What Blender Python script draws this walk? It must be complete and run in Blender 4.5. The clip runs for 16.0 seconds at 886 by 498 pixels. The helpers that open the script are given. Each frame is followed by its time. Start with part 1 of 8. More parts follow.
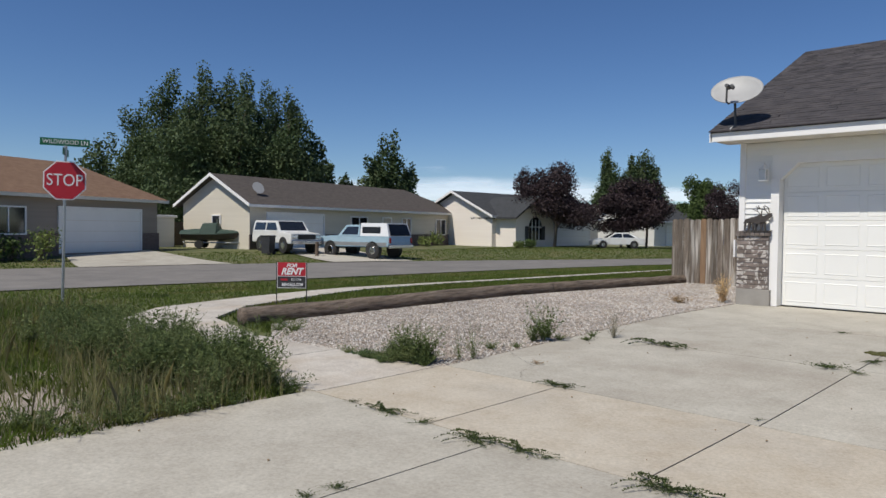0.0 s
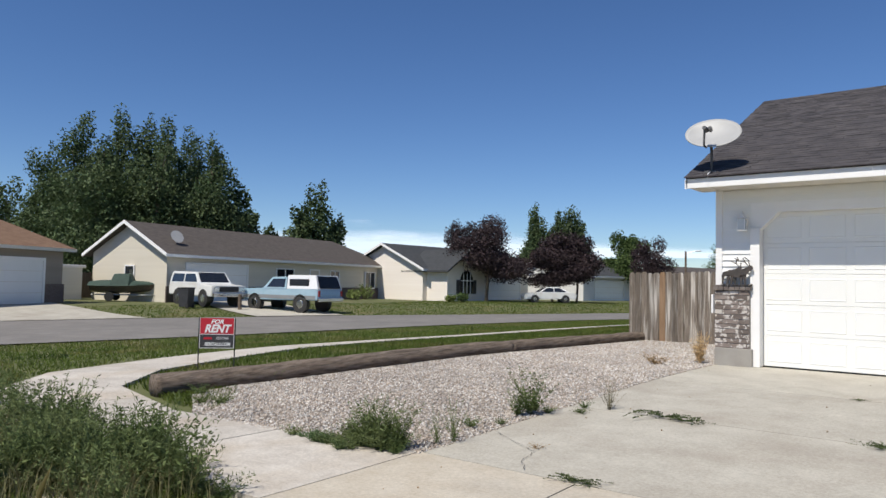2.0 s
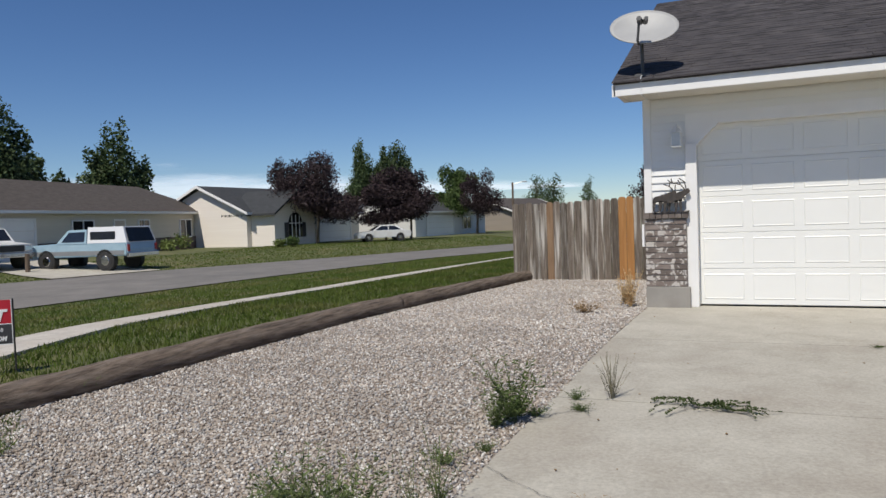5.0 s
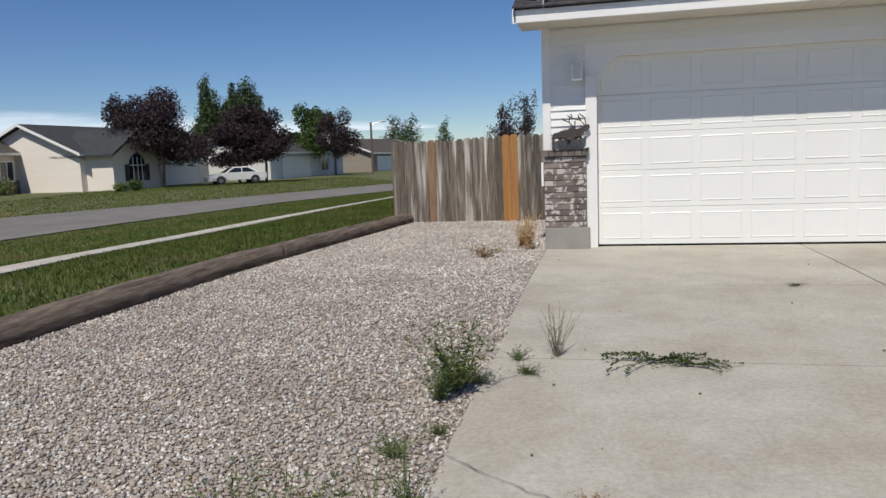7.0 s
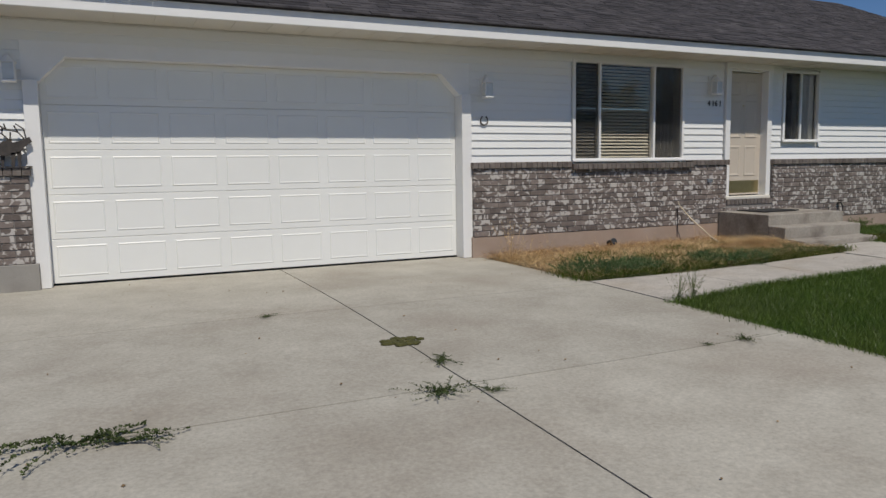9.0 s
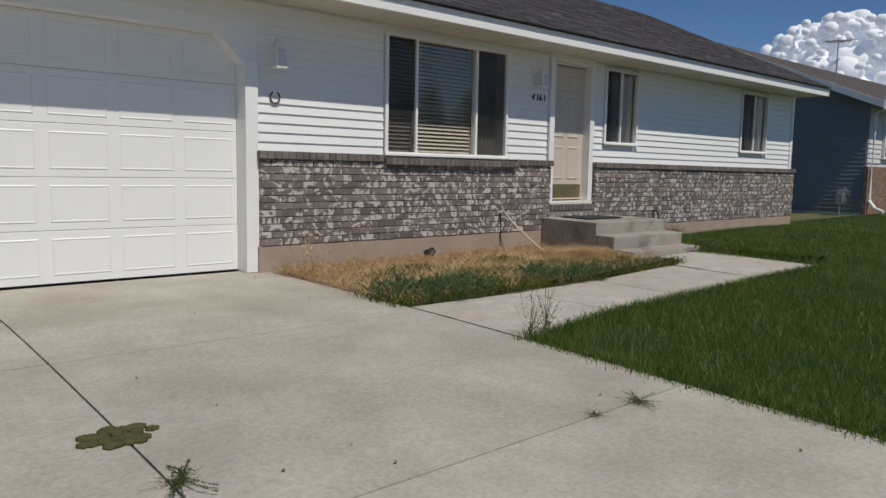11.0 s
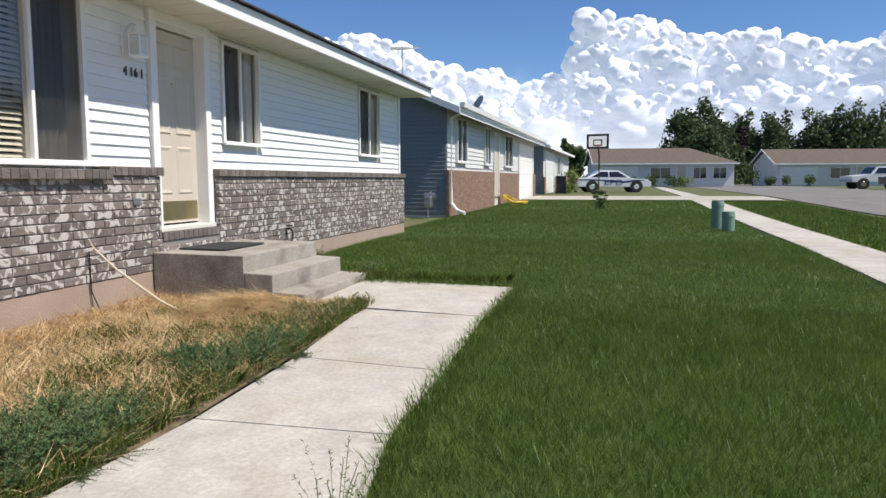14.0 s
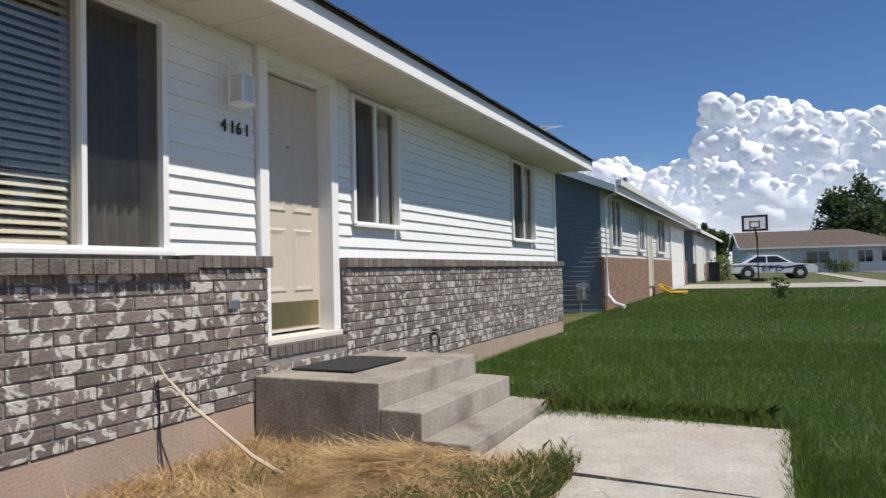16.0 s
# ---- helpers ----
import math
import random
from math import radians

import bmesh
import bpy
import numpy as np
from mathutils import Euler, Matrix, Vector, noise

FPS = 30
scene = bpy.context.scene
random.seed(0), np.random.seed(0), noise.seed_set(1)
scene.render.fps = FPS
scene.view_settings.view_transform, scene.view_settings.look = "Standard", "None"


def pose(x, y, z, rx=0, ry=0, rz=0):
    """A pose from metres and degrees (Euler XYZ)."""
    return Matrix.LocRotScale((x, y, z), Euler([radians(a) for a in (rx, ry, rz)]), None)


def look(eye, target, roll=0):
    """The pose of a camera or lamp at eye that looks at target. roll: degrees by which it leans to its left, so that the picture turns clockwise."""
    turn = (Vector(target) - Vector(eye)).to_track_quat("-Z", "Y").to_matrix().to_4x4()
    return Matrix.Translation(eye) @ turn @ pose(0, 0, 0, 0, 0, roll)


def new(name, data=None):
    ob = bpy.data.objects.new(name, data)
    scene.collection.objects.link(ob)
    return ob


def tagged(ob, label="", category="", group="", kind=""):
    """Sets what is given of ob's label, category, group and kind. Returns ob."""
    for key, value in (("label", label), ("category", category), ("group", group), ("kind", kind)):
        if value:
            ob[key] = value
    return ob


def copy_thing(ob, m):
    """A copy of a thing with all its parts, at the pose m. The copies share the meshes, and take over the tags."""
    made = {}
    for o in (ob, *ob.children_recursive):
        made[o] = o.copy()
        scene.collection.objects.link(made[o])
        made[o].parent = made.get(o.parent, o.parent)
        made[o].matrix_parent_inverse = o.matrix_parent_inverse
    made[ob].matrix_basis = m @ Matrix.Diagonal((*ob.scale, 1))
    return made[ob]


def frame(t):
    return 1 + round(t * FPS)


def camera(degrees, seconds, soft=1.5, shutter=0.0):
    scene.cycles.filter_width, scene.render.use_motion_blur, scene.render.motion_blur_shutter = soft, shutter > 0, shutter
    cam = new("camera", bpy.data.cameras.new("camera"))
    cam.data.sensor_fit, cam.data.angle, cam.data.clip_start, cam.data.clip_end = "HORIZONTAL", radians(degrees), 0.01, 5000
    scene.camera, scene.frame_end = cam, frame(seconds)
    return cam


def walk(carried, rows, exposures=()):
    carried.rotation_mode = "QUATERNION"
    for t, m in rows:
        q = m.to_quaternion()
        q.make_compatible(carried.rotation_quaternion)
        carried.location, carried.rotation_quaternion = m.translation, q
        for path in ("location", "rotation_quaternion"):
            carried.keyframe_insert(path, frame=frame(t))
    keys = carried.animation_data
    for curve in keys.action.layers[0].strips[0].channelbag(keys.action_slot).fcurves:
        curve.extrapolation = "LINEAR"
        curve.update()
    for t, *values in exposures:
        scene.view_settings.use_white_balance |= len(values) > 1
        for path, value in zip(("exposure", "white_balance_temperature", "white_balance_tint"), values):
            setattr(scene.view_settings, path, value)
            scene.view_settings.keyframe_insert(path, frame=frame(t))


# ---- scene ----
EXPO = [(0.0, 0.12), (0.5, 0.36), (0.8, 0.42), (1.5, 0.46), (2.5, 0.3), (3.5, 0.16), (7.0, 0.07), (7.5, -0.06), (8.0, -0.22), (8.5, -0.22), (9.0, -0.34), (10.0, -0.3), (12.5, -0.12), (13.0, 0.22), (13.5, 0.52), (14.0, 0.62), (15.0, 0.54), (16.0, 0.3)]
cam = camera(63.05, 16.0)
# seconds, eye, point looked at, roll
ROWS = [
    (0, (-0.704, 2.446, 1.248), (-2.092, 3.885, 1.192), 0.7),
    (0.5, (-1.026, 2.604, 1.242), (-2.516, 3.938, 1.264), 2.5),
    (1, (-1.362, 2.8, 1.246), (-2.767, 4.221, 1.325), 1.9),
    (1.5, (-1.676, 3.036, 1.256), (-3.015, 4.518, 1.365), 0.9),
    (2, (-2.049, 3.225, 1.205), (-3.28, 4.798, 1.301), 1.1),
    (2.5, (-2.428, 3.445, 1.183), (-3.545, 5.104, 1.169), 0.9),
    (3, (-2.799, 3.774, 1.165), (-3.832, 5.486, 1.131), 1.1),
    (3.5, (-3.213, 4.102, 1.133), (-4.163, 5.861, 1.096), -0.0),
    (3.7, (-3.375, 4.247, 1.14), (-4.291, 6.024, 1.089), -0.6),
    (5.8, (-4.776, 5.4, 1.305), (-5.506, 7.259, 1.208), -1.7),
    (6, (-4.875, 5.471, 1.297), (-5.568, 7.343, 1.186), -1.6),
    (6.5, (-5.074, 5.596, 1.259), (-5.651, 7.501, 1.06), -1.6),
    (7, (-5.043, 5.691, 1.241), (-5.475, 7.627, 0.988), -2.2),
    (7.5, (-4.837, 5.907, 1.31), (-4.973, 7.902, 1.275), -1.2),
    (8, (-4.711, 6.117, 1.307), (-4.607, 8.111, 1.413), -0.0),
    (8.5, (-4.65, 6.358, 1.26), (-4.207, 8.308, 1.286), -0.7),
    (9, (-4.531, 6.531, 1.187), (-3.693, 8.334, 0.968), -0.9),
    (9.5, (-4.278, 6.836, 1.156), (-3.207, 8.511, 0.942), 0.6),
    (10, (-4.053, 7.215, 1.12), (-2.857, 8.802, 0.892), 2.0),
    (10.2, (-3.97, 7.396, 1.114), (-2.699, 8.924, 0.89), 2.5),
    (12.3, (-2.805, 9.353, 1.091), (-1.482, 10.839, 0.886), -0.6),
    (12.5, (-2.705, 9.505, 1.114), (-1.275, 10.896, 0.965), -0.1),
    (13, (-2.396, 9.874, 1.125), (-0.701, 10.921, 0.953), 0.8),
    (13.5, (-2.05, 10.23, 1.141), (-0.178, 10.913, 0.971), 1.5),
    (14, (-1.706, 10.664, 1.139), (0.222, 11.161, 0.949), -0.2),
    (14.5, (-1.239, 11.004, 1.145), (0.623, 11.712, 0.967), -2.7),
    (15, (-0.763, 11.336, 1.141), (1.089, 12.079, 1.011), -2.7),
    (15.5, (-0.242, 11.627, 1.12), (1.574, 12.464, 1.146), -2.4),
    (16, (0.334, 11.878, 1.121), (2.156, 12.701, 1.188), -1.4),
]
walk(cam, [(t, look(eye, target, roll)) for t, eye, target, roll in ROWS], exposures=EXPO)

# ---- light ----
SUN_AZ, SUN_EL = radians(-4.0), radians(56.0)
world = bpy.data.worlds.new("world")
scene.world = world
world.use_nodes = True
wn = world.node_tree
sky = wn.nodes.new("ShaderNodeTexSky")
sky.sky_type, sky.sun_disc = "NISHITA", False
sky.sun_elevation, sky.sun_rotation = SUN_EL, math.pi - SUN_AZ
sky.air_density, sky.dust_density, sky.ozone_density, sky.altitude = 1.0, 0.0, 5.5, 1400
bg = wn.nodes["Background"]
bg.inputs["Strength"].default_value = 0.078
tone = wn.nodes.new("ShaderNodeHueSaturation")
tone.inputs["Saturation"].default_value, tone.inputs["Hue"].default_value = 1.12, 0.506
wn.links.new(sky.outputs["Color"], tone.inputs["Color"])
wn.links.new(tone.outputs["Color"], bg.inputs["Color"])
sun = new("sun", bpy.data.lights.new("sun", "SUN"))
sun.data.energy, sun.data.angle, sun.data.color = 3.85, radians(0.53), (1.0, 0.942, 0.845)
sun_dir = Vector((math.sin(SUN_AZ) * math.cos(SUN_EL), -math.cos(SUN_AZ) * math.cos(SUN_EL), math.sin(SUN_EL)))
sun.matrix_world = look(sun_dir * 60, (0, 0, 0))


# ---- materials ----
def mat(name, col, col2=None, scale=6.0, rough=0.8, bump=0.0, bscale=40.0, metal=0.0, spots=None, spot_scale=1.0, spot_amt=0.5,
        stretch=(1, 1, 1), rnd=0.0, detail=6.0, spec=0.5, island=False, grain=0.62, speck=0.0):
    """Noise mix of two colours, a larger stain, fine relief, and a random shade for each object."""
    m = bpy.data.materials.new(name)
    m.use_nodes = True
    nt = m.node_tree
    N, L = nt.nodes, nt.links
    b = N["Principled BSDF"]
    b.inputs["Roughness"].default_value, b.inputs["Metallic"].default_value = rough, metal
    b.inputs["Specular IOR Level"].default_value = spec
    tc = N.new("ShaderNodeTexCoord")
    mp = N.new("ShaderNodeMapping")
    mp.inputs["Scale"].default_value = stretch
    geo = N.new("ShaderNodeNewGeometry")
    L.new(geo.outputs["Position"], mp.inputs["Vector"])
    no = N.new("ShaderNodeTexNoise")
    no.inputs["Scale"].default_value, no.inputs["Detail"].default_value = scale, detail
    no.inputs["Roughness"].default_value = grain
    L.new(mp.outputs["Vector"], no.inputs["Vector"])
    ramp = N.new("ShaderNodeValToRGB")
    ramp.color_ramp.elements[0].position, ramp.color_ramp.elements[1].position = 0.32, 0.68
    ramp.color_ramp.elements[0].color, ramp.color_ramp.elements[1].color = (*col, 1), (*(col2 or col), 1)
    L.new(no.outputs["Fac"], ramp.inputs["Fac"])
    out = ramp.outputs["Color"]
    if spots:
        n2 = N.new("ShaderNodeTexNoise")
        n2.inputs["Scale"].default_value, n2.inputs["Detail"].default_value = spot_scale, 5.0
        L.new(mp.outputs["Vector"], n2.inputs["Vector"])
        mr = N.new("ShaderNodeMapRange")
        mr.inputs["From Min"].default_value, mr.inputs["From Max"].default_value = 0.5, 0.72
        mr.inputs["To Max"].default_value = spot_amt
        L.new(n2.outputs["Fac"], mr.inputs["Value"])
        mx = N.new("ShaderNodeMix")
        mx.data_type = "RGBA"
        L.new(mr.outputs["Result"], mx.inputs["Factor"])
        L.new(out, mx.inputs["A"])
        mx.inputs["B"].default_value = (*spots, 1)
        out = mx.outputs["Result"]
    if speck:
        n4 = N.new("ShaderNodeTexNoise")
        n4.inputs["Scale"].default_value, n4.inputs["Detail"].default_value, n4.inputs["Roughness"].default_value = 38.0, 6.0, 0.75
        L.new(mp.outputs["Vector"], n4.inputs["Vector"])
        hs = N.new("ShaderNodeHueSaturation")
        ms_ = N.new("ShaderNodeMapRange")
        ms_.inputs["From Min"].default_value, ms_.inputs["From Max"].default_value = 0.3, 0.7
        ms_.inputs["To Min"].default_value, ms_.inputs["To Max"].default_value = 1 - speck, 1 + speck
        L.new(n4.outputs["Fac"], ms_.inputs["Value"])
        L.new(ms_.outputs["Result"], hs.inputs["Value"])
        L.new(out, hs.inputs["Color"])
        out = hs.outputs["Color"]
    if rnd:
        if island:
            rv = geo.outputs["Random Per Island"]
        else:
            rv = N.new("ShaderNodeObjectInfo").outputs["Random"]
        hv = N.new("ShaderNodeHueSaturation")
        mr2 = N.new("ShaderNodeMapRange")
        mr2.inputs["To Min"].default_value, mr2.inputs["To Max"].default_value = 1 - rnd, 1 + rnd
        L.new(rv, mr2.inputs["Value"])
        L.new(mr2.outputs["Result"], hv.inputs["Value"])
        L.new(out, hv.inputs["Color"])
        out = hv.outputs["Color"]
    L.new(out, b.inputs["Base Color"])
    if bump:
        n3 = N.new("ShaderNodeTexNoise")
        n3.inputs["Scale"].default_value, n3.inputs["Detail"].default_value = bscale, 4.0
        L.new(mp.outputs["Vector"], n3.inputs["Vector"])
        bp = N.new("ShaderNodeBump")
        bp.inputs["Strength"].default_value, bp.inputs["Distance"].default_value = bump, 0.02
        L.new(n3.outputs["Fac"], bp.inputs["Height"])
        L.new(bp.outputs["Normal"], b.inputs["Normal"])
    return m


def glass_mat(name, tint=(0.9, 0.88, 0.84)):
    m = bpy.data.materials.new(name)
    m.use_nodes = True
    N, L = m.node_tree.nodes, m.node_tree.links
    N.remove(N["Principled BSDF"])
    tr, gl, fr, mix = (N.new("ShaderNode" + k) for k in ("BsdfTransparent", "BsdfGlossy", "LayerWeight", "MixShader"))
    tr.inputs["Color"].default_value = (*tint, 1)
    gl.inputs["Roughness"].default_value = 0.02
    fr.inputs["Blend"].default_value = 0.3
    pw, ad = N.new("ShaderNodeMath"), N.new("ShaderNodeMath")
    pw.operation, ad.operation = "MULTIPLY", "ADD"
    pw.inputs[1].default_value, ad.inputs[1].default_value = 0.13, 0.04
    L.new(fr.outputs["Facing"], pw.inputs[0])
    L.new(pw.outputs[0], ad.inputs[0])
    L.new(ad.outputs[0], mix.inputs["Fac"])
    L.new(tr.outputs["BSDF"], mix.inputs[1])
    L.new(gl.outputs["BSDF"], mix.inputs[2])
    L.new(mix.outputs["Shader"], N["Material Output"].inputs["Surface"])
    return m


def brick_mat():
    m = mat("brick_mat", (0.145, 0.115, 0.1), (0.215, 0.18, 0.16), 9, 0.9, 0.5, 60, rnd=0.28)
    N, L = m.node_tree.nodes, m.node_tree.links
    b = N["Principled BSDF"]
    old = b.inputs["Base Color"].links[0].from_socket
    geo = N.new("ShaderNodeNewGeometry")
    oi = N.new("ShaderNodeObjectInfo")
    add = N.new("ShaderNodeVectorMath")
    sc = N.new("ShaderNodeVectorMath")
    sc.operation = "SCALE"
    cmb = N.new("ShaderNodeCombineXYZ")
    L.new(oi.outputs["Random"], cmb.inputs[0])
    L.new(oi.outputs["Random"], cmb.inputs[2])
    sc.inputs["Scale"].default_value = 37.0
    L.new(cmb.outputs[0], sc.inputs[0])
    L.new(geo.outputs["Position"], add.inputs[0])
    L.new(sc.outputs["Vector"], add.inputs[1])
    no = N.new("ShaderNodeTexNoise")
    no.inputs["Scale"].default_value, no.inputs["Detail"].default_value, no.inputs["Distortion"].default_value = 8.5, 3.0, 1.2
    L.new(add.outputs["Vector"], no.inputs["Vector"])
    mr = N.new("ShaderNodeMapRange")
    mr.inputs["From Min"].default_value, mr.inputs["From Max"].default_value = 0.53, 0.57
    L.new(no.outputs["Fac"], mr.inputs["Value"])
    mx = N.new("ShaderNodeMix")
    mx.data_type = "RGBA"
    L.new(mr.outputs["Result"], mx.inputs["Factor"])
    L.new(old, mx.inputs["A"])
    mx.inputs["B"].default_value = (0.5, 0.465, 0.43, 1)
    L.new(mx.outputs["Result"], b.inputs["Base Color"])
    return m


M = {}
M["concrete"] = mat("concrete", (0.345, 0.318, 0.265), (0.47, 0.445, 0.38), 1.7, 0.92, 0.1, 140, spots=(0.29, 0.25, 0.2), spot_scale=0.7, spot_amt=0.6, rnd=0.05, detail=12, grain=0.72, speck=0.2)
M["concrete_tan"] = mat("concrete_tan", (0.4, 0.345, 0.265), (0.5, 0.455, 0.375), 2.6, 0.92, 0.1, 120, spots=(0.36, 0.33, 0.28), spot_scale=0.9, spot_amt=0.6, rnd=0.04, detail=12, grain=0.72, speck=0.18)
M["concrete_path"] = mat("concrete_path", (0.38, 0.345, 0.3), (0.52, 0.485, 0.43), 3.4, 0.92, 0.1, 120, spots=(0.37, 0.305, 0.225), spot_scale=1.4, spot_amt=0.6, rnd=0.07, detail=12, grain=0.72, speck=0.2)
M["concrete_step"] = mat("concrete_step", (0.27, 0.24, 0.203), (0.38, 0.348, 0.3), 4, 0.92, 0.3, 60, spots=(0.15, 0.125, 0.105), spot_scale=2.2, spot_amt=0.85, detail=12, grain=0.7, speck=0.25)
M["foundation"] = mat("foundation", (0.33, 0.25, 0.195), (0.4, 0.31, 0.25), 2.2, 0.92, 0.3, 70, spots=(0.38, 0.26, 0.19), spot_scale=1.2, spot_amt=0.7)
M["foundation_grey"] = mat("foundation_grey", (0.27, 0.255, 0.23), (0.33, 0.31, 0.28), 3, 0.92, 0.3, 70, spots=(0.22, 0.2, 0.18), spot_scale=2, spot_amt=0.6)
M["asphalt"] = mat("asphalt", (0.15, 0.14, 0.128), (0.21, 0.195, 0.178), 1.1, 0.93, 0.3, 70, spots=(0.12, 0.115, 0.105), spot_scale=0.25, spot_amt=0.5)
M["ground"] = mat("ground", (0.07, 0.085, 0.024), (0.12, 0.125, 0.045), 1.4, 0.95, 0.4, 25, spots=(0.17, 0.145, 0.07), spot_scale=0.35, spot_amt=0.6)
M["lawn"] = mat("lawn", (0.035, 0.068, 0.009), (0.055, 0.092, 0.015), 1.6, 0.95, 0.5, 30)
M["soil"] = mat("soil", (0.09, 0.062, 0.036), (0.21, 0.155, 0.09), 9, 0.95, 0.6, 30, spots=(0.09, 0.075, 0.04), spot_scale=3, spot_amt=0.6, detail=10, speck=0.3)
M["gravel_bed"] = mat("gravel_bed", (0.27, 0.225, 0.185), (0.4, 0.35, 0.3), 14, 0.95, 0.8, 30)


def gravel_mat():
    """Crushed stone: each stone takes one of several tans, greys and whites."""
    m = bpy.data.materials.new("gravel")
    m.use_nodes = True
    N, L = m.node_tree.nodes, m.node_tree.links
    b = N["Principled BSDF"]
    b.inputs["Roughness"].default_value = 0.85
    geo, ramp, no, hv, mr = (N.new("ShaderNode" + k) for k in ("NewGeometry", "ValToRGB", "TexNoise", "HueSaturation", "MapRange"))
    ramp.color_ramp.interpolation = "CONSTANT"
    cols = ((0.0, (0.2, 0.165, 0.135)), (0.14, (0.33, 0.275, 0.225)), (0.34, (0.43, 0.385, 0.335)), (0.52, (0.36, 0.345, 0.325)), (0.68, (0.5, 0.435, 0.37)), (0.8, (0.64, 0.615, 0.575)), (0.92, (0.26, 0.25, 0.245)))
    for k, (p, c) in enumerate(cols):
        e = ramp.color_ramp.elements[k] if k < 2 else ramp.color_ramp.elements.new(p)
        e.position, e.color = p, (*c, 1)
    L.new(geo.outputs["Random Per Island"], ramp.inputs["Fac"])
    no.inputs["Scale"].default_value, no.inputs["Detail"].default_value = 1.3, 5.0
    L.new(geo.outputs["Position"], no.inputs["Vector"])
    mr.inputs["From Min"].default_value, mr.inputs["From Max"].default_value = 0.3, 0.7
    mr.inputs["To Min"].default_value, mr.inputs["To Max"].default_value = 0.86, 1.12
    L.new(no.outputs["Fac"], mr.inputs["Value"])
    L.new(mr.outputs["Result"], hv.inputs["Value"])
    L.new(ramp.outputs["Color"], hv.inputs["Color"])
    L.new(hv.outputs["Color"], b.inputs["Base Color"])
    return m


M["gravel"] = gravel_mat()
M["siding"] = mat("siding", (0.78, 0.78, 0.76), (0.82, 0.82, 0.80), 0.7, 0.45, 0.06, 30, stretch=(0.4, 1, 3))
M["white_trim"] = mat("white_trim", (0.8, 0.79, 0.77), (0.84, 0.83, 0.81), 2, 0.5, 0.05, 30)
M["cream"] = mat("cream", (0.66, 0.62, 0.53), (0.7, 0.66, 0.57), 1, 0.55, 0.05, 30)
M["soffit"] = mat("soffit", (0.66, 0.62, 0.54), (0.72, 0.68, 0.6), 1.1, 0.6, 0.05, 20)
M["garage"] = mat("garage", (0.78, 0.78, 0.75), (0.82, 0.82, 0.79), 0.8, 0.42, 0.08, 160)
M["door_beige"] = mat("door_beige", (0.54, 0.47, 0.385), (0.58, 0.51, 0.425), 1.5, 0.5, 0.05, 40)
M["shingle"] = mat("shingle", (0.035, 0.032, 0.036), (0.075, 0.068, 0.07), 3.2, 0.95, 0.6, 90, stretch=(1, 1, 2), rnd=0.35, island=True)
M["brick"] = brick_mat()
M["mortar"] = mat("mortar", (0.2, 0.18, 0.165), (0.27, 0.25, 0.23), 20, 0.95, 0.4, 80)
M["brick_cap"] = mat("brick_cap", (0.12, 0.095, 0.085), (0.19, 0.165, 0.145), 7, 0.92, 0.5, 60, spots=(0.28, 0.255, 0.225), spot_scale=9, spot_amt=0.5, rnd=0.25)
M["glass"] = glass_mat("glass")
M["lamp_glass"] = mat("lamp_glass", (0.55, 0.56, 0.55), (0.65, 0.66, 0.65), 8, 0.15)
# near-black base colour carries the shade of the unlit room
M["dark"] = mat("room_shade", (0.015, 0.015, 0.016), (0.03, 0.03, 0.03), 1.0, 0.9)
def screen_mat():
    m = bpy.data.materials.new("insect_screen")
    m.use_nodes = True
    N, L = m.node_tree.nodes, m.node_tree.links
    tr, mix = N.new("ShaderNodeBsdfTransparent"), N.new("ShaderNodeMixShader")
    N["Principled BSDF"].inputs["Base Color"].default_value = (0.02, 0.02, 0.022, 1)
    N["Principled BSDF"].inputs["Roughness"].default_value = 0.8
    mix.inputs["Fac"].default_value = 0.3
    L.new(tr.outputs["BSDF"], mix.inputs[1])
    L.new(N["Principled BSDF"].outputs["BSDF"], mix.inputs[2])
    L.new(mix.outputs["Shader"], N["Material Output"].inputs["Surface"])
    return m


M["screen_mesh"] = screen_mat()
M["screen"] = mat("screen", (0.018, 0.018, 0.02), (0.03, 0.03, 0.033), 60, 0.85)
M["blind"] = mat("blind", (0.6, 0.575, 0.51), (0.66, 0.635, 0.57), 3, 0.5)
M["curtain"] = mat("curtain", (0.3, 0.3, 0.3), (0.46, 0.46, 0.45), 3, 0.9, stretch=(6, 1, 0.3))
M["black"] = mat("black_metal", (0.018, 0.018, 0.018), (0.035, 0.033, 0.03), 20, 0.5)
M["iron"] = mat("iron_rust", (0.05, 0.045, 0.042), (0.09, 0.075, 0.065), 20, 0.7, metal=0.3)
M["brass"] = mat("brass", (0.42, 0.34, 0.17), (0.52, 0.44, 0.25), 5, 0.28, metal=0.9)
M["rubber"] = mat("rubber", (0.02, 0.02, 0.021), (0.035, 0.034, 0.033), 30, 0.85, 0.3, 120)
M["steel"] = mat("steel", (0.42, 0.42, 0.42), (0.5, 0.5, 0.5), 10, 0.4, metal=0.9)
M["dish"] = mat("dish_grey", (0.33, 0.33, 0.325), (0.39, 0.39, 0.385), 3, 0.5)
M["dish_arm"] = mat("dish_arm", (0.06, 0.06, 0.065), (0.1, 0.1, 0.1), 10, 0.5)


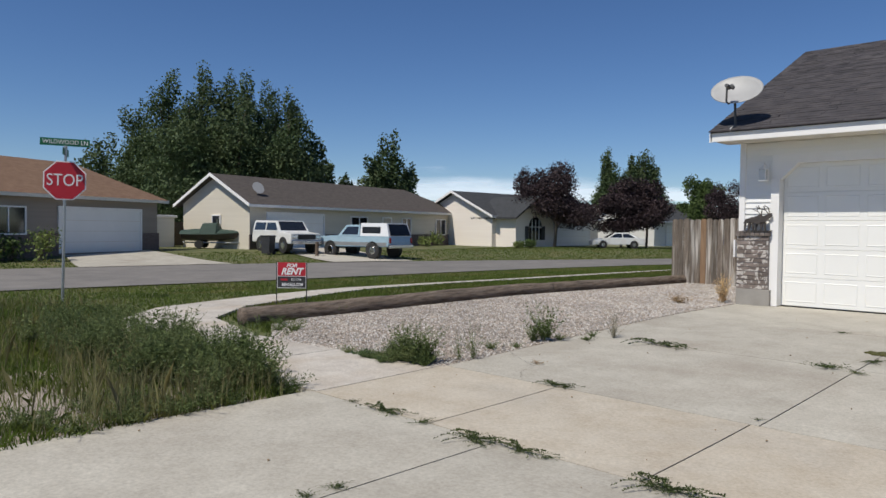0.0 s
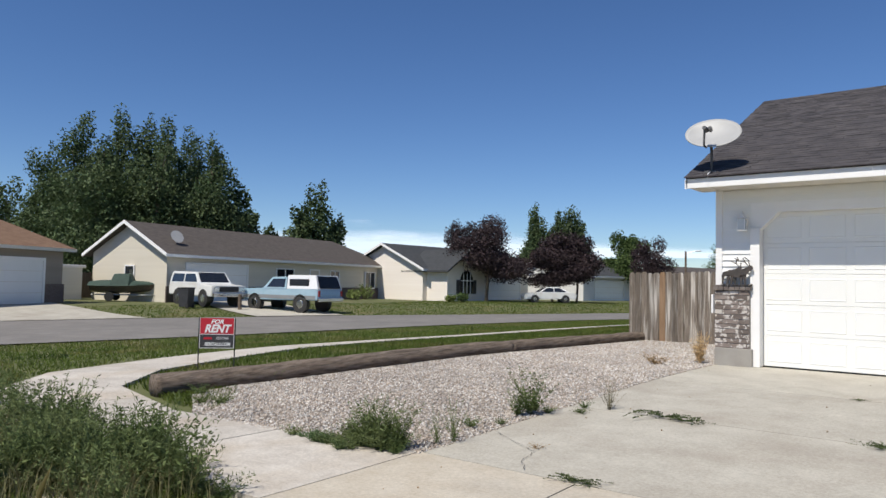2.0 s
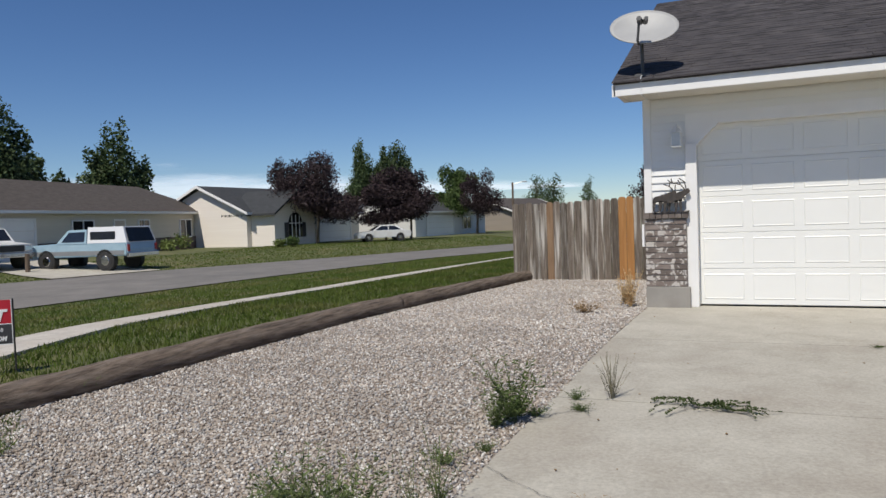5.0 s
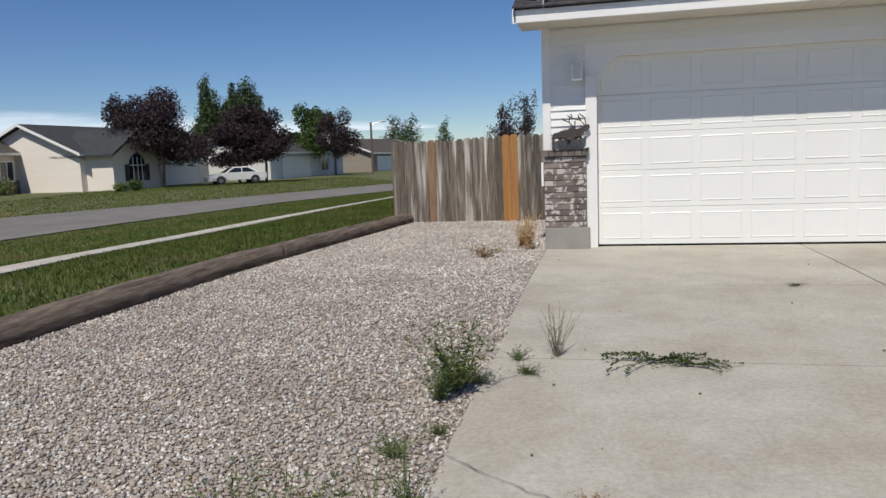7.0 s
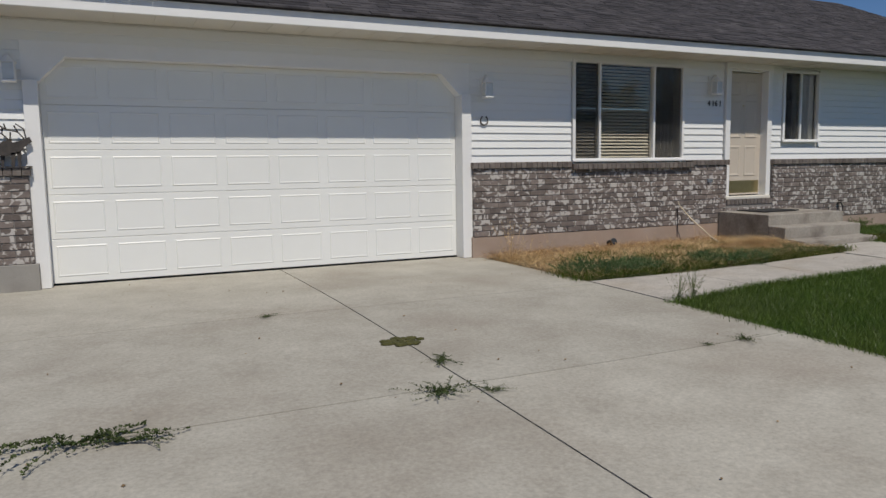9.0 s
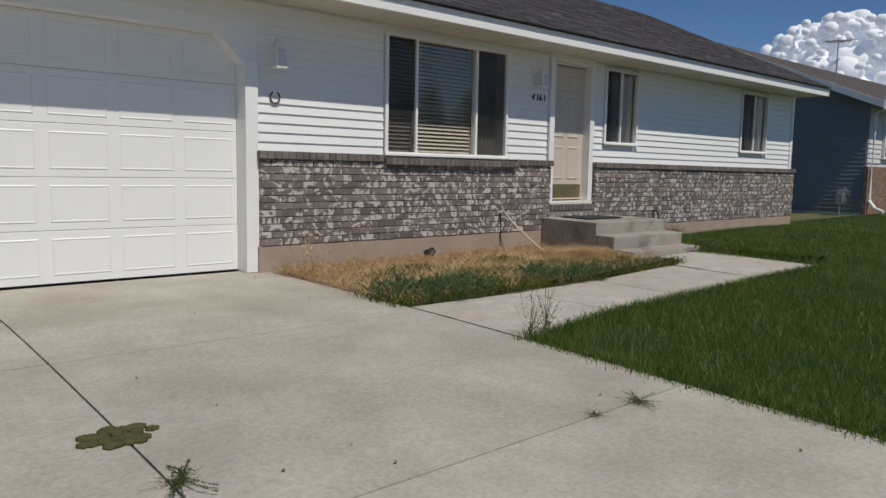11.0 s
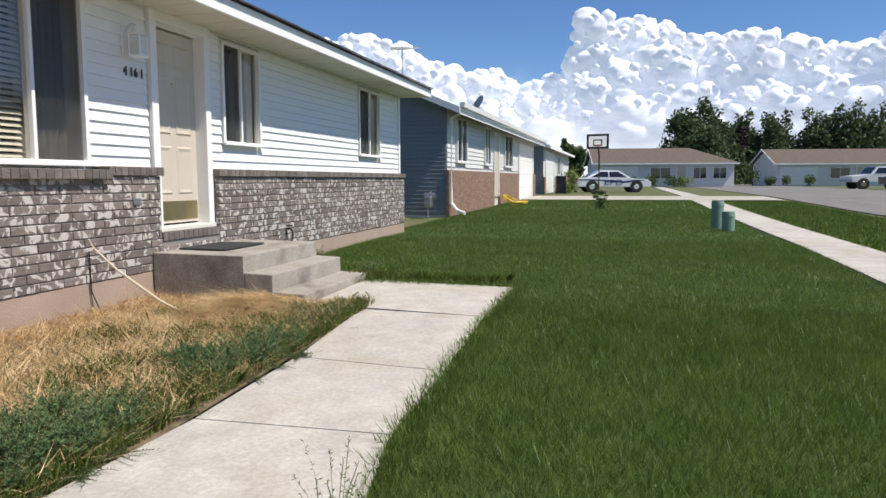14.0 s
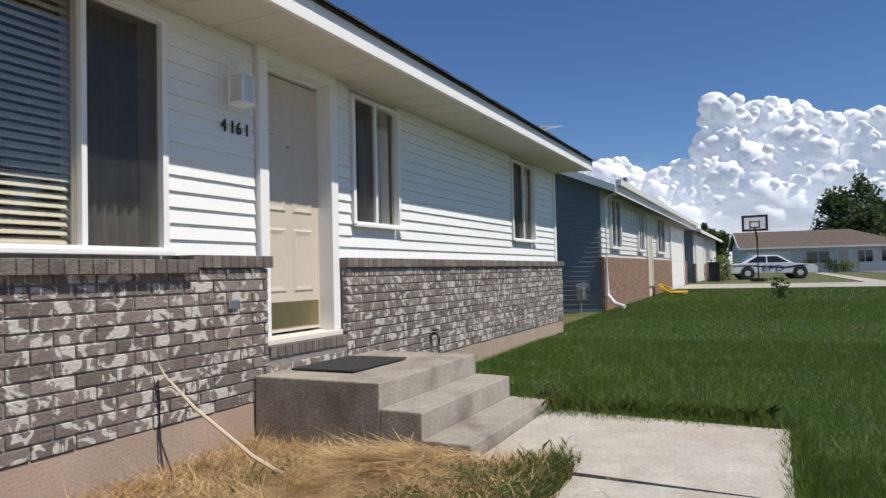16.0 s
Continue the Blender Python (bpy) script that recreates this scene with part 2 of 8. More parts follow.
# ---- builders ----
def link(name, bm, material, parent=None, label="", smooth=False):
    me = bpy.data.meshes.new(name)
    bm.normal_update()
    bm.to_mesh(me)
    bm.free()
    if smooth:
        me.polygons.foreach_set("use_smooth", [True] * len(me.polygons))
    me.materials.append(material)
    ob = new(name, me)
    if parent is not None:
        ob.parent = parent
    if label:
        ob["label"] = label
    return ob


def part(name, bm, material, parent, label="", smooth=False):
    return link(name, bm, material, parent, label, smooth)


def root(name, m, label, category, group="", kind=""):
    """An Empty at the base of a thing; its parts are built round the origin and parented before it is placed."""
    ob = new(name)
    ob.empty_display_size = 0.2
    ob.matrix_world = m
    return tagged(ob, label, category, group, kind)


def structure(ob, label, category):
    return tagged(ob, label, category, "", "structure")


def box(bm, x0, x1, y0, y1, z0, z1):
    vs = [bm.verts.new((x, y, z)) for z in (z0, z1) for y in (y0, y1) for x in (x0, x1)]
    for q in ((0, 2, 3, 1), (4, 5, 7, 6), (0, 1, 5, 4), (2, 6, 7, 3), (0, 4, 6, 2), (1, 3, 7, 5)):
        bm.faces.new([vs[i] for i in q])
    return vs


def bbox(x0, x1, y0, y1, z0, z1, r=0.0, seg=2):
    bm = bmesh.new()
    box(bm, x0, x1, y0, y1, z0, z1)
    if r:
        bmesh.ops.bevel(bm, geom=bm.edges[:], offset=r, segments=seg, affect="EDGES", profile=0.5)
    return bm


def prism(bm, pts, axis, a, b):
    """A polygon of 2D points pushed out along an axis; the points give the other two axes in x, y, z order."""
    def v(p, d):
        return {"x": (d, p[0], p[1]), "y": (p[0], d, p[1]), "z": (p[0], p[1], d)}[axis]
    lo, hi = [bm.verts.new(v(p, a)) for p in pts], [bm.verts.new(v(p, b)) for p in pts]
    n = len(pts)
    bm.faces.new(lo[::-1])
    bm.faces.new(hi)
    for i in range(n):
        bm.faces.new((lo[i], lo[(i + 1) % n], hi[(i + 1) % n], hi[i]))


def fixn(bm):
    bmesh.ops.recalc_face_normals(bm, faces=bm.faces[:])
    return bm


def rod(bm, p, q, r0, r1=None, n=8):
    p, q = Vector(p), Vector(q)
    r1 = r0 if r1 is None else r1
    rot = (q - p).to_track_quat("Z", "Y").to_matrix()
    rings = []
    for c, r in ((p, r0), (q, r1)):
        rings.append([bm.verts.new(c + rot @ Vector((r * math.cos(2 * math.pi * i / n), r * math.sin(2 * math.pi * i / n), 0))) for i in range(n)])
    for i in range(n):
        bm.faces.new((rings[0][i], rings[0][(i + 1) % n], rings[1][(i + 1) % n], rings[1][i]))
    bm.faces.new(rings[0][::-1])
    bm.faces.new(rings[1])


def tube(bm, pts, r, n=8):
    """A round bar along points; r is a number or one radius a point."""
    pts = [Vector(p) for p in pts]
    rs = r if isinstance(r, (list, tuple)) else [r] * len(pts)
    rings = []
    for i, p in enumerate(pts):
        d = pts[min(i + 1, len(pts) - 1)] - pts[max(i - 1, 0)]
        rot = d.to_track_quat("Z", "Y").to_matrix()
        rings.append([bm.verts.new(p + rot @ Vector((rs[i] * math.cos(2 * math.pi * k / n), rs[i] * math.sin(2 * math.pi * k / n), 0))) for k in range(n)])
    for a, b in zip(rings, rings[1:]):
        for k in range(n):
            bm.faces.new((a[k], a[(k + 1) % n], b[(k + 1) % n], b[k]))
    bm.faces.new(rings[0][::-1])
    bm.faces.new(rings[-1])


def raw(name, verts, faces, material, parent=None, smooth=False):
    me = bpy.data.meshes.new(name)
    me.from_pydata(verts, [], faces)
    me.materials.append(material)
    if smooth:
        me.polygons.foreach_set("use_smooth", [True] * len(me.polygons))
    ob = new(name, me)
    if parent is not None:
        ob.parent = parent
    return ob


# ---- lie of the land ----
def sstep(u):
    u = np.clip(u, 0, 1)
    return u * u * (3 - 2 * u)


NEAR = np.array([(-18.04, -59.64), (-20.68, 2.3), (-20.58, 8.32), (-19.84, 15.36), (-19.34, 25.4), (-18.1, 34.48), (-15.93, 41.09), (-12.72, 50.77), (-6.94, 67.08), (22.77, 152.69)])
FAR = np.array([(-29.52, -60.22), (-32.81, 4.69), (-32.17, 11.73), (-31.07, 19.8), (-28.58, 29.94), (-25.32, 38.62), (-22.19, 47.99), (-18.72, 58.48), (-13.28, 73.77), (14.78, 152.29)])


def near_x(y):
    return np.interp(y, NEAR[:, 1], NEAR[:, 0])


def far_x(y):
    return np.interp(y, FAR[:, 1], FAR[:, 0])


def land(x, y):
    """Height of the ground."""
    x, y = np.asarray(x, float), np.asarray(y, float)
    home = -0.045 - 0.165 * sstep((13.8 - y) / 8) * sstep((4 - x) / 6) + 0.11 * sstep((x - 2) / 10) + 0.2 * sstep((x - 12) / 28)
    n, f = near_x(y), far_x(y)
    u = np.clip((x - n) / 10.5, 0, 1)
    z = home * sstep(u) + (-0.42) * (1 - sstep(u)) * 1.0
    w = np.clip((n - x) / np.maximum(n - f, 0.1), 0, 1)
    z = z - 0.12 * w
    z = z + 0.36 * sstep((f - 0.5 - x) / 11)
    return z


def landz(x, y):
    return float(land(x, y))


def drape(name, loops_fn, nu, nv, lift, material, thick=0.0):
    """A sheet laid on the ground: loops_fn(u, v) gives x, y."""
    V, F = [], []
    for i in range(nu + 1):
        for j in range(nv + 1):
            x, y = loops_fn(i / nu, j / nv)
            V.append((x, y, landz(x, y) + lift))
    for i in range(nu):
        for j in range(nv):
            a = i * (nv + 1) + j
            F.append((a, a + nv + 1, a + nv + 2, a + 1))
    if thick:
        k = len(V)
        V += [(x, y, z - thick) for x, y, z in V]
        rim = [i * (nv + 1) for i in range(nu + 1)] + [nu * (nv + 1) + j for j in range(1, nv + 1)] + [i * (nv + 1) + nv for i in range(nu - 1, -1, -1)] + [j for j in range(nv - 1, 0, -1)]
        for a, b in zip(rim, rim[1:] + rim[:1]):
            F.append((b, a, a + k, b + k))
    return raw(name, V, F, material)


gx = np.concatenate([[-1500, -700, -350, -200], np.arange(-120, -50, 5), np.arange(-50, 30, 1.0), np.arange(30, 120, 5), [150, 300, 700, 1500]])
gy = np.concatenate([[-1500, -700, -350, -150, -80], np.arange(-50, -10, 5), np.arange(-10, 60, 1.0), np.arange(60, 140, 5), [200, 350, 700, 1500]])
XX, YY = np.meshgrid(gx, gy, indexing="ij")
ZZ = land(XX, YY)
nv_ = len(gy)
ground = raw("ground", list(zip(XX.ravel(), YY.ravel(), ZZ.ravel())),
             [(i * nv_ + j, (i + 1) * nv_ + j, (i + 1) * nv_ + j + 1, i * nv_ + j + 1) for i in range(len(gx) - 1) for j in range(nv_ - 1)], M["ground"], smooth=True)
structure(ground, "patchy green and dry yellow grassy ground around the houses", "ground")

road_side = drape("road_side", lambda u, v: ((1 - v) * float(far_x(-50 + 190 * u)) + v * float(near_x(-50 + 190 * u)), -50 + 190 * u), 190, 12, 0.03, M["asphalt"])
structure(road_side, "worn pale grey asphalt side street", "road")
road_front = drape("road_front", lambda u, v: (-20.4 + 170 * u, -7.4 + (9.8 + 1.6 * float(sstep((u * 170 - 25) / 18))) * v), 150, 12, 0.03, M["asphalt"])
structure(road_front, "pale grey asphalt street in front of the house", "road")


def slab(x0, x1, y0, y1, material, parent=None, lift=0.045, gap=0.006, name="slab", quad=None):
    """A concrete slab with eased edges, laid on the slope of the ground."""
    q = quad or ((x0 + gap, y0 + gap), (x1 - gap, y0 + gap), (x1 - gap, y1 - gap), (x0 + gap, y1 - gap))
    n = 5
    V, F = [], []
    for i in range(n + 1):
        for j in range(n + 1):
            u, v = i / n, j / n
            x = (1 - v) * ((1 - u) * q[0][0] + u * q[1][0]) + v * ((1 - u) * q[3][0] + u * q[2][0])
            y = (1 - v) * ((1 - u) * q[0][1] + u * q[1][1]) + v * ((1 - u) * q[3][1] + u * q[2][1])
            edge = 0.006 if i in (0, n) or j in (0, n) else 0.0
            V.append((x, y, landz(x, y) + lift - edge))
    m = n + 1
    F = [(i * m + j, (i + 1) * m + j, (i + 1) * m + j + 1, i * m + j + 1) for i in range(n) for j in range(n)]
    rim = [i * m for i in range(m)] + [n * m + j for j in range(1, m)] + [i * m + n for i in range(n - 1, -1, -1)] + [j for j in range(n - 1, 0, -1)]
    k = len(V)
    V += [(x, y, z - 0.11) for x, y, z in V]
    F += [(a, b, b + k, a + k)[::-1] for a, b in zip(rim, rim[1:] + rim[:1])]
    return raw(name, V, F, material, parent)


driveway = structure(new("driveway"), "broad pale concrete driveway in jointed slabs, stained and weedy at the joints", "driveway")
for ya, yb, key in ((2.4, 6.15, "concrete"), (6.15, 7.76, "concrete_tan"), (7.76, 10.25, "concrete"), (10.25, 12.58, "concrete"), (12.58, 15.36, "concrete")):
    cuts = (-5.8, -4.4, -2.7, -1.3, 0.04) if key == "concrete_tan" else ((-5.86, -3.76, -1.9, 0.04) if ya < 3 else (-5.77, -2.64, 0.04))
    for xa, xb in zip(cuts, cuts[1:]):
        slab(xa, xb, ya, yb, M[key], driveway)
structure(drape("joint_sand", lambda u, v: (-5.76 + 5.84 * u, 2.5 + 12.63 * v), 24, 48, 0.026, M["soil"]), "sandy dirt in the driveway joints", "dirt")
path = structure(new("garden_path"), "pale concrete slab path from driveway to front steps", "path")
for q in (((0.046, 11.46), (1.32, 11.7), (1.28, 12.68), (0.046, 12.72)), ((1.33, 11.7), (2.42, 11.73), (2.52, 12.74), (1.29, 12.68)), ((2.43, 11.73), (4.1, 11.81), (4.2, 12.93), (2.53, 12.74)),
          ((4.11, 11.81), (5.64, 11.8), (5.87, 13.5), (4.35, 13.5))):
    slab(0, 0, 0, 0, M["concrete_path"], path, 0.05, quad=q)
sidewalk = structure(new("pavement_corner"), "pale concrete pavement curving round the corner lot", "pavement")
OUTER = [(-5.79, 6.17), (-9.05, 6), (-11.49, 6.67), (-12.95, 8), (-13.5, 10.05), (-13.94, 12.66), (-13.94, 15.66), (-13.6, 18.68), (-13.5, 21.69), (-13.15, 25.71), (-12.85, 29.73), (-12.51, 34.76), (-10.72, 42.86), (-7.72, 51.02)]
INNER = [(-5.79, 7.73), (-8.82, 7.46), (-10.75, 7.91), (-11.81, 9.06), (-12.28, 10.54), (-12.94, 12.71), (-13.19, 15.7), (-12.9, 18.72), (-12.75, 21.73), (-12.6, 25.74), (-12.35, 29.76), (-12.01, 34.78), (-9.92, 42.9), (-6.73, 51.07)]
for k in range(len(OUTER) - 1):
    for s in (0, 1):
        f0, f1 = s * 0.5, s * 0.5 + 0.495
        q = [tuple(np.array(A[k]) * (1 - f) + np.array(A[k + 1]) * f) for A, f in ((OUTER, f0), (OUTER, f1), (INNER, f1), (INNER, f0))]
        slab(0, 0, 0, 0, M["concrete_path"], sidewalk, 0.05, quad=q)
pavement = structure(new("pavement_front"), "long pale concrete pavement beside the front lawns", "pavement")
for k in range(52):
    xa = 0.05 + 1.5 * k
    slab(xa, xa + 1.5, float(np.interp(xa, [0, 3, 10, 60], [6.6, 6.95, 7.15, 7.2])), float(np.interp(xa, [0, 6, 60], [7.75, 8.05, 8.15])), M["concrete_path"], pavement)

# ---- our house ----
X0, X1, YB, YS = -5.77, 12.38, 15.10, 15.21
Z_BR0, Z_BR1, Z_CAP, Z_SOF = 0.275, 1.185, 1.27, 2.80
GX0, GX1, GZ = -5.10, -0.22, 2.42
OPEN = [(GX0 - 0.03, GX1 + 0.03, -0.4, GZ + 0.03), (1.60, 3.59, 1.28, 2.70), (4.57, 5.40, 0.68, 2.68), (5.82, 6.62, 1.585, 2.71), (10.14, 11.15, 1.585, 2.71)]


def holed(bm, x0, x1, z0, z1, y0, y1, holes):
    """A wall along x made of blocks round its openings."""
    xs = sorted({x0, x1, *[v for h in holes for v in h[:2] if x0 < v < x1]})
    for a, b in zip(xs, xs[1:]):
        z = z0
        for h in sorted((h for h in holes if h[0] < (a + b) / 2 < h[1]), key=lambda h: h[2]):
            if h[2] > z:
                box(bm, a, b, y0, y1, z, h[2])
            z = max(z, h[3])
        if z < z1:
            box(bm, a, b, y0, y1, z, z1)


bm = bmesh.new()
holed(bm, X0, X1, -0.3, Z_SOF, 15.26, 15.40, OPEN)
wall_front = structure(link("wall_front", bm, M["siding"]), "white vinyl lap-sided front wall of a single-storey house", "wall")
bm = bmesh.new()
GABLE = [(15.40, -0.3), (23.4, -0.3), (23.4, Z_SOF), (19.3, 4.98), (15.40, Z_SOF)]
prism(bm, GABLE, "x", X0, X0 + 0.14)
structure(link("wall_west", fixn(bm), M["siding"]), "white lap-sided gable wall", "wall")
bm = bmesh.new()
prism(bm, GABLE, "x", X1 - 0.14, X1)
structure(link("wall_east", fixn(bm), M["siding"]), "white lap-sided gable wall", "wall")
structure(link("wall_back", bbox(X0 + 0.14, X1 - 0.14, 23.26, 23.4, -0.3, Z_SOF), M["siding"]), "plain white back wall", "wall")
# indoor shade behind the windows is painted into floor and ceiling
structure(link("floor", bbox(X0 + 0.14, X1 - 0.14, 15.4, 23.26, -0.3, 0.0), M["dark"]), "floor inside the house, coloured near-black for the unlit room", "floor")
structure(link("ceiling", bbox(X0 + 0.14, X1 - 0.14, 15.4, 23.26, 2.9, 2.95), M["dark"]), "plain ceiling inside the house, coloured near-black for the unlit room", "ceiling")

# siding boards
SID = [(-5.24, -0.08, 0, 2.57), (1.545, 3.645, 0, 2.72), (4.46, 5.51, 0, 2.86), (5.76, 6.68, 1.5, 2.74), (10.08, 11.21, 1.5, 2.74)]
EXPOSE = 0.1
row, z = 0, Z_CAP
while z < Z_SOF - 0.01:
    zt = min(z + EXPOSE, Z_SOF)
    cut = [(X0 + 0.09, X0 + 0.09), (X1 - 0.09, X1 - 0.09)] + sorted((h[0], h[1]) for h in SID if h[2] < z + 0.05 < h[3])
    x = X0 + 0.09
    for a, b in sorted(c for c in cut if c[0] != c[1]) + [(X1 - 0.09, 0)]:
        if a - x > 0.03:
            bm = bmesh.new()
            prism(bm, [(YS - 0.014, z), (YS + 0.05, z), (YS + 0.05, zt), (YS + 0.004, zt)], "x", x, a)
            part("siding_board", fixn(bm), M["siding"], wall_front)
        x = b
    z += EXPOSE
for xa, xb in ((X0, X0 + 0.09), (X1 - 0.09, X1)):
    part("corner_trim", bbox(xa - 0.012, xb, YS - 0.03, YS + 0.06, Z_CAP, Z_SOF, 0.006), M["white_trim"], wall_front)

# foundation, brick wainscot
structure(link("foundation_1", bbox(X0, GX0 - 0.1, YB - 0.02, 15.26, -0.35, Z_BR0, 0.008), M["foundation_grey"]), "grey concrete foundation under the brick pier", "foundation")
structure(link("foundation_2", bbox(GX1 + 0.12, 4.485, YB + 0.01, 15.26, -0.35, Z_BR0, 0.008), M["foundation"]), "tan stained concrete foundation", "foundation")
structure(link("foundation_3", bbox(4.485, X1, YB + 0.01, 15.26, -0.35, Z_BR0, 0.008), M["foundation"]), "tan stained concrete foundation", "foundation")


def brick_mesh(length, h=0.067, d=0.055, name="brick"):
    bm = bbox(0, length, 0, d, 0, h, 0.004, 1)
    me = bpy.data.meshes.new(name)
    bm.to_mesh(me)
    bm.free()
    me.materials.append(M["brick"])
    return me


BL, BC = 0.25, (Z_BR1 - Z_BR0) / 12
BRICKS = {}
QUEUE = []


def brick_run(parent, x0, x1, limit=10 ** 9, y=YB, z0=Z_BR0, courses=12):
    rng = random.Random(int(x0 * 100))
    for r in range(courses):
        x = x0 - (BL / 2 if r % 2 else 0)
        while x < x1 - 0.02:
            a, b = max(x, x0), min(x + BL, x1)
            if b - a > 0.03:
                QUEUE.append((parent, a, b - a - 0.01, y + rng.uniform(-0.003, 0.003), z0 + r * BC, a < limit))
            x += BL


RUNS = []
for k, (xa, xb) in enumerate(((X0, GX0 - 0.13), (GX1 + 0.14, 4.47), (5.505, X1))):
    w = structure(link("brick_wall_%d" % (k + 1), bbox(xa + 0.004, xb - 0.004, YB + 0.012, 15.26, Z_BR0, Z_BR1), M["mortar"]),
                  "grey-brown brick wainscot with whitewashed patches and dark joints", "brick wall")
    RUNS.append((w, xa, xb))
    brick_run(w, xa, xb, 12.35)
w = structure(link("brick_wall_4", bbox(4.476, 5.5, YB + 0.012, 15.26, Z_BR0, 0.575), M["mortar"]), "brick under the front door sill", "brick wall")
RUNS.append((w, 4.48, 5.5))
for k in range(12):
    QUEUE.append((w, 4.48 + k * 0.085, 0.077, YB - 0.004, 0.545, None))
brick_run(w, 4.48, 5.5, courses=3)
for k, (w, xa, xb) in enumerate(RUNS[:3]):
    x = xa - 0.02
    while x < xb + 0.01:
        over = 0.0
        if k == 1 and 1.5 < x + 0.04 < 3.7:
            over = 0.035
        QUEUE.append((w, x, min(0.078, xb + 0.02 - x), YB - 0.03 - over, Z_BR1 - over * 0.9, None))
        x += 0.083

# garage door with its trim
garage = structure(link("garage_door", bbox(GX0 - 0.02, GX1 + 0.02, 15.385, 15.43, 0.012, GZ + 0.02), M["garage"]), "white double garage door with rows of raised panels", "garage door")
PW, PH = (GX1 - GX0) / 8, (GZ - 0.015) / 5
for r in range(5):
    z0 = 0.015 + r * PH
    sec = part("door_section", bbox(GX0 + 0.002, GX1 - 0.002, 15.365, 15.3845, z0 + 0.002, z0 + PH - 0.002, 0.004), M["garage"], garage)
    for c in range(8):
        x0 = GX0 + c * PW
        bm = bmesh.new()
        a = [bm.verts.new(v) for v in ((x0 + 0.055, 15.3645, z0 + 0.07), (x0 + PW - 0.055, 15.3645, z0 + 0.07), (x0 + PW - 0.055, 15.3645, z0 + PH - 0.07), (x0 + 0.055, 15.3645, z0 + PH - 0.07))]
        b_ = [bm.verts.new((x0 + PW / 2 + (v.co.x - x0 - PW / 2) * 0.93, 15.3625, z0 + PH / 2 + (v.co.z - z0 - PH / 2) * 0.86)) for v in a]
        c_ = [bm.verts.new((x0 + PW / 2 + (v.co.x - x0 - PW / 2) * 0.965, 15.3585, z0 + PH / 2 + (v.co.z - z0 - PH / 2) * 0.94)) for v in a]
        for lo, hi in ((a, c_), (c_, b_)):
            for i in range(4):
                bm.faces.new((lo[i], lo[(i + 1) % 4], hi[(i + 1) % 4], hi[i]))
        bm.faces.new(b_)
        part("panel", fixn(bm), M["garage"], sec)
CH = 0.27
trim = structure(new("trim_garage"), "white painted trim round the garage opening with cut corners", "door trim")
part("jamb", bbox(GX0 - 0.14, GX0, YB + 0.05, 15.37, 0.0, GZ - CH + 0.02, 0.004), M["white_trim"], trim)
part("jamb", bbox(GX1, GX1 + 0.14, YB + 0.05, 15.37, 0.0, GZ - CH + 0.02, 0.004), M["white_trim"], trim)
for sx, s in ((GX0, 1), (GX1, -1)):
    bm = bmesh.new()
    prism(bm, [(sx - 0.14 * s, GZ - CH + 0.02), (sx, GZ - CH + 0.02), (sx, GZ - CH), (sx + CH * s, GZ), (sx + CH * s, GZ + 0.156), (sx - 0.14 * s, GZ + 0.156)], "y", 15.199, 15.37)
    part("corner_board", fixn(bm), M["white_trim"], trim)
part("head_board", bbox(GX0 + CH, GX1 - CH, 15.199, 15.37, GZ, GZ + 0.156, 0.002), M["white_trim"], trim)


# windows
def window(name, x0, x1, z0, z1, muls, label, blinds=(), curtains=(), lip=0.05):
    w = structure(new(name), label, "window")
    f = 0.03
    fr = bmesh.new()
    for a in ((x0 - 0.015, x0 + f, z0, z1), (x1 - f, x1 + 0.015, z0, z1)):
        box(fr, a[0], a[1], 15.178, 15.29, a[2], a[3])
    box(fr, x0 + f, x1 - f, 15.178, 15.29, z1 - f, z1)
    box(fr, x0 + f, x1 - f, 15.178, 15.29, z0, z0 + f)
    part("window_frame", fr, M["white_trim"], w)
    part("window_sill", bbox(x0 - 0.03, x1 + 0.03, 15.145, 15.178, z0 - 0.02, z0 + 0.012, 0.006), M["white_trim"], w)
    for m in muls:
        part("mullion", bbox(m - 0.018, m + 0.018, 15.19, 15.28, z0 + f, z1 - f, 0.006), M["white_trim"], w)
    ed = [x0 + f] + [v for m in muls for v in (m - 0.018, m + 0.018)] + [x1 - f]
    for k in range(0, len(ed), 2):
        p = part("pane", bbox(ed[k], ed[k + 1], 15.232, 15.236, z0 + f, z1 - f), M["glass"], w)
        p.visible_shadow = False
        if k // 2 in blinds:
            z = z0 + f + 0.01
            n = 0
            while z < z1 - f:
                bm = bmesh.new()
                prism(bm, [(15.305, z), (15.307, z - 0.003), (15.338, z + 0.032), (15.336, z + 0.035)], "x", ed[k] - 0.02, ed[k + 1] + 0.02)
                part("blind_slat", fixn(bm), M["blind"], w)
                z += 0.048
        if k // 2 in curtains:
            bm = bmesh.new()
            n = 40
            lo, hi = [], []
            for i in range(n + 1):
                x = ed[k] + (ed[k + 1] - ed[k]) * i / n
                y = 15.40 + 0.02 * math.sin(i * 1.1) + 0.01 * math.sin(i * 2.7)
                lo.append(bm.verts.new((x, y, z0)))
                hi.append(bm.verts.new((x, y, z1)))
            for i in range(n):
                bm.faces.new((lo[i], lo[i + 1], hi[i + 1], hi[i]))
            part("curtain", bm, M["curtain"], w, "", True)
        if k == 0 or (blinds and k // 2 not in blinds):
            part("insect_screen", bbox(ed[k] + 0.004, ed[k + 1] - 0.004, 15.215, 15.218, z0 + f, z1 - f), M["screen_mesh"], w)
    return w


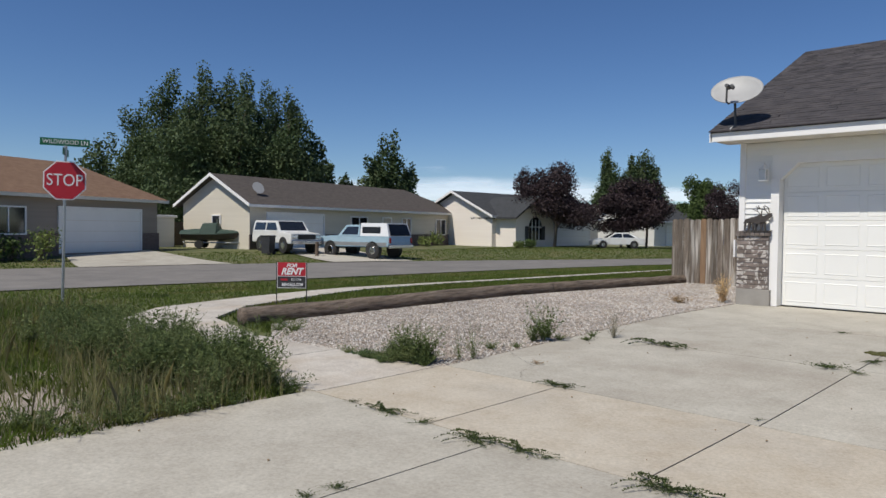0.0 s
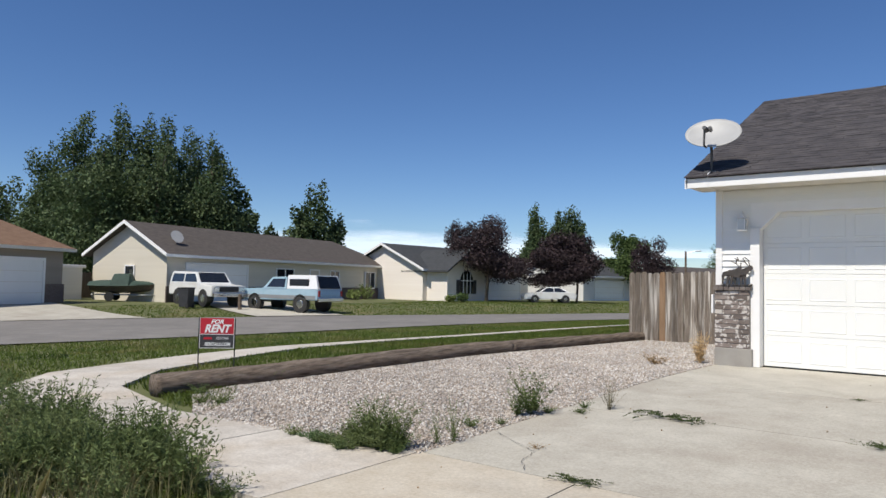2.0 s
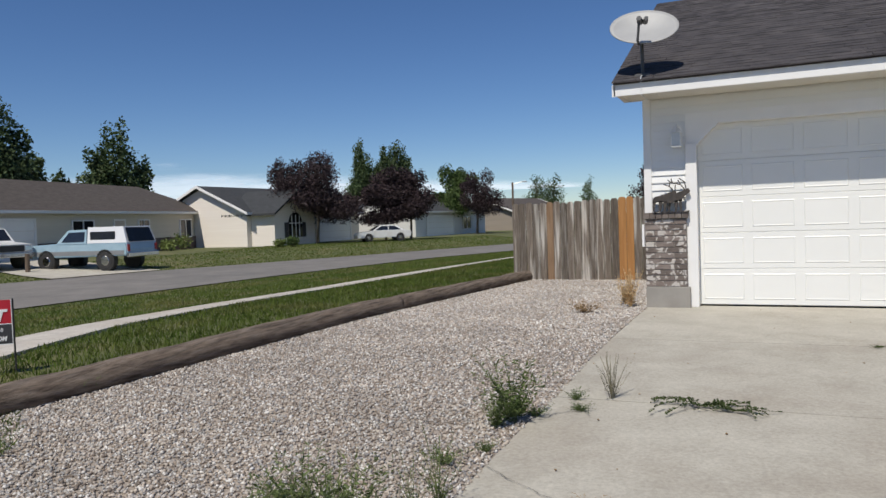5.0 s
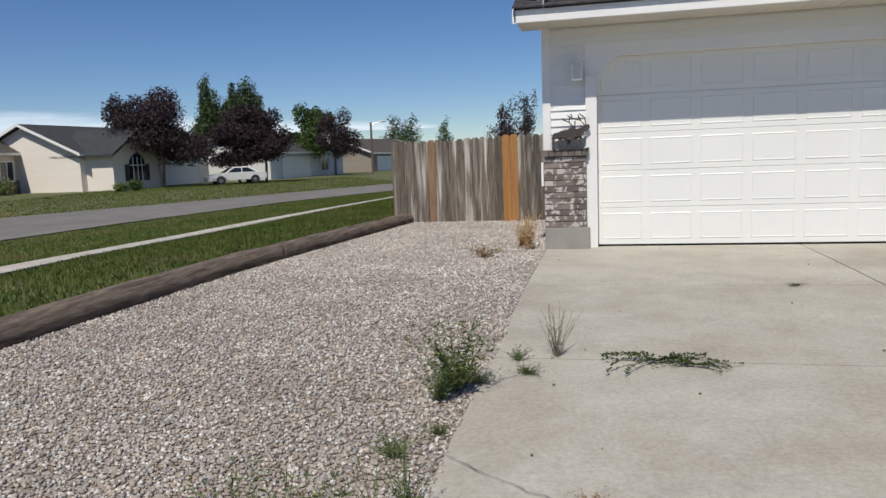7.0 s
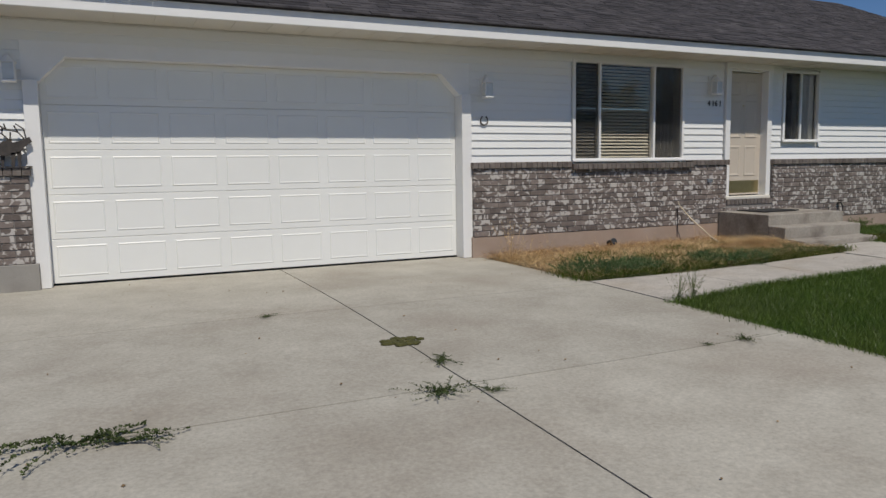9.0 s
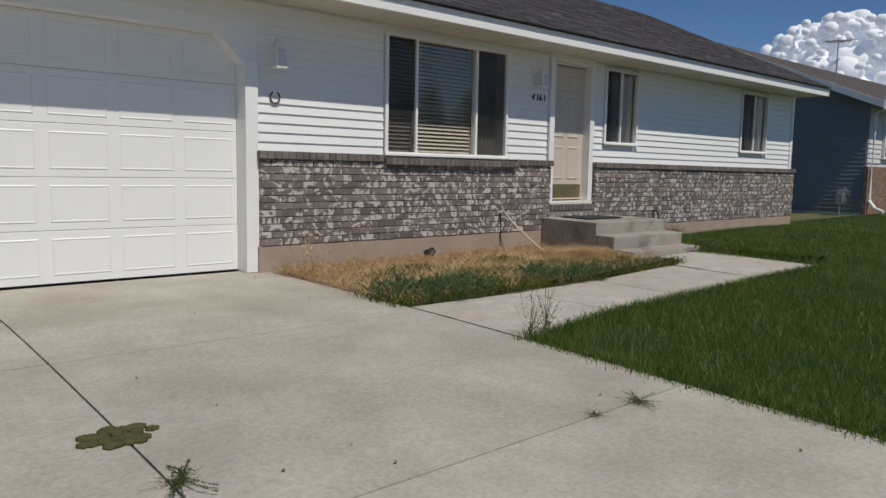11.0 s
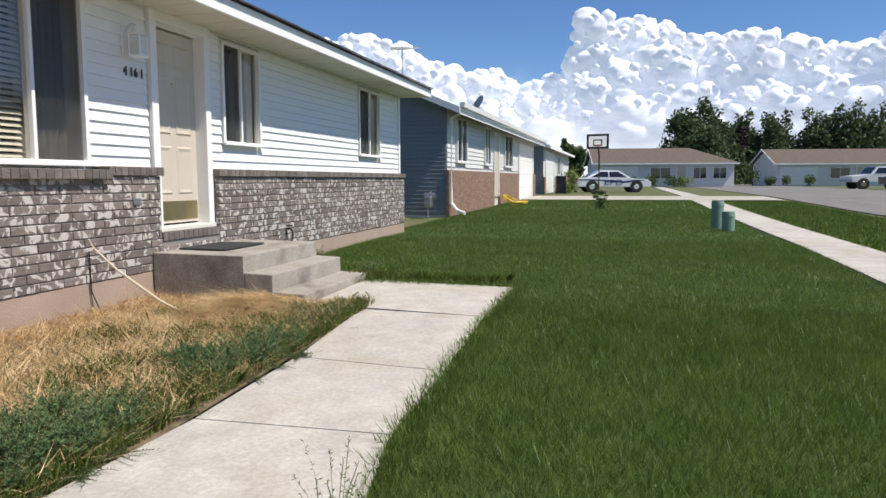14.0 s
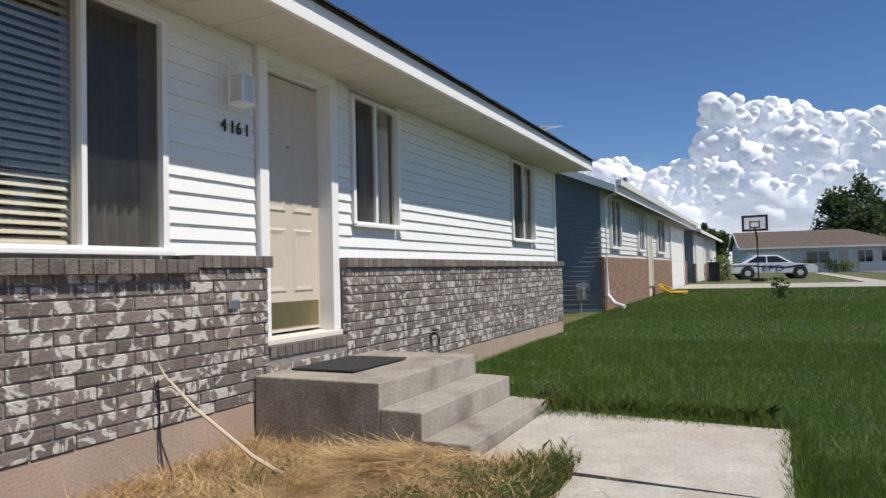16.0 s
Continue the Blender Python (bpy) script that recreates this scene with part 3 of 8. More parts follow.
window("window_1", 1.575, 3.615, 1.285, 2.71, (2.045, 3.05), "wide white three-part window with half-open blinds and dark side panes", (0, 1), (2,))
window("window_2", 5.79, 6.65, 1.57, 2.725, (6.21,), "white two-pane sliding window", (), (1,))
window("window_3", 10.11, 11.18, 1.57, 2.725, (10.65,), "white two-pane sliding window", (), (1,))

# front door
door = structure(link("door_1", bbox(4.575, 5.395, 15.30, 15.345, 0.70, 2.665, 0.003), M["door_beige"]), "closed beige six-panel front door with a brass kick plate", "door")
for xa, xb in ((4.675, 4.94), (5.03, 5.295)):
    for za, zb in ((1.0, 1.5), (1.62, 2.22), (2.3, 2.54)):
        bm = bmesh.new()
        o = [bm.verts.new(v) for v in ((xa, 15.2993, za), (xb, 15.2993, za), (xb, 15.2993, zb), (xa, 15.2993, zb))]
        p = [bm.verts.new(v) for v in ((xa + 0.018, 15.288, za + 0.018), (xb - 0.018, 15.288, za + 0.018), (xb - 0.018, 15.288, zb - 0.018), (xa + 0.018, 15.288, zb - 0.018))]
        q = [bm.verts.new(v) for v in ((xa + 0.05, 15.296, za + 0.05), (xb - 0.05, 15.296, za + 0.05), (xb - 0.05, 15.296, zb - 0.05), (xa + 0.05, 15.296, zb - 0.05))]
        for lo, hi in ((o, p), (p, q)):
            for i in range(4):
                bm.faces.new((lo[i], lo[(i + 1) % 4], hi[(i + 1) % 4], hi[i]))
        bm.faces.new(q)
        part("door_panel", fixn(bm), M["door_beige"], door)
part("kick_plate", bbox(4.6, 5.37, 15.294, 15.299, 0.73, 0.93, 0.001, 1), M["brass"], door, "polished brass kick plate")
bm = bmesh.new()
rod(bm, (4.985, 15.285, 2.14), (4.985, 15.30, 2.14), 0.012)
part("peephole", bm, M["brass"], door)
dt = structure(new("door_trim"), "white painted wooden door casing", "door trim")
part("casing", bbox(4.475, 4.575, YS - 0.05, 15.345, 0.68, 2.70, 0.005), M["white_trim"], dt)
part("casing", bbox(5.395, 5.495, YS - 0.05, 15.345, 0.68, 2.70, 0.005), M["white_trim"], dt)
part("casing", bbox(4.475, 5.495, YS - 0.05, 15.345, 2.701, Z_SOF, 0.005), M["white_trim"], dt)
part("threshold", bbox(4.49, 5.48, YB + 0.03, 15.345, 0.632, 0.679, 0.008), M["soffit"], dt)

# eaves and roof
EY, RY, RZ, EZ = 14.58, 19.3, 5.19, 2.98
RX0, RX1 = -6.05, 12.5

structure(link("soffit", bbox(RX0 + 0.02, RX1 - 0.02, EY + 0.02, 15.26, Z_SOF, Z_SOF + 0.02), M["soffit"]), "cream ribbed soffit under the eave", "soffit")
sof = bmesh.new()
x = RX0 + 0.1
while x < RX1:
    box(sof, x, x + 0.012, EY + 0.03, 15.2, Z_SOF - 0.006, Z_SOF + 0.001)
    x += 0.4
structure(link("soffit_ribs", sof, M["soffit"]), "ribs of the soffit panels", "soffit")
structure(link("fascia", bbox(RX0, RX1, EY - 0.02, EY + 0.02, Z_SOF - 0.015, Z_SOF + 0.14, 0.004), M["white_trim"]), "white fascia board along the eave", "fascia")
slope = (RZ - EZ) / (RY - EY)
bm = bmesh.new()
prism(bm, [(EY - 0.03, EZ - 0.05), (EY - 0.03, EZ - 0.02), (RY, RZ), (24.02, EZ - 0.02), (24.02, EZ - 0.05), (RY, RZ - 0.05)], "x", RX0, RX1)
roof = structure(link("roof", fixn(bm), M["shingle"]), "dark grey laminated shingle gable roof", "roof")
for xa, xb in ((RX0 - 0.02, RX0 + 0.02), (RX1 - 0.02, RX1 + 0.02)):
    for s in (-1, 1):
        y_e = EY - 0.02 if s < 0 else 24.02
        bm = bmesh.new()
        prism(bm, [(y_e, EZ - 0.20), (y_e, EZ - 0.055), (RY, RZ - 0.055), (RY, RZ - 0.21)], "x", xa, xb)
        structure(link("rake_board", fixn(bm), M["white_trim"]), "white rake board on the gable edge", "trim")
SHINGLES = []
rng = random.Random(5)
L_ = math.hypot(RY - EY, RZ - EZ)
ny, nz = -(RZ - EZ) / L_, (RY - EY) / L_
ncourse = 42
for r in range(ncourse):
    s0, s1 = r / ncourse - 0.005, (r + 1) / ncourse + 0.004
    x = RX0 - rng.uniform(0, 0.25)
    while x < RX1:
        wd = rng.choice((0.16, 0.22, 0.28, 0.34))
        a, b = max(x, RX0 - 0.012), min(x + wd - 0.004, RX1 + 0.012)
        t0 = rng.uniform(0.006, 0.018)
        if b > a:
            SHINGLES.append((a, b, s0, s1, t0))
        x += wd


def shingle_verts(a, b, s0, s1, t0):
    out = []
    for s, t in ((s0, t0), (s1, 0.003)):
        y, zz = EY - 0.05 + s * (RY - EY + 0.05), EZ - 0.02 + s * (RZ - EZ + 0.02)
        for x in (a, b):
            out.append((x, y, zz + t * 1.1))
    for x in (a, b):
        y, zz = EY - 0.05 + s0 * (RY - EY + 0.05), EZ - 0.02 + s0 * (RZ - EZ + 0.02)
        out.append((x, y, zz - 0.004))
    return out


SH_F = [(0, 1, 3, 2), (4, 5, 1, 0), (4, 0, 2), (5, 3, 1)]
near_sh = [s for s in SHINGLES if s[0] < -3.2 and s[2] < 0.5][:290]
rest = [s for s in SHINGLES if s not in set(near_sh)]
for s in near_sh:
    raw("shingle", shingle_verts(*s), SH_F, M["shingle"], roof)
V, F = [], []
for s in rest:
    k = len(V)
    V += shingle_verts(*s)
    F += [tuple(i + k for i in f) for f in SH_F]
tagged(raw("shingle_field", V, F, M["shingle"], roof), "", "", "", "stuff")

# ---- more materials ----
M["log"] = mat("log_wood", (0.055, 0.039, 0.028), (0.25, 0.195, 0.15), 4, 0.92, 1.0, 18, stretch=(7, 0.5, 7), spots=(0.3, 0.27, 0.24), spot_scale=5, spot_amt=0.35)
M["log_end"] = mat("log_end", (0.09, 0.07, 0.05), (0.2, 0.16, 0.12), 9, 0.95, 0.6, 30)
M["fence_grey"] = mat("fence_grey", (0.085, 0.065, 0.05), (0.27, 0.225, 0.182), 3.2, 0.93, 0.8, 30, stretch=(13, 13, 0.8), spots=(0.66, 0.62, 0.56), spot_scale=1.0, spot_amt=1.0, rnd=0.35, detail=10, grain=0.7)
M["fence_orange"] = mat("fence_orange", (0.33, 0.15, 0.045), (0.45, 0.22, 0.075), 3, 0.85, 0.4, 30, stretch=(8, 8, 0.5))
M["fence_brown"] = mat("fence_brown", (0.2, 0.12, 0.065), (0.32, 0.21, 0.13), 3, 0.9, 0.4, 30, stretch=(8, 8, 0.5))
M["red"] = mat("sign_red", (0.42, 0.012, 0.026), (0.48, 0.018, 0.034), 2, 0.5)
M["white"] = mat("sign_white", (0.78, 0.78, 0.78), (0.82, 0.82, 0.82), 2, 0.5)
M["green_sign"] = mat("sign_green", (0.012, 0.12, 0.055), (0.015, 0.15, 0.07), 2, 0.4)
M["charcoal"] = mat("charcoal", (0.03, 0.03, 0.035), (0.05, 0.05, 0.055), 3, 0.6)
M["leaf_green"] = mat("leaf_green", (0.05, 0.085, 0.025), (0.1, 0.145, 0.045), 0.5, 0.7, rnd=0.5, island=True, spec=0.25)
M["leaf_poplar"] = mat("leaf_poplar", (0.052, 0.086, 0.034), (0.105, 0.142, 0.062), 0.4, 0.65, rnd=0.4, island=True, spec=0.25)
M["leaf_purple"] = mat("leaf_purple", (0.026, 0.018, 0.02), (0.052, 0.034, 0.036), 0.6, 0.65, rnd=0.55, island=True, spec=0.25)
M["leaf_light"] = mat("leaf_light", (0.12, 0.17, 0.04), (0.2, 0.24, 0.07), 0.8, 0.7, rnd=0.4, island=True)


def leafy(m, share=0.4):
    """Lets some of the light through thin leaves."""
    N, L = m.node_tree.nodes, m.node_tree.links
    b = N["Principled BSDF"]
    tr, mix = N.new("ShaderNodeBsdfTranslucent"), N.new("ShaderNodeMixShader")
    L.new(b.inputs["Base Color"].links[0].from_socket, tr.inputs["Color"])
    mix.inputs["Fac"].default_value = share
    L.new(b.outputs["BSDF"], mix.inputs[1])
    L.new(tr.outputs["BSDF"], mix.inputs[2])
    L.new(mix.outputs["Shader"], N["Material Output"].inputs["Surface"])


M["bark"] = mat("bark", (0.07, 0.055, 0.04), (0.14, 0.115, 0.09), 4, 0.95, 0.6, 12, stretch=(3, 3, 0.6))
M["blade"] = mat("grass_blade", (0.08, 0.146, 0.022), (0.138, 0.2, 0.038), 1.6, 0.42, rnd=0.5, island=True, spots=(0.14, 0.165, 0.05), spot_scale=0.7, spot_amt=0.5, spec=0.4)
M["blade_wild"] = mat("wild_grass", (0.085, 0.14, 0.024), (0.16, 0.195, 0.05), 0.9, 0.65, rnd=0.3, island=True, spots=(0.26, 0.21, 0.09), spot_scale=0.7, spot_amt=0.6, spec=0.1)
M["wild_dry"] = mat("wild_dry", (0.15, 0.155, 0.06), (0.29, 0.26, 0.125), 1.5, 0.75, rnd=0.4, island=True)
M["straw"] = mat("straw", (0.42, 0.27, 0.12), (0.72, 0.55, 0.32), 3.5, 0.75, rnd=0.5, island=True, spec=0.3)
M["pale_stalk"] = mat("pale_stalk", (0.55, 0.46, 0.32), (0.68, 0.59, 0.44), 9, 0.8)
M["rust_straw"] = mat("rust_straw", (0.28, 0.13, 0.045), (0.5, 0.28, 0.1), 3, 0.8, rnd=0.4, island=True, spec=0.2)
M["weed_dark"] = mat("weed_dark", (0.075, 0.13, 0.05), (0.13, 0.19, 0.08), 3, 0.6, rnd=0.45, island=True, spec=0.2)
M["weed_grey"] = mat("weed_grey", (0.14, 0.125, 0.08), (0.22, 0.2, 0.13), 3, 0.8, rnd=0.4, island=True)
M["weed"] = mat("weed_leaf", (0.1, 0.142, 0.05), (0.185, 0.22, 0.095), 3, 0.65, rnd=0.4, island=True, spec=0.1)
M["joint_weed"] = mat("joint_weed", (0.06, 0.085, 0.03), (0.11, 0.135, 0.055), 3, 0.7, rnd=0.4, island=True, spec=0.15)
M["dry_weed"] = mat("dry_weed", (0.2, 0.13, 0.06), (0.34, 0.23, 0.12), 3, 0.8, rnd=0.4, island=True)
M["moss"] = mat("moss", (0.05, 0.052, 0.012), (0.09, 0.085, 0.025), 12, 0.95, 0.5, 60)
for k, v in (("blade", 0.45), ("blade_wild", 0.4), ("weed", 0.35), ("joint_weed", 0.3), ("weed_dark", 0.3), ("straw", 0.25), ("wild_dry", 0.3), ("leaf_poplar", 0.25), ("leaf_green", 0.25), ("leaf_light", 0.3)):
    leafy(M[k], v)
M["roof_brown"] = mat("roof_brown", (0.06, 0.05, 0.044), (0.095, 0.08, 0.07), 2.5, 0.95, 0.4, 20, stretch=(1, 1, 4))
M["roof_tan"] = mat("roof_tan", (0.15, 0.085, 0.05), (0.21, 0.13, 0.08), 2.5, 0.95, 0.4, 20, stretch=(1, 1, 4))
M["roof_dust"] = mat("roof_dust", (0.1, 0.076, 0.06), (0.145, 0.112, 0.09), 2.5, 0.95, 0.4, 20, stretch=(1, 1, 4))
M["roof_slate"] = mat("roof_slate", (0.03, 0.033, 0.036), (0.05, 0.053, 0.057), 2.5, 0.95, 0.4, 20, stretch=(1, 1, 4))
M["wall_taupe"] = mat("wall_taupe", (0.27, 0.23, 0.19), (0.31, 0.265, 0.22), 0.8, 0.7, 0.2, 12, stretch=(0.2, 0.2, 6))
M["wall_beige"] = mat("wall_beige", (0.6, 0.55, 0.455), (0.65, 0.6, 0.5), 0.8, 0.65, 0.2, 12, stretch=(0.2, 0.2, 6))
M["wall_cream"] = mat("wall_cream", (0.78, 0.71, 0.63), (0.82, 0.76, 0.68), 0.8, 0.65, 0.2, 12, stretch=(0.2, 0.2, 6))
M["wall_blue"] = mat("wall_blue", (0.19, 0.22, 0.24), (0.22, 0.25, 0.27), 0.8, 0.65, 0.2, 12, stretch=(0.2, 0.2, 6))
M["wall_white"] = mat("wall_white", (0.62, 0.62, 0.6), (0.68, 0.68, 0.66), 0.8, 0.6, 0.2, 12, stretch=(0.2, 0.2, 6))
M["brick_red"] = mat("brick_red", (0.12, 0.065, 0.042), (0.4, 0.26, 0.18), 11, 0.92, 0.5, 30, stretch=(1, 1, 2.5), spots=(0.09, 0.06, 0.05), spot_scale=9, spot_amt=1.0)
M["brick_far"] = mat("brick_far", (0.1, 0.07, 0.06), (0.2, 0.16, 0.14), 9, 0.92, 0.5, 30, stretch=(1, 1, 2.5))
M["dark_glass"] = mat("dark_glass", (0.012, 0.014, 0.018), (0.02, 0.023, 0.028), 2, 0.06, spec=0.8)
M["car_white"] = mat("car_white", (0.7, 0.7, 0.68), (0.75, 0.75, 0.73), 2, 0.25, spots=(0.5, 0.43, 0.33), spot_scale=2.5, spot_amt=0.35)
M["car_blue"] = mat("car_pale_blue", (0.29, 0.42, 0.5), (0.35, 0.48, 0.56), 2, 0.3)
M["car_silver"] = mat("car_silver", (0.3, 0.31, 0.32), (0.36, 0.37, 0.38), 2, 0.3, metal=0.4)
M["car_dark"] = mat("car_dark", (0.03, 0.04, 0.05), (0.045, 0.055, 0.065), 2, 0.25)
M["car_clean"] = mat("car_clean_white", (0.72, 0.73, 0.74), (0.76, 0.77, 0.78), 2, 0.2)
M["stripe_blue"] = mat("stripe_blue", (0.015, 0.03, 0.12), (0.02, 0.04, 0.15), 2, 0.3)
M["chrome"] = mat("chrome", (0.6, 0.6, 0.6), (0.68, 0.68, 0.68), 5, 0.2, metal=1.0)
M["tail_red"] = mat("tail_red", (0.3, 0.015, 0.015), (0.36, 0.02, 0.02), 5, 0.25)
M["tarp_green"] = mat("tarp_green", (0.02, 0.045, 0.034), (0.034, 0.066, 0.05), 3, 0.75, 0.5, 6)
M["boat_brown"] = mat("boat_hull", (0.05, 0.04, 0.035), (0.08, 0.06, 0.05), 3, 0.4)
M["bin_dark"] = mat("bin_dark", (0.02, 0.022, 0.025), (0.035, 0.036, 0.04), 4, 0.6)
M["box_green"] = mat("box_green", (0.17, 0.27, 0.21), (0.2, 0.31, 0.24), 3, 0.6)
M["hose"] = mat("hose_yellow", (0.6, 0.36, 0.02), (0.7, 0.45, 0.04), 5, 0.5)
M["wood_post"] = mat("wood_post", (0.09, 0.065, 0.045), (0.16, 0.12, 0.09), 5, 0.9, 0.4, 30, stretch=(4, 4, 0.5))


# ---- helpers for things ----
def lettering(name, words, size, m, material, parent, depth=0.002, squeeze=1.0, slant=0.0, bold=0.0):
    cu = bpy.data.curves.new(name, "FONT")
    cu.body, cu.size, cu.extrude = words, size, depth
    cu.align_x, cu.align_y, cu.shear, cu.offset = "CENTER", "CENTER", slant, bold
    tmp = bpy.data.objects.new(name, cu)
    scene.collection.objects.link(tmp)
    dg = bpy.context.evaluated_depsgraph_get()
    me = bpy.data.meshes.new_from_object(tmp.evaluated_get(dg))
    bpy.data.objects.remove(tmp)
    me.transform(m @ Matrix.Diagonal((squeeze, 1, 1, 1)))
    me.materials.clear()
    me.materials.append(material)
    ob = new(name, me)
    ob.parent = parent
    return ob


UPRIGHT = Matrix.Rotation(radians(90), 4, "X")


def tri_field(name, base, tip, width, material, parent=None, mid=None):
    """Many thin blades, each one triangle (or two with a bend), from arrays of feet and tips."""
    n = len(base)
    d = np.random.uniform(0, 2 * np.pi, n)
    side = np.stack([np.cos(d), np.sin(d), np.zeros(n)], 1) * width[:, None] * 0.5
    if mid is None:
        co = np.stack([base - side, base + side, tip], 1).reshape(-1, 3)
        k = 3
    else:
        co = np.stack([base - side, base + side, mid + side * 0.8, tip, mid - side * 0.8], 1).reshape(-1, 3)
        k = 5
    me = bpy.data.meshes.new(name)
    me.vertices.add(len(co))
    me.vertices.foreach_set("co", co.astype(np.float32).ravel())
    me.loops.add(n * k)
    me.loops.foreach_set("vertex_index", np.arange(n * k, dtype=np.int32))
    me.polygons.add(n)
    me.polygons.foreach_set("loop_start", np.arange(0, n * k, k, dtype=np.int32))
    me.polygons.foreach_set("loop_total", np.full(n, k, dtype=np.int32))
    me.update(calc_edges=True)
    me.materials.append(material)
    ob = new(name, me)
    if parent is not None:
        ob.parent = parent
    return ob


def grass(name, xs, ys, h, w, material, label, bend=0.5, lift=0.0, bent=True):
    n = len(xs)
    z = land(xs, ys) + lift
    hh = h * np.random.uniform(0.55, 1.15, n)
    base = np.stack([xs, ys, z], 1)
    a = np.random.uniform(0, 2 * np.pi, n)
    lean = np.stack([np.cos(a), np.sin(a), np.zeros(n)], 1) * (hh * bend * np.random.uniform(0.2, 1.0, n))[:, None]
    up = np.stack([np.zeros(n), np.zeros(n), hh], 1)
    wd = w * (1.0 if bent else 1.5) * np.random.uniform(0.7, 1.3, n)
    return tagged(tri_field(name, base, base + up * 0.92 + lean, wd, material, mid=base + up * 0.6 + lean * 0.35 if bent else None), label, "grass", "", "stuff")


def inside(poly, xs, ys):
    """Which points lie in a polygon."""
    r = np.zeros(len(xs), bool)
    for (xa, ya), (xb, yb) in zip(poly, poly[1:] + poly[:1]):
        c = ((ya > ys) != (yb > ys)) & (xs < (xb - xa) * (ys - ya) / ((yb - ya) or 1e-9) + xa)
        r ^= c
    return r


def scatter(poly, n):
    p = np.array(poly)
    xs, ys = np.random.uniform(p[:, 0].min(), p[:, 0].max(), n), np.random.uniform(p[:, 1].min(), p[:, 1].max(), n)
    k = inside(poly, xs, ys)
    return xs[k], ys[k]


def weed_mesh(name, stalks, height, spread, leaf, material, leaves=14, flat=0.0, seed=1):
    """A weed: thin stalks with many small leaves."""
    r = random.Random(seed)
    V, F = [], []
    for _ in range(stalks):
        a = r.uniform(0, 6.283)
        h = height * r.uniform(0.5, 1.05)
        out = spread * r.uniform(0.15, 1.0)
        x0, y0 = 0.12 * out * math.cos(a), 0.12 * out * math.sin(a)
        bend = r.uniform(-0.5, 0.5)
        pts = []
        for k in range(5):
            t = k / 4
            rad = out * (t ** 1.3)
            aa = a + bend * t
            pts.append(Vector((x0 + rad * math.cos(aa), y0 + rad * math.sin(aa), h * (t - flat * t * t * 0.5))))
        for p, q in zip(pts, pts[1:]):
            i = len(V)
            s = Vector((math.sin(a), -math.cos(a), 0)) * 0.0022
            V += [p - s, p + s, q + s * 0.7, q - s * 0.7]
            F.append((i, i + 1, i + 2, i + 3))
        for _ in range(leaves):
            t = r.uniform(0.12, 1.0)
            k = min(int(t * 4), 3)
            p = pts[k].lerp(pts[k + 1], t * 4 - k)
            d = Vector((r.uniform(-1, 1), r.uniform(-1, 1), r.uniform(-0.1, 0.9))).normalized()
            e = d.cross(Vector((r.uniform(-1, 1), r.uniform(-1, 1), r.uniform(-1, 1)))).normalized()
            ln = leaf * r.uniform(0.5, 1.2) * (1.15 - 0.6 * t)
            i = len(V)
            V += [p, p + d * ln * 0.5 + e * ln * 0.13, p + d * ln, p + d * ln * 0.5 - e * ln * 0.13]
            F.append((i, i + 1, i + 2, i + 3))
    me = bpy.data.meshes.new(name)
    me.from_pydata([tuple(v) for v in V], [], F)
    me.materials.append(material)
    return me


def plant(me, name, x, y, label, s=1.0, rz=0.0, category="weed", group="", lift=0.03):
    ob = new(name, me)
    ob.matrix_world = pose(x, y, landz(x, y) + lift, 0, 0, rz) @ Matrix.Diagonal((s, s, s, 1))
    return tagged(ob, label, category, group)


# ---- front steps, mat, lamps, number ----
SX0, SX1 = 4.30, 5.93
steps = root("front_steps", pose(0, 0, 0), "weathered grey concrete steps below the front door", "steps")
for nm, y0_, y1_, z1_ in (("landing", 14.132, 15.095, 0.455), ("step", 13.84, 14.13, 0.285), ("step", 13.52, 13.838, 0.112)):
    bm = bbox(SX0, SX1, y0_, y1_, -0.2, z1_, 0.009)
    for q in bm.verts:
        if q.co.z > 0:
            q.co.z -= 0.012 * (y1_ - q.co.y) / (y1_ - y0_)
        q.co.x += 0.006 * noise.noise(q.co * 4.0)
    part(nm, bm, M["concrete_step"], steps)
doormat = tagged(link("doormat", bbox(4.6, 5.4, 14.5, 15.02, 0.456, 0.471, 0.006), M["rubber"]), "dark rubber doormat on the top step", "doormat")


def wall_lamp(x, z, y=YS):
    r = root("wall_lamp", pose(x, y - 0.015, z), "small white carriage lamp with glass sides on the wall", "wall lamp", "carriage lamps")
    part("back_plate", bbox(-0.055, 0.055, 0, 0.02, -0.12, 0.16, 0.012), M["white_trim"], r)
    bm = bmesh.new()
    tube(bm, [(0, 0.0, 0.1), (0, -0.06, 0.17), (0, -0.12, 0.16), (0, -0.13, 0.12)], 0.009)
    part("arm", bm, M["white_trim"], r)
    bm = bmesh.new()
    rod(bm, (0, -0.13, 0.06), (0, -0.13, 0.13), 0.085, 0.02, 8)
    part("cap", bm, M["white_trim"], r)
    lan = bbox(-0.055, 0.055, -0.185, -0.075, -0.11, 0.06, 0.006, 1)
    part("glass_body", lan, M["lamp_glass"], r, "pale glass lantern")
    for sx in (-0.056, 0.056):
        for sy in (-0.186, -0.074):
            bm = bmesh.new()
            rod(bm, (sx, sy, -0.12), (sx, sy, 0.07), 0.007, n=6)
            part("bar", bm, M["white_trim"], r)
    part("base", bbox(-0.065, 0.065, -0.195, -0.065, -0.135, -0.11, 0.008), M["white_trim"], r)
    return r


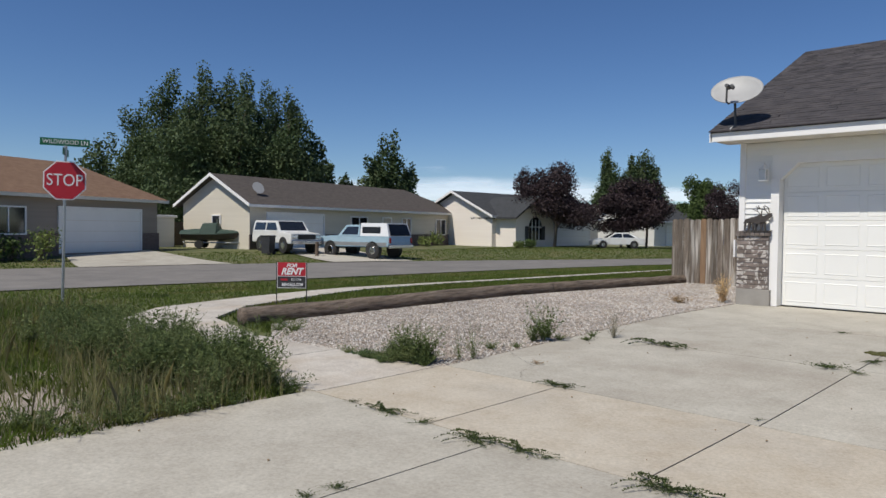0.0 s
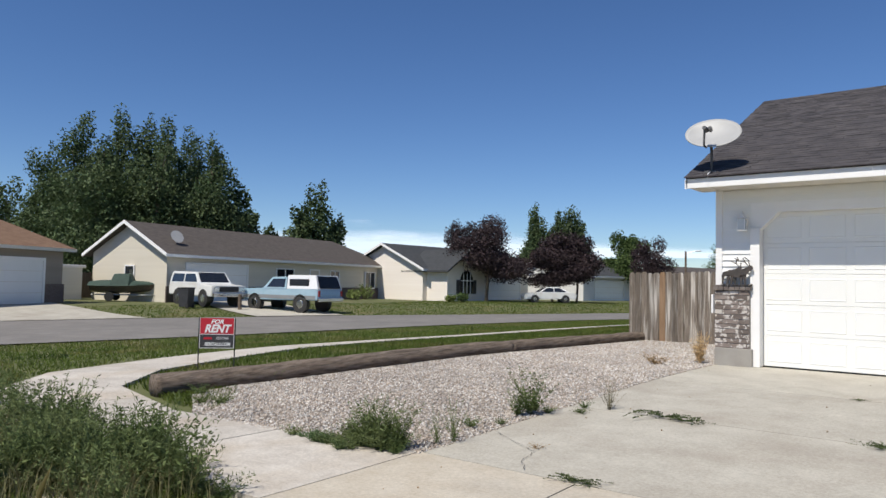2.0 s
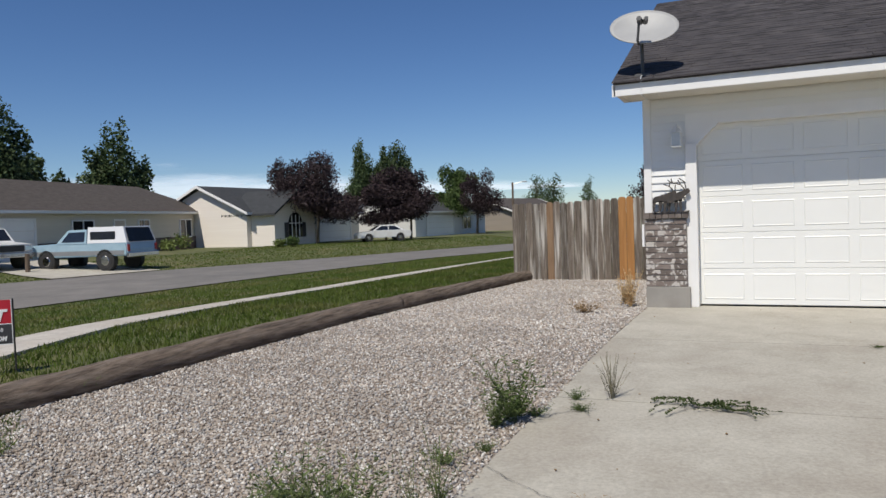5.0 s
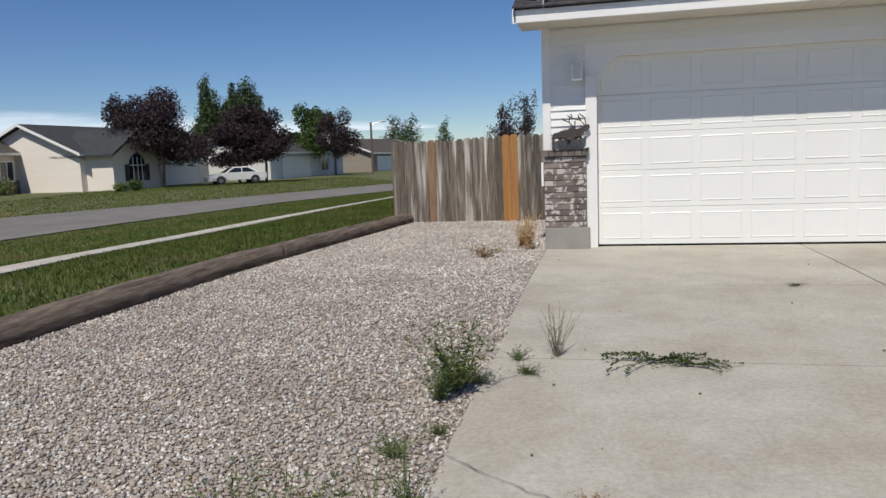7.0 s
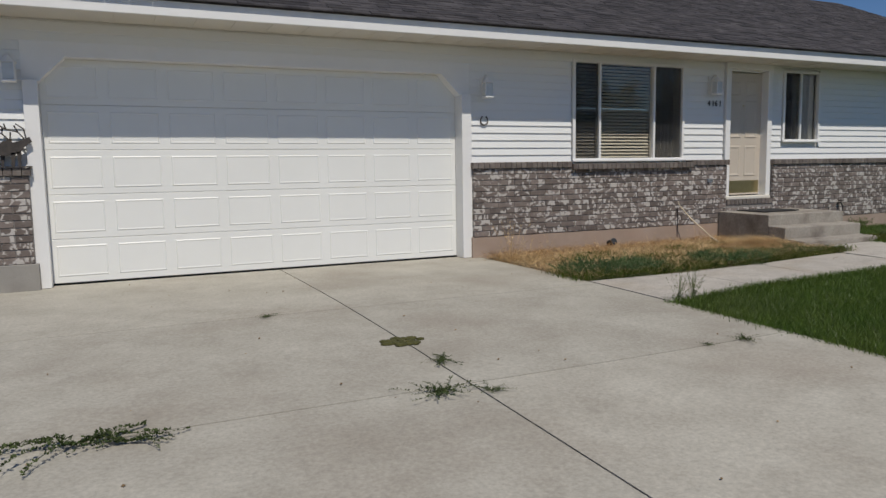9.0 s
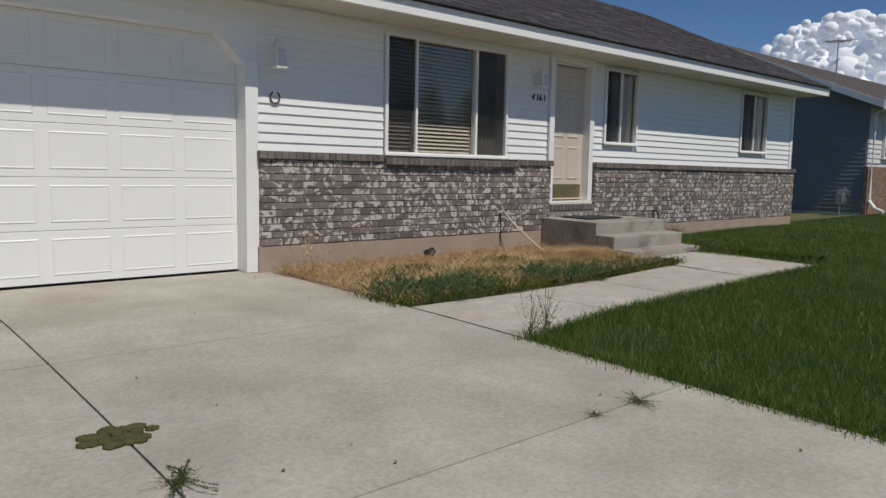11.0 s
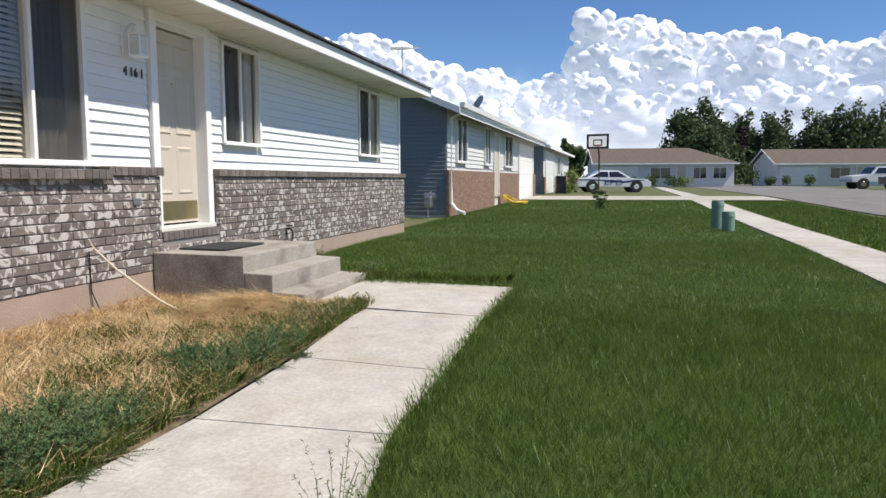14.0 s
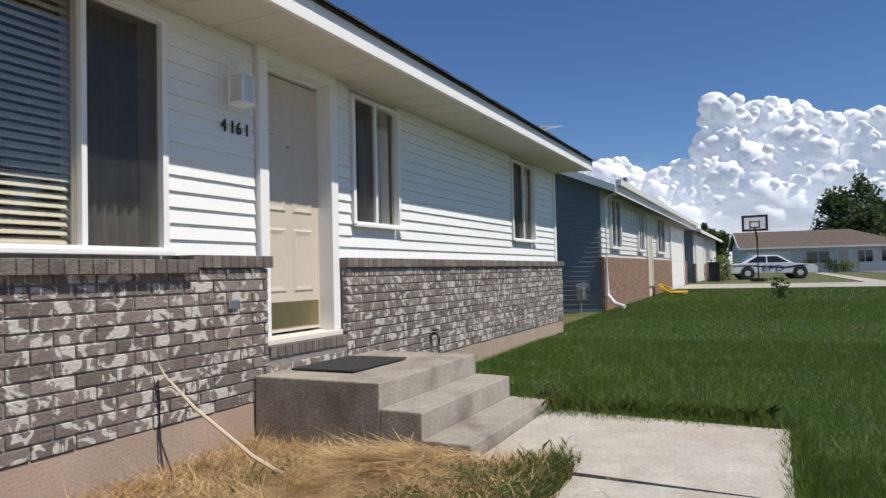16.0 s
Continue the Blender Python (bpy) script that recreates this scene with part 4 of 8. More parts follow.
lamp0 = wall_lamp(-5.34, 2.26)
copy_thing(lamp0, pose(0.12, YS - 0.015, 2.25))
copy_thing(lamp0, pose(4.17, YS - 0.015, 2.41))
num = tagged(new("house_number"), "black metal house number 4161 on the siding", "house number")
num.matrix_world = pose(4.25, YS - 0.02, 2.15)
for k, d in enumerate("4161"):
    lettering("digit", d, 0.125, Matrix.Translation((-0.115 + k * 0.075 + (0.01 if d == "1" else 0), 0, 0.0)) @ UPRIGHT, M["black"], num, 0.006, 0.8)

# metal ornament on the brick pier
orn = bmesh.new()
for pts in ([(-0.2, 0.16), (-0.16, 0.27), (0.0, 0.29), (0.12, 0.3), (0.2, 0.34), (0.26, 0.36), (0.28, 0.3), (0.2, 0.24), (0.14, 0.16), (0.0, 0.13)],
            [(-0.2, 0.0), (-0.17, 0.0), (-0.13, 0.17), (-0.19, 0.17)], [(-0.12, 0.0), (-0.09, 0.0), (-0.07, 0.16), (-0.12, 0.16)],
            [(0.05, 0.0), (0.08, 0.0), (0.1, 0.17), (0.05, 0.17)], [(0.12, 0.0), (0.15, 0.0), (0.16, 0.18), (0.11, 0.18)]):
    prism(orn, pts, "y", -0.012, 0.012)
for pts in ([(-0.3, 0.15), (-0.26, 0.24), (-0.1, 0.27), (0.02, 0.33), (0.07, 0.33), (0.06, 0.26), (0.0, 0.15)], [(-0.29, 0.0), (-0.265, 0.0), (-0.24, 0.16), (-0.29, 0.16)], [(-0.06, 0.0), (-0.035, 0.0), (-0.01, 0.16), (-0.06, 0.16)]):
    prism(orn, pts, "y", 0.02, 0.032)
for pts in ([(0.04, 0.026, 0.32), (-0.03, 0.026, 0.4), (-0.12, 0.026, 0.44)], [(-0.03, 0.026, 0.4), (-0.02, 0.026, 0.48)], [(0.05, 0.026, 0.32), (0.06, 0.026, 0.42)]):
    tube(orn, pts, 0.009, 6)
box(orn, -0.28, 0.26, -0.05, 0.05, -0.012, 0.004)
for pts in ([(0.2, 0, 0.34), (0.14, 0, 0.42), (0.02, 0, 0.45), (-0.05, 0, 0.5)], [(0.22, 0, 0.34), (0.2, 0, 0.46), (0.12, 0, 0.52)], [(0.14, 0, 0.42), (0.1, 0, 0.5)], [(0.02, 0, 0.45), (0.0, 0, 0.52)]):
    tube(orn, pts, 0.009, 6)
ornament = tagged(link("yard_ornament", fixn(orn), M["iron"]), "dark cut-metal antlered ornament standing on the brick pier", "ornament")
ornament.matrix_world = pose(-5.42, YB, Z_CAP + 0.014) @ Matrix.Diagonal((0.85, 1, 0.83, 1))

# dish on the roof edge
dish = root("satellite_dish", pose(-5.70, 14.72, 3.04), "grey oval satellite dish on a short mast at the roof edge", "satellite dish")
bm = bmesh.new()
tube(bm, [(0, 0.02, 0.0), (0, 0.0, 0.2), (0, -0.02, 0.42)], 0.022)
part("mast", bm, M["dish_arm"], dish)
part("foot", bbox(-0.09, 0.09, -0.08, 0.14, -0.02, 0.015, 0.004), M["dish_arm"], dish)
bm = bmesh.new()
T = Matrix.Translation((0.03, 0.0, 0.57)) @ Matrix.Rotation(radians(8), 4, "Y") @ Matrix.Rotation(radians(50), 4, "X")
rings = []
for i in range(9):
    rr = i / 8
    rings.append([bm.verts.new(T @ Vector((0.43 * rr * math.cos(2 * math.pi * k / 40), 0.33 * rr * math.sin(2 * math.pi * k / 40), 0.075 * rr * rr))) for k in range(40)] if i else [bm.verts.new(T @ Vector((0, 0, 0)))])
for k in range(40):
    bm.faces.new((rings[0][0], rings[1][k], rings[1][(k + 1) % 40]))
for a, b in zip(rings[1:], rings[2:]):
    for k in range(40):
        bm.faces.new((a[k], b[k], b[(k + 1) % 40], a[(k + 1) % 40]))
rfl = part("reflector", fixn(bm), M["dish"], dish, "", True)
sol = rfl.modifiers.new("thick", "SOLIDIFY")
sol.thickness = 0.012
bm = bmesh.new()
tube(bm, [T @ Vector((0, -0.34, 0.06)), T @ Vector((0, -0.4, 0.16)), T @ Vector((0, -0.26, 0.36))], 0.016)
part("feed_arm", bm, M["dish_arm"], dish)
bm = bmesh.new()
rod(bm, T @ Vector((0, -0.27, 0.4)), T @ Vector((0, -0.2, 0.29)), 0.03, 0.042, 10)
rod(bm, T @ Vector((0.09, -0.27, 0.4)), T @ Vector((0.06, -0.2, 0.29)), 0.026, 0.035, 10)
part("feed_horn", bm, M["dish_arm"], dish)
bm = bmesh.new()
tube(bm, [(-5.70, 14.68, 3.05), (-5.70, 14.53, 2.99), (-5.70, 14.545, 2.78), (-5.71, 15.15, 2.785)], 0.006, 6)
tagged(link("dish_cable", bm, M["white"]), "thin pale cable running from the dish down the fascia", "cable")

# small fittings on the walls
bm = bmesh.new()
box(bm, -5.80, -5.772, 15.02, 15.10, 0.82, 1.12)
tagged(link("junction_box", bm, M["white_trim"]), "small white plastic box on the side of the pier", "junction box")
vent = root("foundation_vent", pose(2.15, 15.02, 0.05), "small black drain fitting at the foot of the foundation", "vent")
bm = bmesh.new()
rod(bm, (0, 0.08, 0.02), (0, -0.03, 0.05), 0.042, 0.045, 14)
part("pipe", bm, M["black"], vent)
bm = bmesh.new()
rod(bm, (0, -0.028, 0.05), (0, -0.042, 0.054), 0.052, 0.052, 14)
part("collar", bm, M["bin_dark"], vent)
spig = root("water_tap", pose(7.1, YB - 0.01, 0.4), "small dark outdoor water tap on the brick wall", "tap")
bm = bmesh.new()
tube(bm, [(0, 0.0, 0.1), (0, -0.06, 0.1), (0, -0.09, 0.05), (0, -0.08, -0.12)], 0.014)
part("spout", bm, M["black"], spig)
bm = bmesh.new()
rod(bm, (0, -0.05, 0.13), (0, -0.05, 0.15), 0.035, 0.035, 10)
part("wheel_handle", bm, M["iron"], spig)
tagged(link("wall_clip", bbox(4.04, 4.14, YB - 0.02, YB - 0.004, 0.92, 0.98, 0.006), M["steel"]), "small grey clip fixed to the brick", "clip")

# cast shadow of the lamp above, modelled as a solid dark loop
bm = bmesh.new()
tube(bm, [(0.055 * math.cos(math.pi * (1.15 + 1.7 * k / 12 - 0.5)) , 0, 0.06 * math.sin(math.pi * (1.15 + 1.7 * k / 12 - 0.5))) for k in range(13)], 0.009, 6)
lamp_shadow = tagged(link("horseshoe", bm, M["iron"]), "dark loop on the siding, the lamp's cast shadow built as a bar", "horseshoe")
lamp_shadow.matrix_world = pose(0.13, YS - 0.024, 1.83)

# ---- log, gravel, fence ----
LOG = [(-9.97, 7.88), (-9.66, 9.7), (-9.46, 11.5), (-9.28, 13.6), (-9.1, 15.5), (-8.9, 17.5), (-8.7, 19.5)]
lp = []
for i in range(61):
    t = i / 60 * (len(LOG) - 1)
    k = min(int(t), len(LOG) - 2)
    x, y = (np.array(LOG[k]) * (1 - t + k) + np.array(LOG[k + 1]) * (t - k))
    lp.append((x, y, landz(x, y) + 0.115 + 0.004 * math.sin(i * 0.7)))
for lo, hi, lab in ((0, 35, "long weathered brown log edging the gravel bed"), (34, 61, "long weathered log reaching back to the board fence")):
    seg = [Vector(p) for p in lp[lo:hi]]
    if lo:
        seg[0] = seg[0].lerp(seg[1], 0.02)
    fine = [a_.lerp(b_, f_ / 3) for a_, b_ in zip(seg, seg[1:]) for f_ in range(3)] + [seg[-1]]
    bm = bmesh.new()
    tube(bm, fine, [0.145 - 0.025 * (lo + j / 3) / 60 + 0.003 * math.sin((lo + j / 3) * 1.3) for j in range(len(fine))], 20)
    for v in bm.verts:
        q = Vector((v.co.x * 9, v.co.y * 1.1, v.co.z * 9))
        n = noise.noise(q) * 0.006 + noise.noise(q * 2.7) * 0.004
        v.co += Vector((n, 0, n))
    tagged(link("log_edging", bm, M["log"], None, "", True), lab, "log", "edging logs")

GRAVEL = [(-5.76, 7.7), (-5.73, 8.3), (-5.77, 9.0), (-5.74, 10.4), (-5.77, 12.0), (-5.76, 15.1), (-5.78, 19.2), (-8.75, 19.2), (-9.25, 15.4), (-9.7, 11.6), (-9.9, 9.4), (-9.5, 8.1), (-8.5, 7.45), (-7.2, 7.52)]
LB = [(-10.0, 8.9), (-9.88, 9.8), (-9.65, 11.5), (-9.42, 13.6), (-9.2, 15.5), (-8.98, 17.5), (-8.74, 19.5)]


def bed_edge(y):
    return float(np.interp(y, [7.7, 8.0, 8.9] + [p[1] for p in LB[1:]], [-8.4, -9.4, -10.0] + [p[0] for p in LB[1:]]))


bed = drape("gravel_bed", lambda u, v: (bed_edge(7.4 + 11.9 * u) * (1 - v) + v * -5.72, 7.4 + 11.9 * u), 50, 12, 0.034, M["gravel_bed"])
structure(bed, "bed of mixed tan, grey and white gravel beside the driveway", "gravel bed")
gx_, gy_ = scatter(GRAVEL, 135000)
n = len(gx_)
rs = np.random.uniform(0.0065, 0.0175, n) * np.where(gy_ > 13, 1.25, 1.0)
octa = np.array([(1, 0, 0), (0, 1, 0), (-1, 0, 0), (0, -1, 0), (0, 0, 1), (0, 0, -1)], float)
of = np.array([(0, 1, 4), (1, 2, 4), (2, 3, 4), (3, 0, 4), (1, 0, 5), (2, 1, 5), (3, 2, 5), (0, 3, 5)])
a = np.random.uniform(0, 6.28, n)
sc3 = np.random.uniform(0.5, 1.4, (n, 6, 1)) * octa[None] * rs[:, None, None]
sc3[:, :, 2] *= 0.75
ca, sa = np.cos(a)[:, None], np.sin(a)[:, None]
tilt = np.random.uniform(-0.6, 0.6, n)[:, None]
xx, yy, zz = sc3[:, :, 0], sc3[:, :, 1], sc3[:, :, 2]
zz, xx = zz * np.cos(tilt) - xx * np.sin(tilt), zz * np.sin(tilt) + xx * np.cos(tilt)
xx, yy = xx * ca - yy * sa, xx * sa + yy * ca
co = np.stack([xx + gx_[:, None], yy + gy_[:, None], zz + (land(gx_, gy_) + 0.042)[:, None]], 2).reshape(-1, 3)
me = bpy.data.meshes.new("gravel")
fi = (of[None] + 6 * np.arange(n)[:, None, None]).reshape(-1, 3)
me.vertices.add(len(co))
me.vertices.foreach_set("co", co.astype(np.float32).ravel())
me.loops.add(fi.size)
me.loops.foreach_set("vertex_index", fi.astype(np.int32).ravel())
me.polygons.add(len(fi))
me.polygons.foreach_set("loop_start", np.arange(0, fi.size, 3, dtype=np.int32))
me.polygons.foreach_set("loop_total", np.full(len(fi), 3, dtype=np.int32))
me.update(calc_edges=True)
me.materials.append(M["gravel"])
tagged(new("gravel", me), "loose mixed tan, grey and white crushed gravel", "gravel", "", "stuff")

fence = root("wooden_fence", pose(-9.0, 19.2, 0), "tall weathered grey board fence with one bright orange board", "fence")
x, k = 0.0, 0
rng = random.Random(3)
while x < 3.2:
    wd = rng.choice((0.135, 0.14, 0.14, 0.15))
    top = 1.55 + 0.04 * x / 3.2 + rng.uniform(-0.025, 0.02)
    zb = landz(-9.0 + x, 19.2) + 0.03
    me_ = M["fence_grey"]
    nm = ""
    if 2.07 < x < 2.32:
        me_, nm, top = M["fence_orange"], "newer bright orange board", top + 0.03
    elif 0.62 < x < 0.74:
        me_ = M["fence_brown"]
    bm = bmesh.new()
    y = rng.uniform(-0.01, 0.01)
    prism(bm, [(x, zb), (x + wd - 0.006, zb), (x + wd - 0.006, top - 0.04), (x + wd - 0.035, top), (x + 0.03, top), (x, top - 0.04)], "y", y - 0.009, y + 0.009)
    part("fence_board", fixn(bm), me_, fence, nm)
    x += wd
for zr in (0.35, 1.2):
    part("rail", bbox(0, 3.2, 0.02, 0.06, zr, zr + 0.09, 0.004), M["fence_grey"], fence)
for xp in (0.02, 1.7, 3.12):
    part("post", bbox(xp, xp + 0.09, 0.06, 0.15, -0.3, 1.48, 0.004), M["fence_grey"], fence)

for nm, q, lab in (("driveway_taupe", ((-40.91, 20.2), (-38.54, 15.02), (-31.64, 13.26), (-31.18, 19.99)), "pale concrete driveway of the taupe house"),
                   ("driveway_beige", ((-41.15, 32.91), (-40.29, 27.74), (-30.03, 24.86), (-28.96, 29.52)), "pale concrete driveway of the beige house"),
                   ("driveway_patrol", ((30.7, 15.4), (30.7, 4.4), (36.2, 4.4), (36.2, 15.4)), "pale concrete driveway between the lawns")):
    structure(drape(nm, lambda u, v, q=q: tuple((np.array(q[0]) * (1 - u) + np.array(q[1]) * u) * (1 - v) + (np.array(q[3]) * (1 - u) + np.array(q[2]) * u) * v), 10, 10, 0.05, M["concrete"]), lab, "driveway")

# ---- signs ----
rent = root("rent_sign", pose(-11.39, 9.71, landz(-11.39, 9.71) - 0.09, 0, 0, 44), "red and black FOR RENT sign on a thin black frame", "sign")
part("panel_red", bbox(-0.245, 0.245, -0.004, 0.004, 0.62, 0.86, 0.001, 1), M["red"], rent)
part("panel_black", bbox(-0.245, 0.245, -0.004, 0.004, 0.42, 0.62, 0.001, 1), M["charcoal"], rent)
for xa in (-0.252, 0.246):
    part("border", bbox(xa, xa + 0.006, -0.006, 0.006, 0.42, 0.865), M["white"], rent)
part("border", bbox(-0.25, 0.25, -0.006, 0.006, 0.412, 0.42), M["white"], rent)
part("border", bbox(-0.25, 0.25, -0.006, 0.006, 0.616, 0.624), M["white"], rent)
lettering("lettering", "FOR", 0.085, Matrix.Translation((0, -0.006, 0.805)) @ UPRIGHT, M["white"], rent, 0.002, 1.15, 0.3, 0.003)
lettering("lettering", "RENT", 0.16, Matrix.Translation((0, -0.006, 0.7)) @ UPRIGHT, M["white"], rent, 0.003, 0.92, 0.3, 0.006)
lettering("lettering", "RENTALS.COM", 0.07, Matrix.Translation((0.01, -0.006, 0.47)) @ UPRIGHT, M["white"], rent, 0.002, 0.8, 0.2, 0.002)
lettering("lettering", "552-7368", 0.052, Matrix.Translation((0.08, -0.006, 0.56)) @ UPRIGHT, M["white"], rent, 0.002, 0.9)
part("bar_mark", bbox(-0.19, -0.07, -0.0065, -0.004, 0.543, 0.576), M["red"], rent)
for xa in (-0.262, 0.262):
    bm = bmesh.new()
    rod(bm, (xa, 0, -0.1), (xa, 0, 0.87), 0.009, n=8)
    part("leg", bm, M["black"], rent)

stop = root("stop_sign", pose(-16.3, 7.58, landz(-16.3, 7.58) + 0.1, 0, 1.2, 63), "red octagonal STOP sign on a steel post with green street names", "street sign")
bm = bmesh.new()
rod(bm, (0, 0.03, -0.35), (0, 0.03, 3.02), 0.028, n=8)
part("post", bm, M["steel"], stop)
oc = [(0.42 * math.cos(math.pi / 8 + k * math.pi / 4), 2.36 + 0.42 * math.sin(math.pi / 8 + k * math.pi / 4)) for k in range(8)]
bm = bmesh.new()
prism(bm, oc, "y", -0.004, 0.0)
part("octagon", fixn(bm), M["white"], stop, "white octagon edge")
bm = bmesh.new()
prism(bm, [(p[0] * 0.94, 2.36 + (p[1] - 2.36) * 0.94) for p in oc], "y", -0.008, -0.0042)
part("octagon_face", fixn(bm), M["red"], stop)
lettering("lettering", "STOP", 0.34, Matrix.Translation((0, -0.01, 2.36)) @ UPRIGHT, M["white"], stop, 0.002, 0.82)
part("name_plate", bbox(-0.46, 0.44, -0.004, 0.004, 3.05, 3.2, 0.001, 1), M["green_sign"], stop, "green street name plate")
lettering("lettering", "WILDWOOD LN", 0.12, Matrix.Translation((0, -0.008, 3.125)) @ UPRIGHT, M["white"], stop, 0.002, 0.92)
part("name_plate", bbox(-0.006, 0.002, -0.3, 0.4, 2.86, 3.0, 0.001, 1), M["green_sign"], stop, "green street name plate")
part("bracket", bbox(-0.03, 0.03, -0.01, 0.06, 3.0, 3.06, 0.004), M["steel"], stop)

# ---- neighbouring houses ----
def gable_house(name, m, L, W, eave, ridge, wall, roof_m, label, floor=-0.4, hip_l=0.0, hip_r=0.0, over=0.45, openings=(), band=None, band_h=0.9, side_openings=(), trim_m="white_trim"):
    """A house along local x with its front facing -y. openings: (kind, x0, x1, z0, z1) on the front; side_openings on the x=0 end."""
    h = root(name, m, label, "house")
    bm = bmesh.new()
    box(bm, 0, L, 0, W, floor, eave)
    if not hip_l:
        prism(bm, [(0, eave), (W, eave), (W / 2, ridge - 0.1)], "x", 0.0, 0.2)
    if not hip_r:
        prism(bm, [(0, eave), (W, eave), (W / 2, ridge - 0.1)], "x", L - 0.2, L)
    part("wall", fixn(bm), M[wall], h)
    o = over
    k = (ridge - eave) / (W / 2)
    ez = eave - k * o + 0.12
    bm = bmesh.new()
    low = [bm.verts.new(v) for v in ((-o, -o, ez), (L + o, -o, ez), (L + o, W + o, ez), (-o, W + o, ez))]
    top = [bm.verts.new((-o + hip_l + (0 if hip_l == 0 else o), W / 2, ridge + 0.12)), bm.verts.new((L + o - hip_r - (0 if hip_r == 0 else o), W / 2, ridge + 0.12))]
    bot = [bm.verts.new((v.co.x, v.co.y, v.co.z - 0.15)) for v in low]
    btop = [bm.verts.new((v.co.x, v.co.y, v.co.z - 0.15)) for v in top]
    for lo4, t2 in ((low, top), (bot, btop)):
        bm.faces.new((lo4[0], lo4[1], t2[1], t2[0]))
        bm.faces.new((lo4[2], lo4[3], t2[0], t2[1]))
        if hip_r:
            bm.faces.new((lo4[1], lo4[2], t2[1]))
        if hip_l:
            bm.faces.new((lo4[3], lo4[0], t2[0]))
    for a_, b_ in ((0, 1), (2, 3)) + (((1, 2),) if hip_r else ()) + (((3, 0),) if hip_l else ()):
        bm.faces.new((low[a_], low[b_], bot[b_], bot[a_]))
    for hip, k_, ends in ((hip_l, 0, (0, 3)), (hip_r, 1, (1, 2))):
        if not hip:
            for e_ in ends:
                bm.faces.new((low[e_], top[k_], btop[k_], bot[e_]))
    part("roof", fixn(bm), M[roof_m], h)
    part("fascia", bbox(-o, L + o, -o - 0.02, -o + 0.015, ez - 0.17, ez - 0.005), M[trim_m], h)
    for side, hip, x in (("l", hip_l, -o), ("r", hip_r, L + o)):
        if not hip:
            bm = bmesh.new()
            for ya, yb in ((-o, W / 2), (W + o, W / 2)):
                prism(bm, [(ya, ez - 0.16), (ya, ez + 0.02), (yb, ridge + 0.14), (yb, ridge - 0.06)], "x", x - 0.03, x + 0.03)
            part("rake_board", fixn(bm), M["white_trim"], h)
    if band:
        gaps = [q for q in openings if q[0] in ("garage", "door")]
        x = -0.06
        for q in sorted(gaps, key=lambda q: q[1]) + [(0, L + 0.06, 0)]:
            if q[1] - 0.14 > x:
                part("brick_band", bbox(x, q[1] - (0.14 if q[0] else 0), -0.09, -0.001, floor, band_h), M[band], h)
            x = q[2] + 0.14
    for q in openings:
        kind, xa, xb, za, zb = q
        if kind == "garage":
            g = part("garage_door", bbox(xa, xb, -0.05, -0.002, za, zb, 0.01, 1), M["garage"], h)
            for r in range(1, 4):
                zz_ = za + (zb - za) * r / 4
                part("groove", bbox(xa, xb, -0.053, -0.0505, zz_ - 0.012, zz_ + 0.012), M["soffit"], g)
            bm = bmesh.new()
            holed(bm, xa - 0.14, xb + 0.14, za, zb + 0.14, -0.09, -0.003, [(xa, xb, za - 1, zb)])
            part("garage_trim", bm, M["white_trim"], h)
        elif kind == "door":
            d = part("door", bbox(xa, xb, -0.05, -0.002, za, zb, 0.01, 1), M["door_beige"], h)
            bm = bmesh.new()
            holed(bm, xa - 0.1, xb + 0.1, za, zb + 0.1, -0.08, -0.003, [(xa, xb, za - 1, zb)])
            part("door_trim", bm, M["white_trim"], d)
        else:
            bm = bmesh.new()
            holed(bm, xa - 0.07, xb + 0.07, za - 0.07, zb + 0.07, -0.1, -0.003, [(xa, xb, za, zb)])
            if xb - xa > 0.6:
                box(bm, (xa + xb) / 2 - 0.03, (xa + xb) / 2 + 0.03, -0.09, -0.003, za, zb)
            wf = part("window", bm, M["white_trim"], h)
            part("pane", bbox(xa, xb, -0.05, -0.003, za, zb), M["dark_glass"], wf)
    for kind, ya, yb, za, zb in side_openings:
        bm = bmesh.new()
        for a_, b_, c_, d_ in ((ya - 0.07, ya, za - 0.07, zb + 0.07), (yb, yb + 0.07, za - 0.07, zb + 0.07), (ya, yb, za - 0.07, za), (ya, yb, zb, zb + 0.07)):
            box(bm, -0.08, -0.002, a_, b_, c_, d_)
        wf = part("window", bm, M["white_trim"], h)
        part("pane", bbox(-0.04, -0.002, ya, yb, za, zb), M["dark_glass"], wf)
    return h


def frame_at(x, y, ang, z=None):
    return pose(x, y, landz(x, y) if z is None else z, 0, 0, ang)


taupe = gable_house("house", frame_at(-34.46, 4.63, 113.9, -0.2), 18.0, 9.0, 2.95, 4.85, "wall_taupe", "roof_tan", "low taupe house with a tan hip roof and white garage door", hip_r=1.8, hip_l=4.2,
                    openings=(("garage", 11.3, 16.6, 0.0, 2.2), ("window", 7.6, 9.3, 1.0, 2.2), ("window", 2.5, 4.2, 1.0, 2.2)), band="brick_far", band_h=1.0, trim_m="cream")
beige = gable_house("house", frame_at(-40.42, 26.34, 100.9, -0.2), 24.5, 6.4, 2.95, 4.7, "wall_beige", "roof_brown", "long beige house with a brown roof and brick wainscot", hip_r=4.0,
                    openings=(("garage", 1.5, 6.6, 0.0, 2.25), ("window", 9.6, 11.4, 0.95, 2.2), ("door", 13.4, 14.4, 0.1, 2.2), ("window", 15.9, 17.0, 0.95, 2.2), ("window", 20.8, 22.2, 0.95, 2.2)),
                    band="brick_far", band_h=0.95, side_openings=(("window", 2.7, 3.4, 0.9, 2.1),))
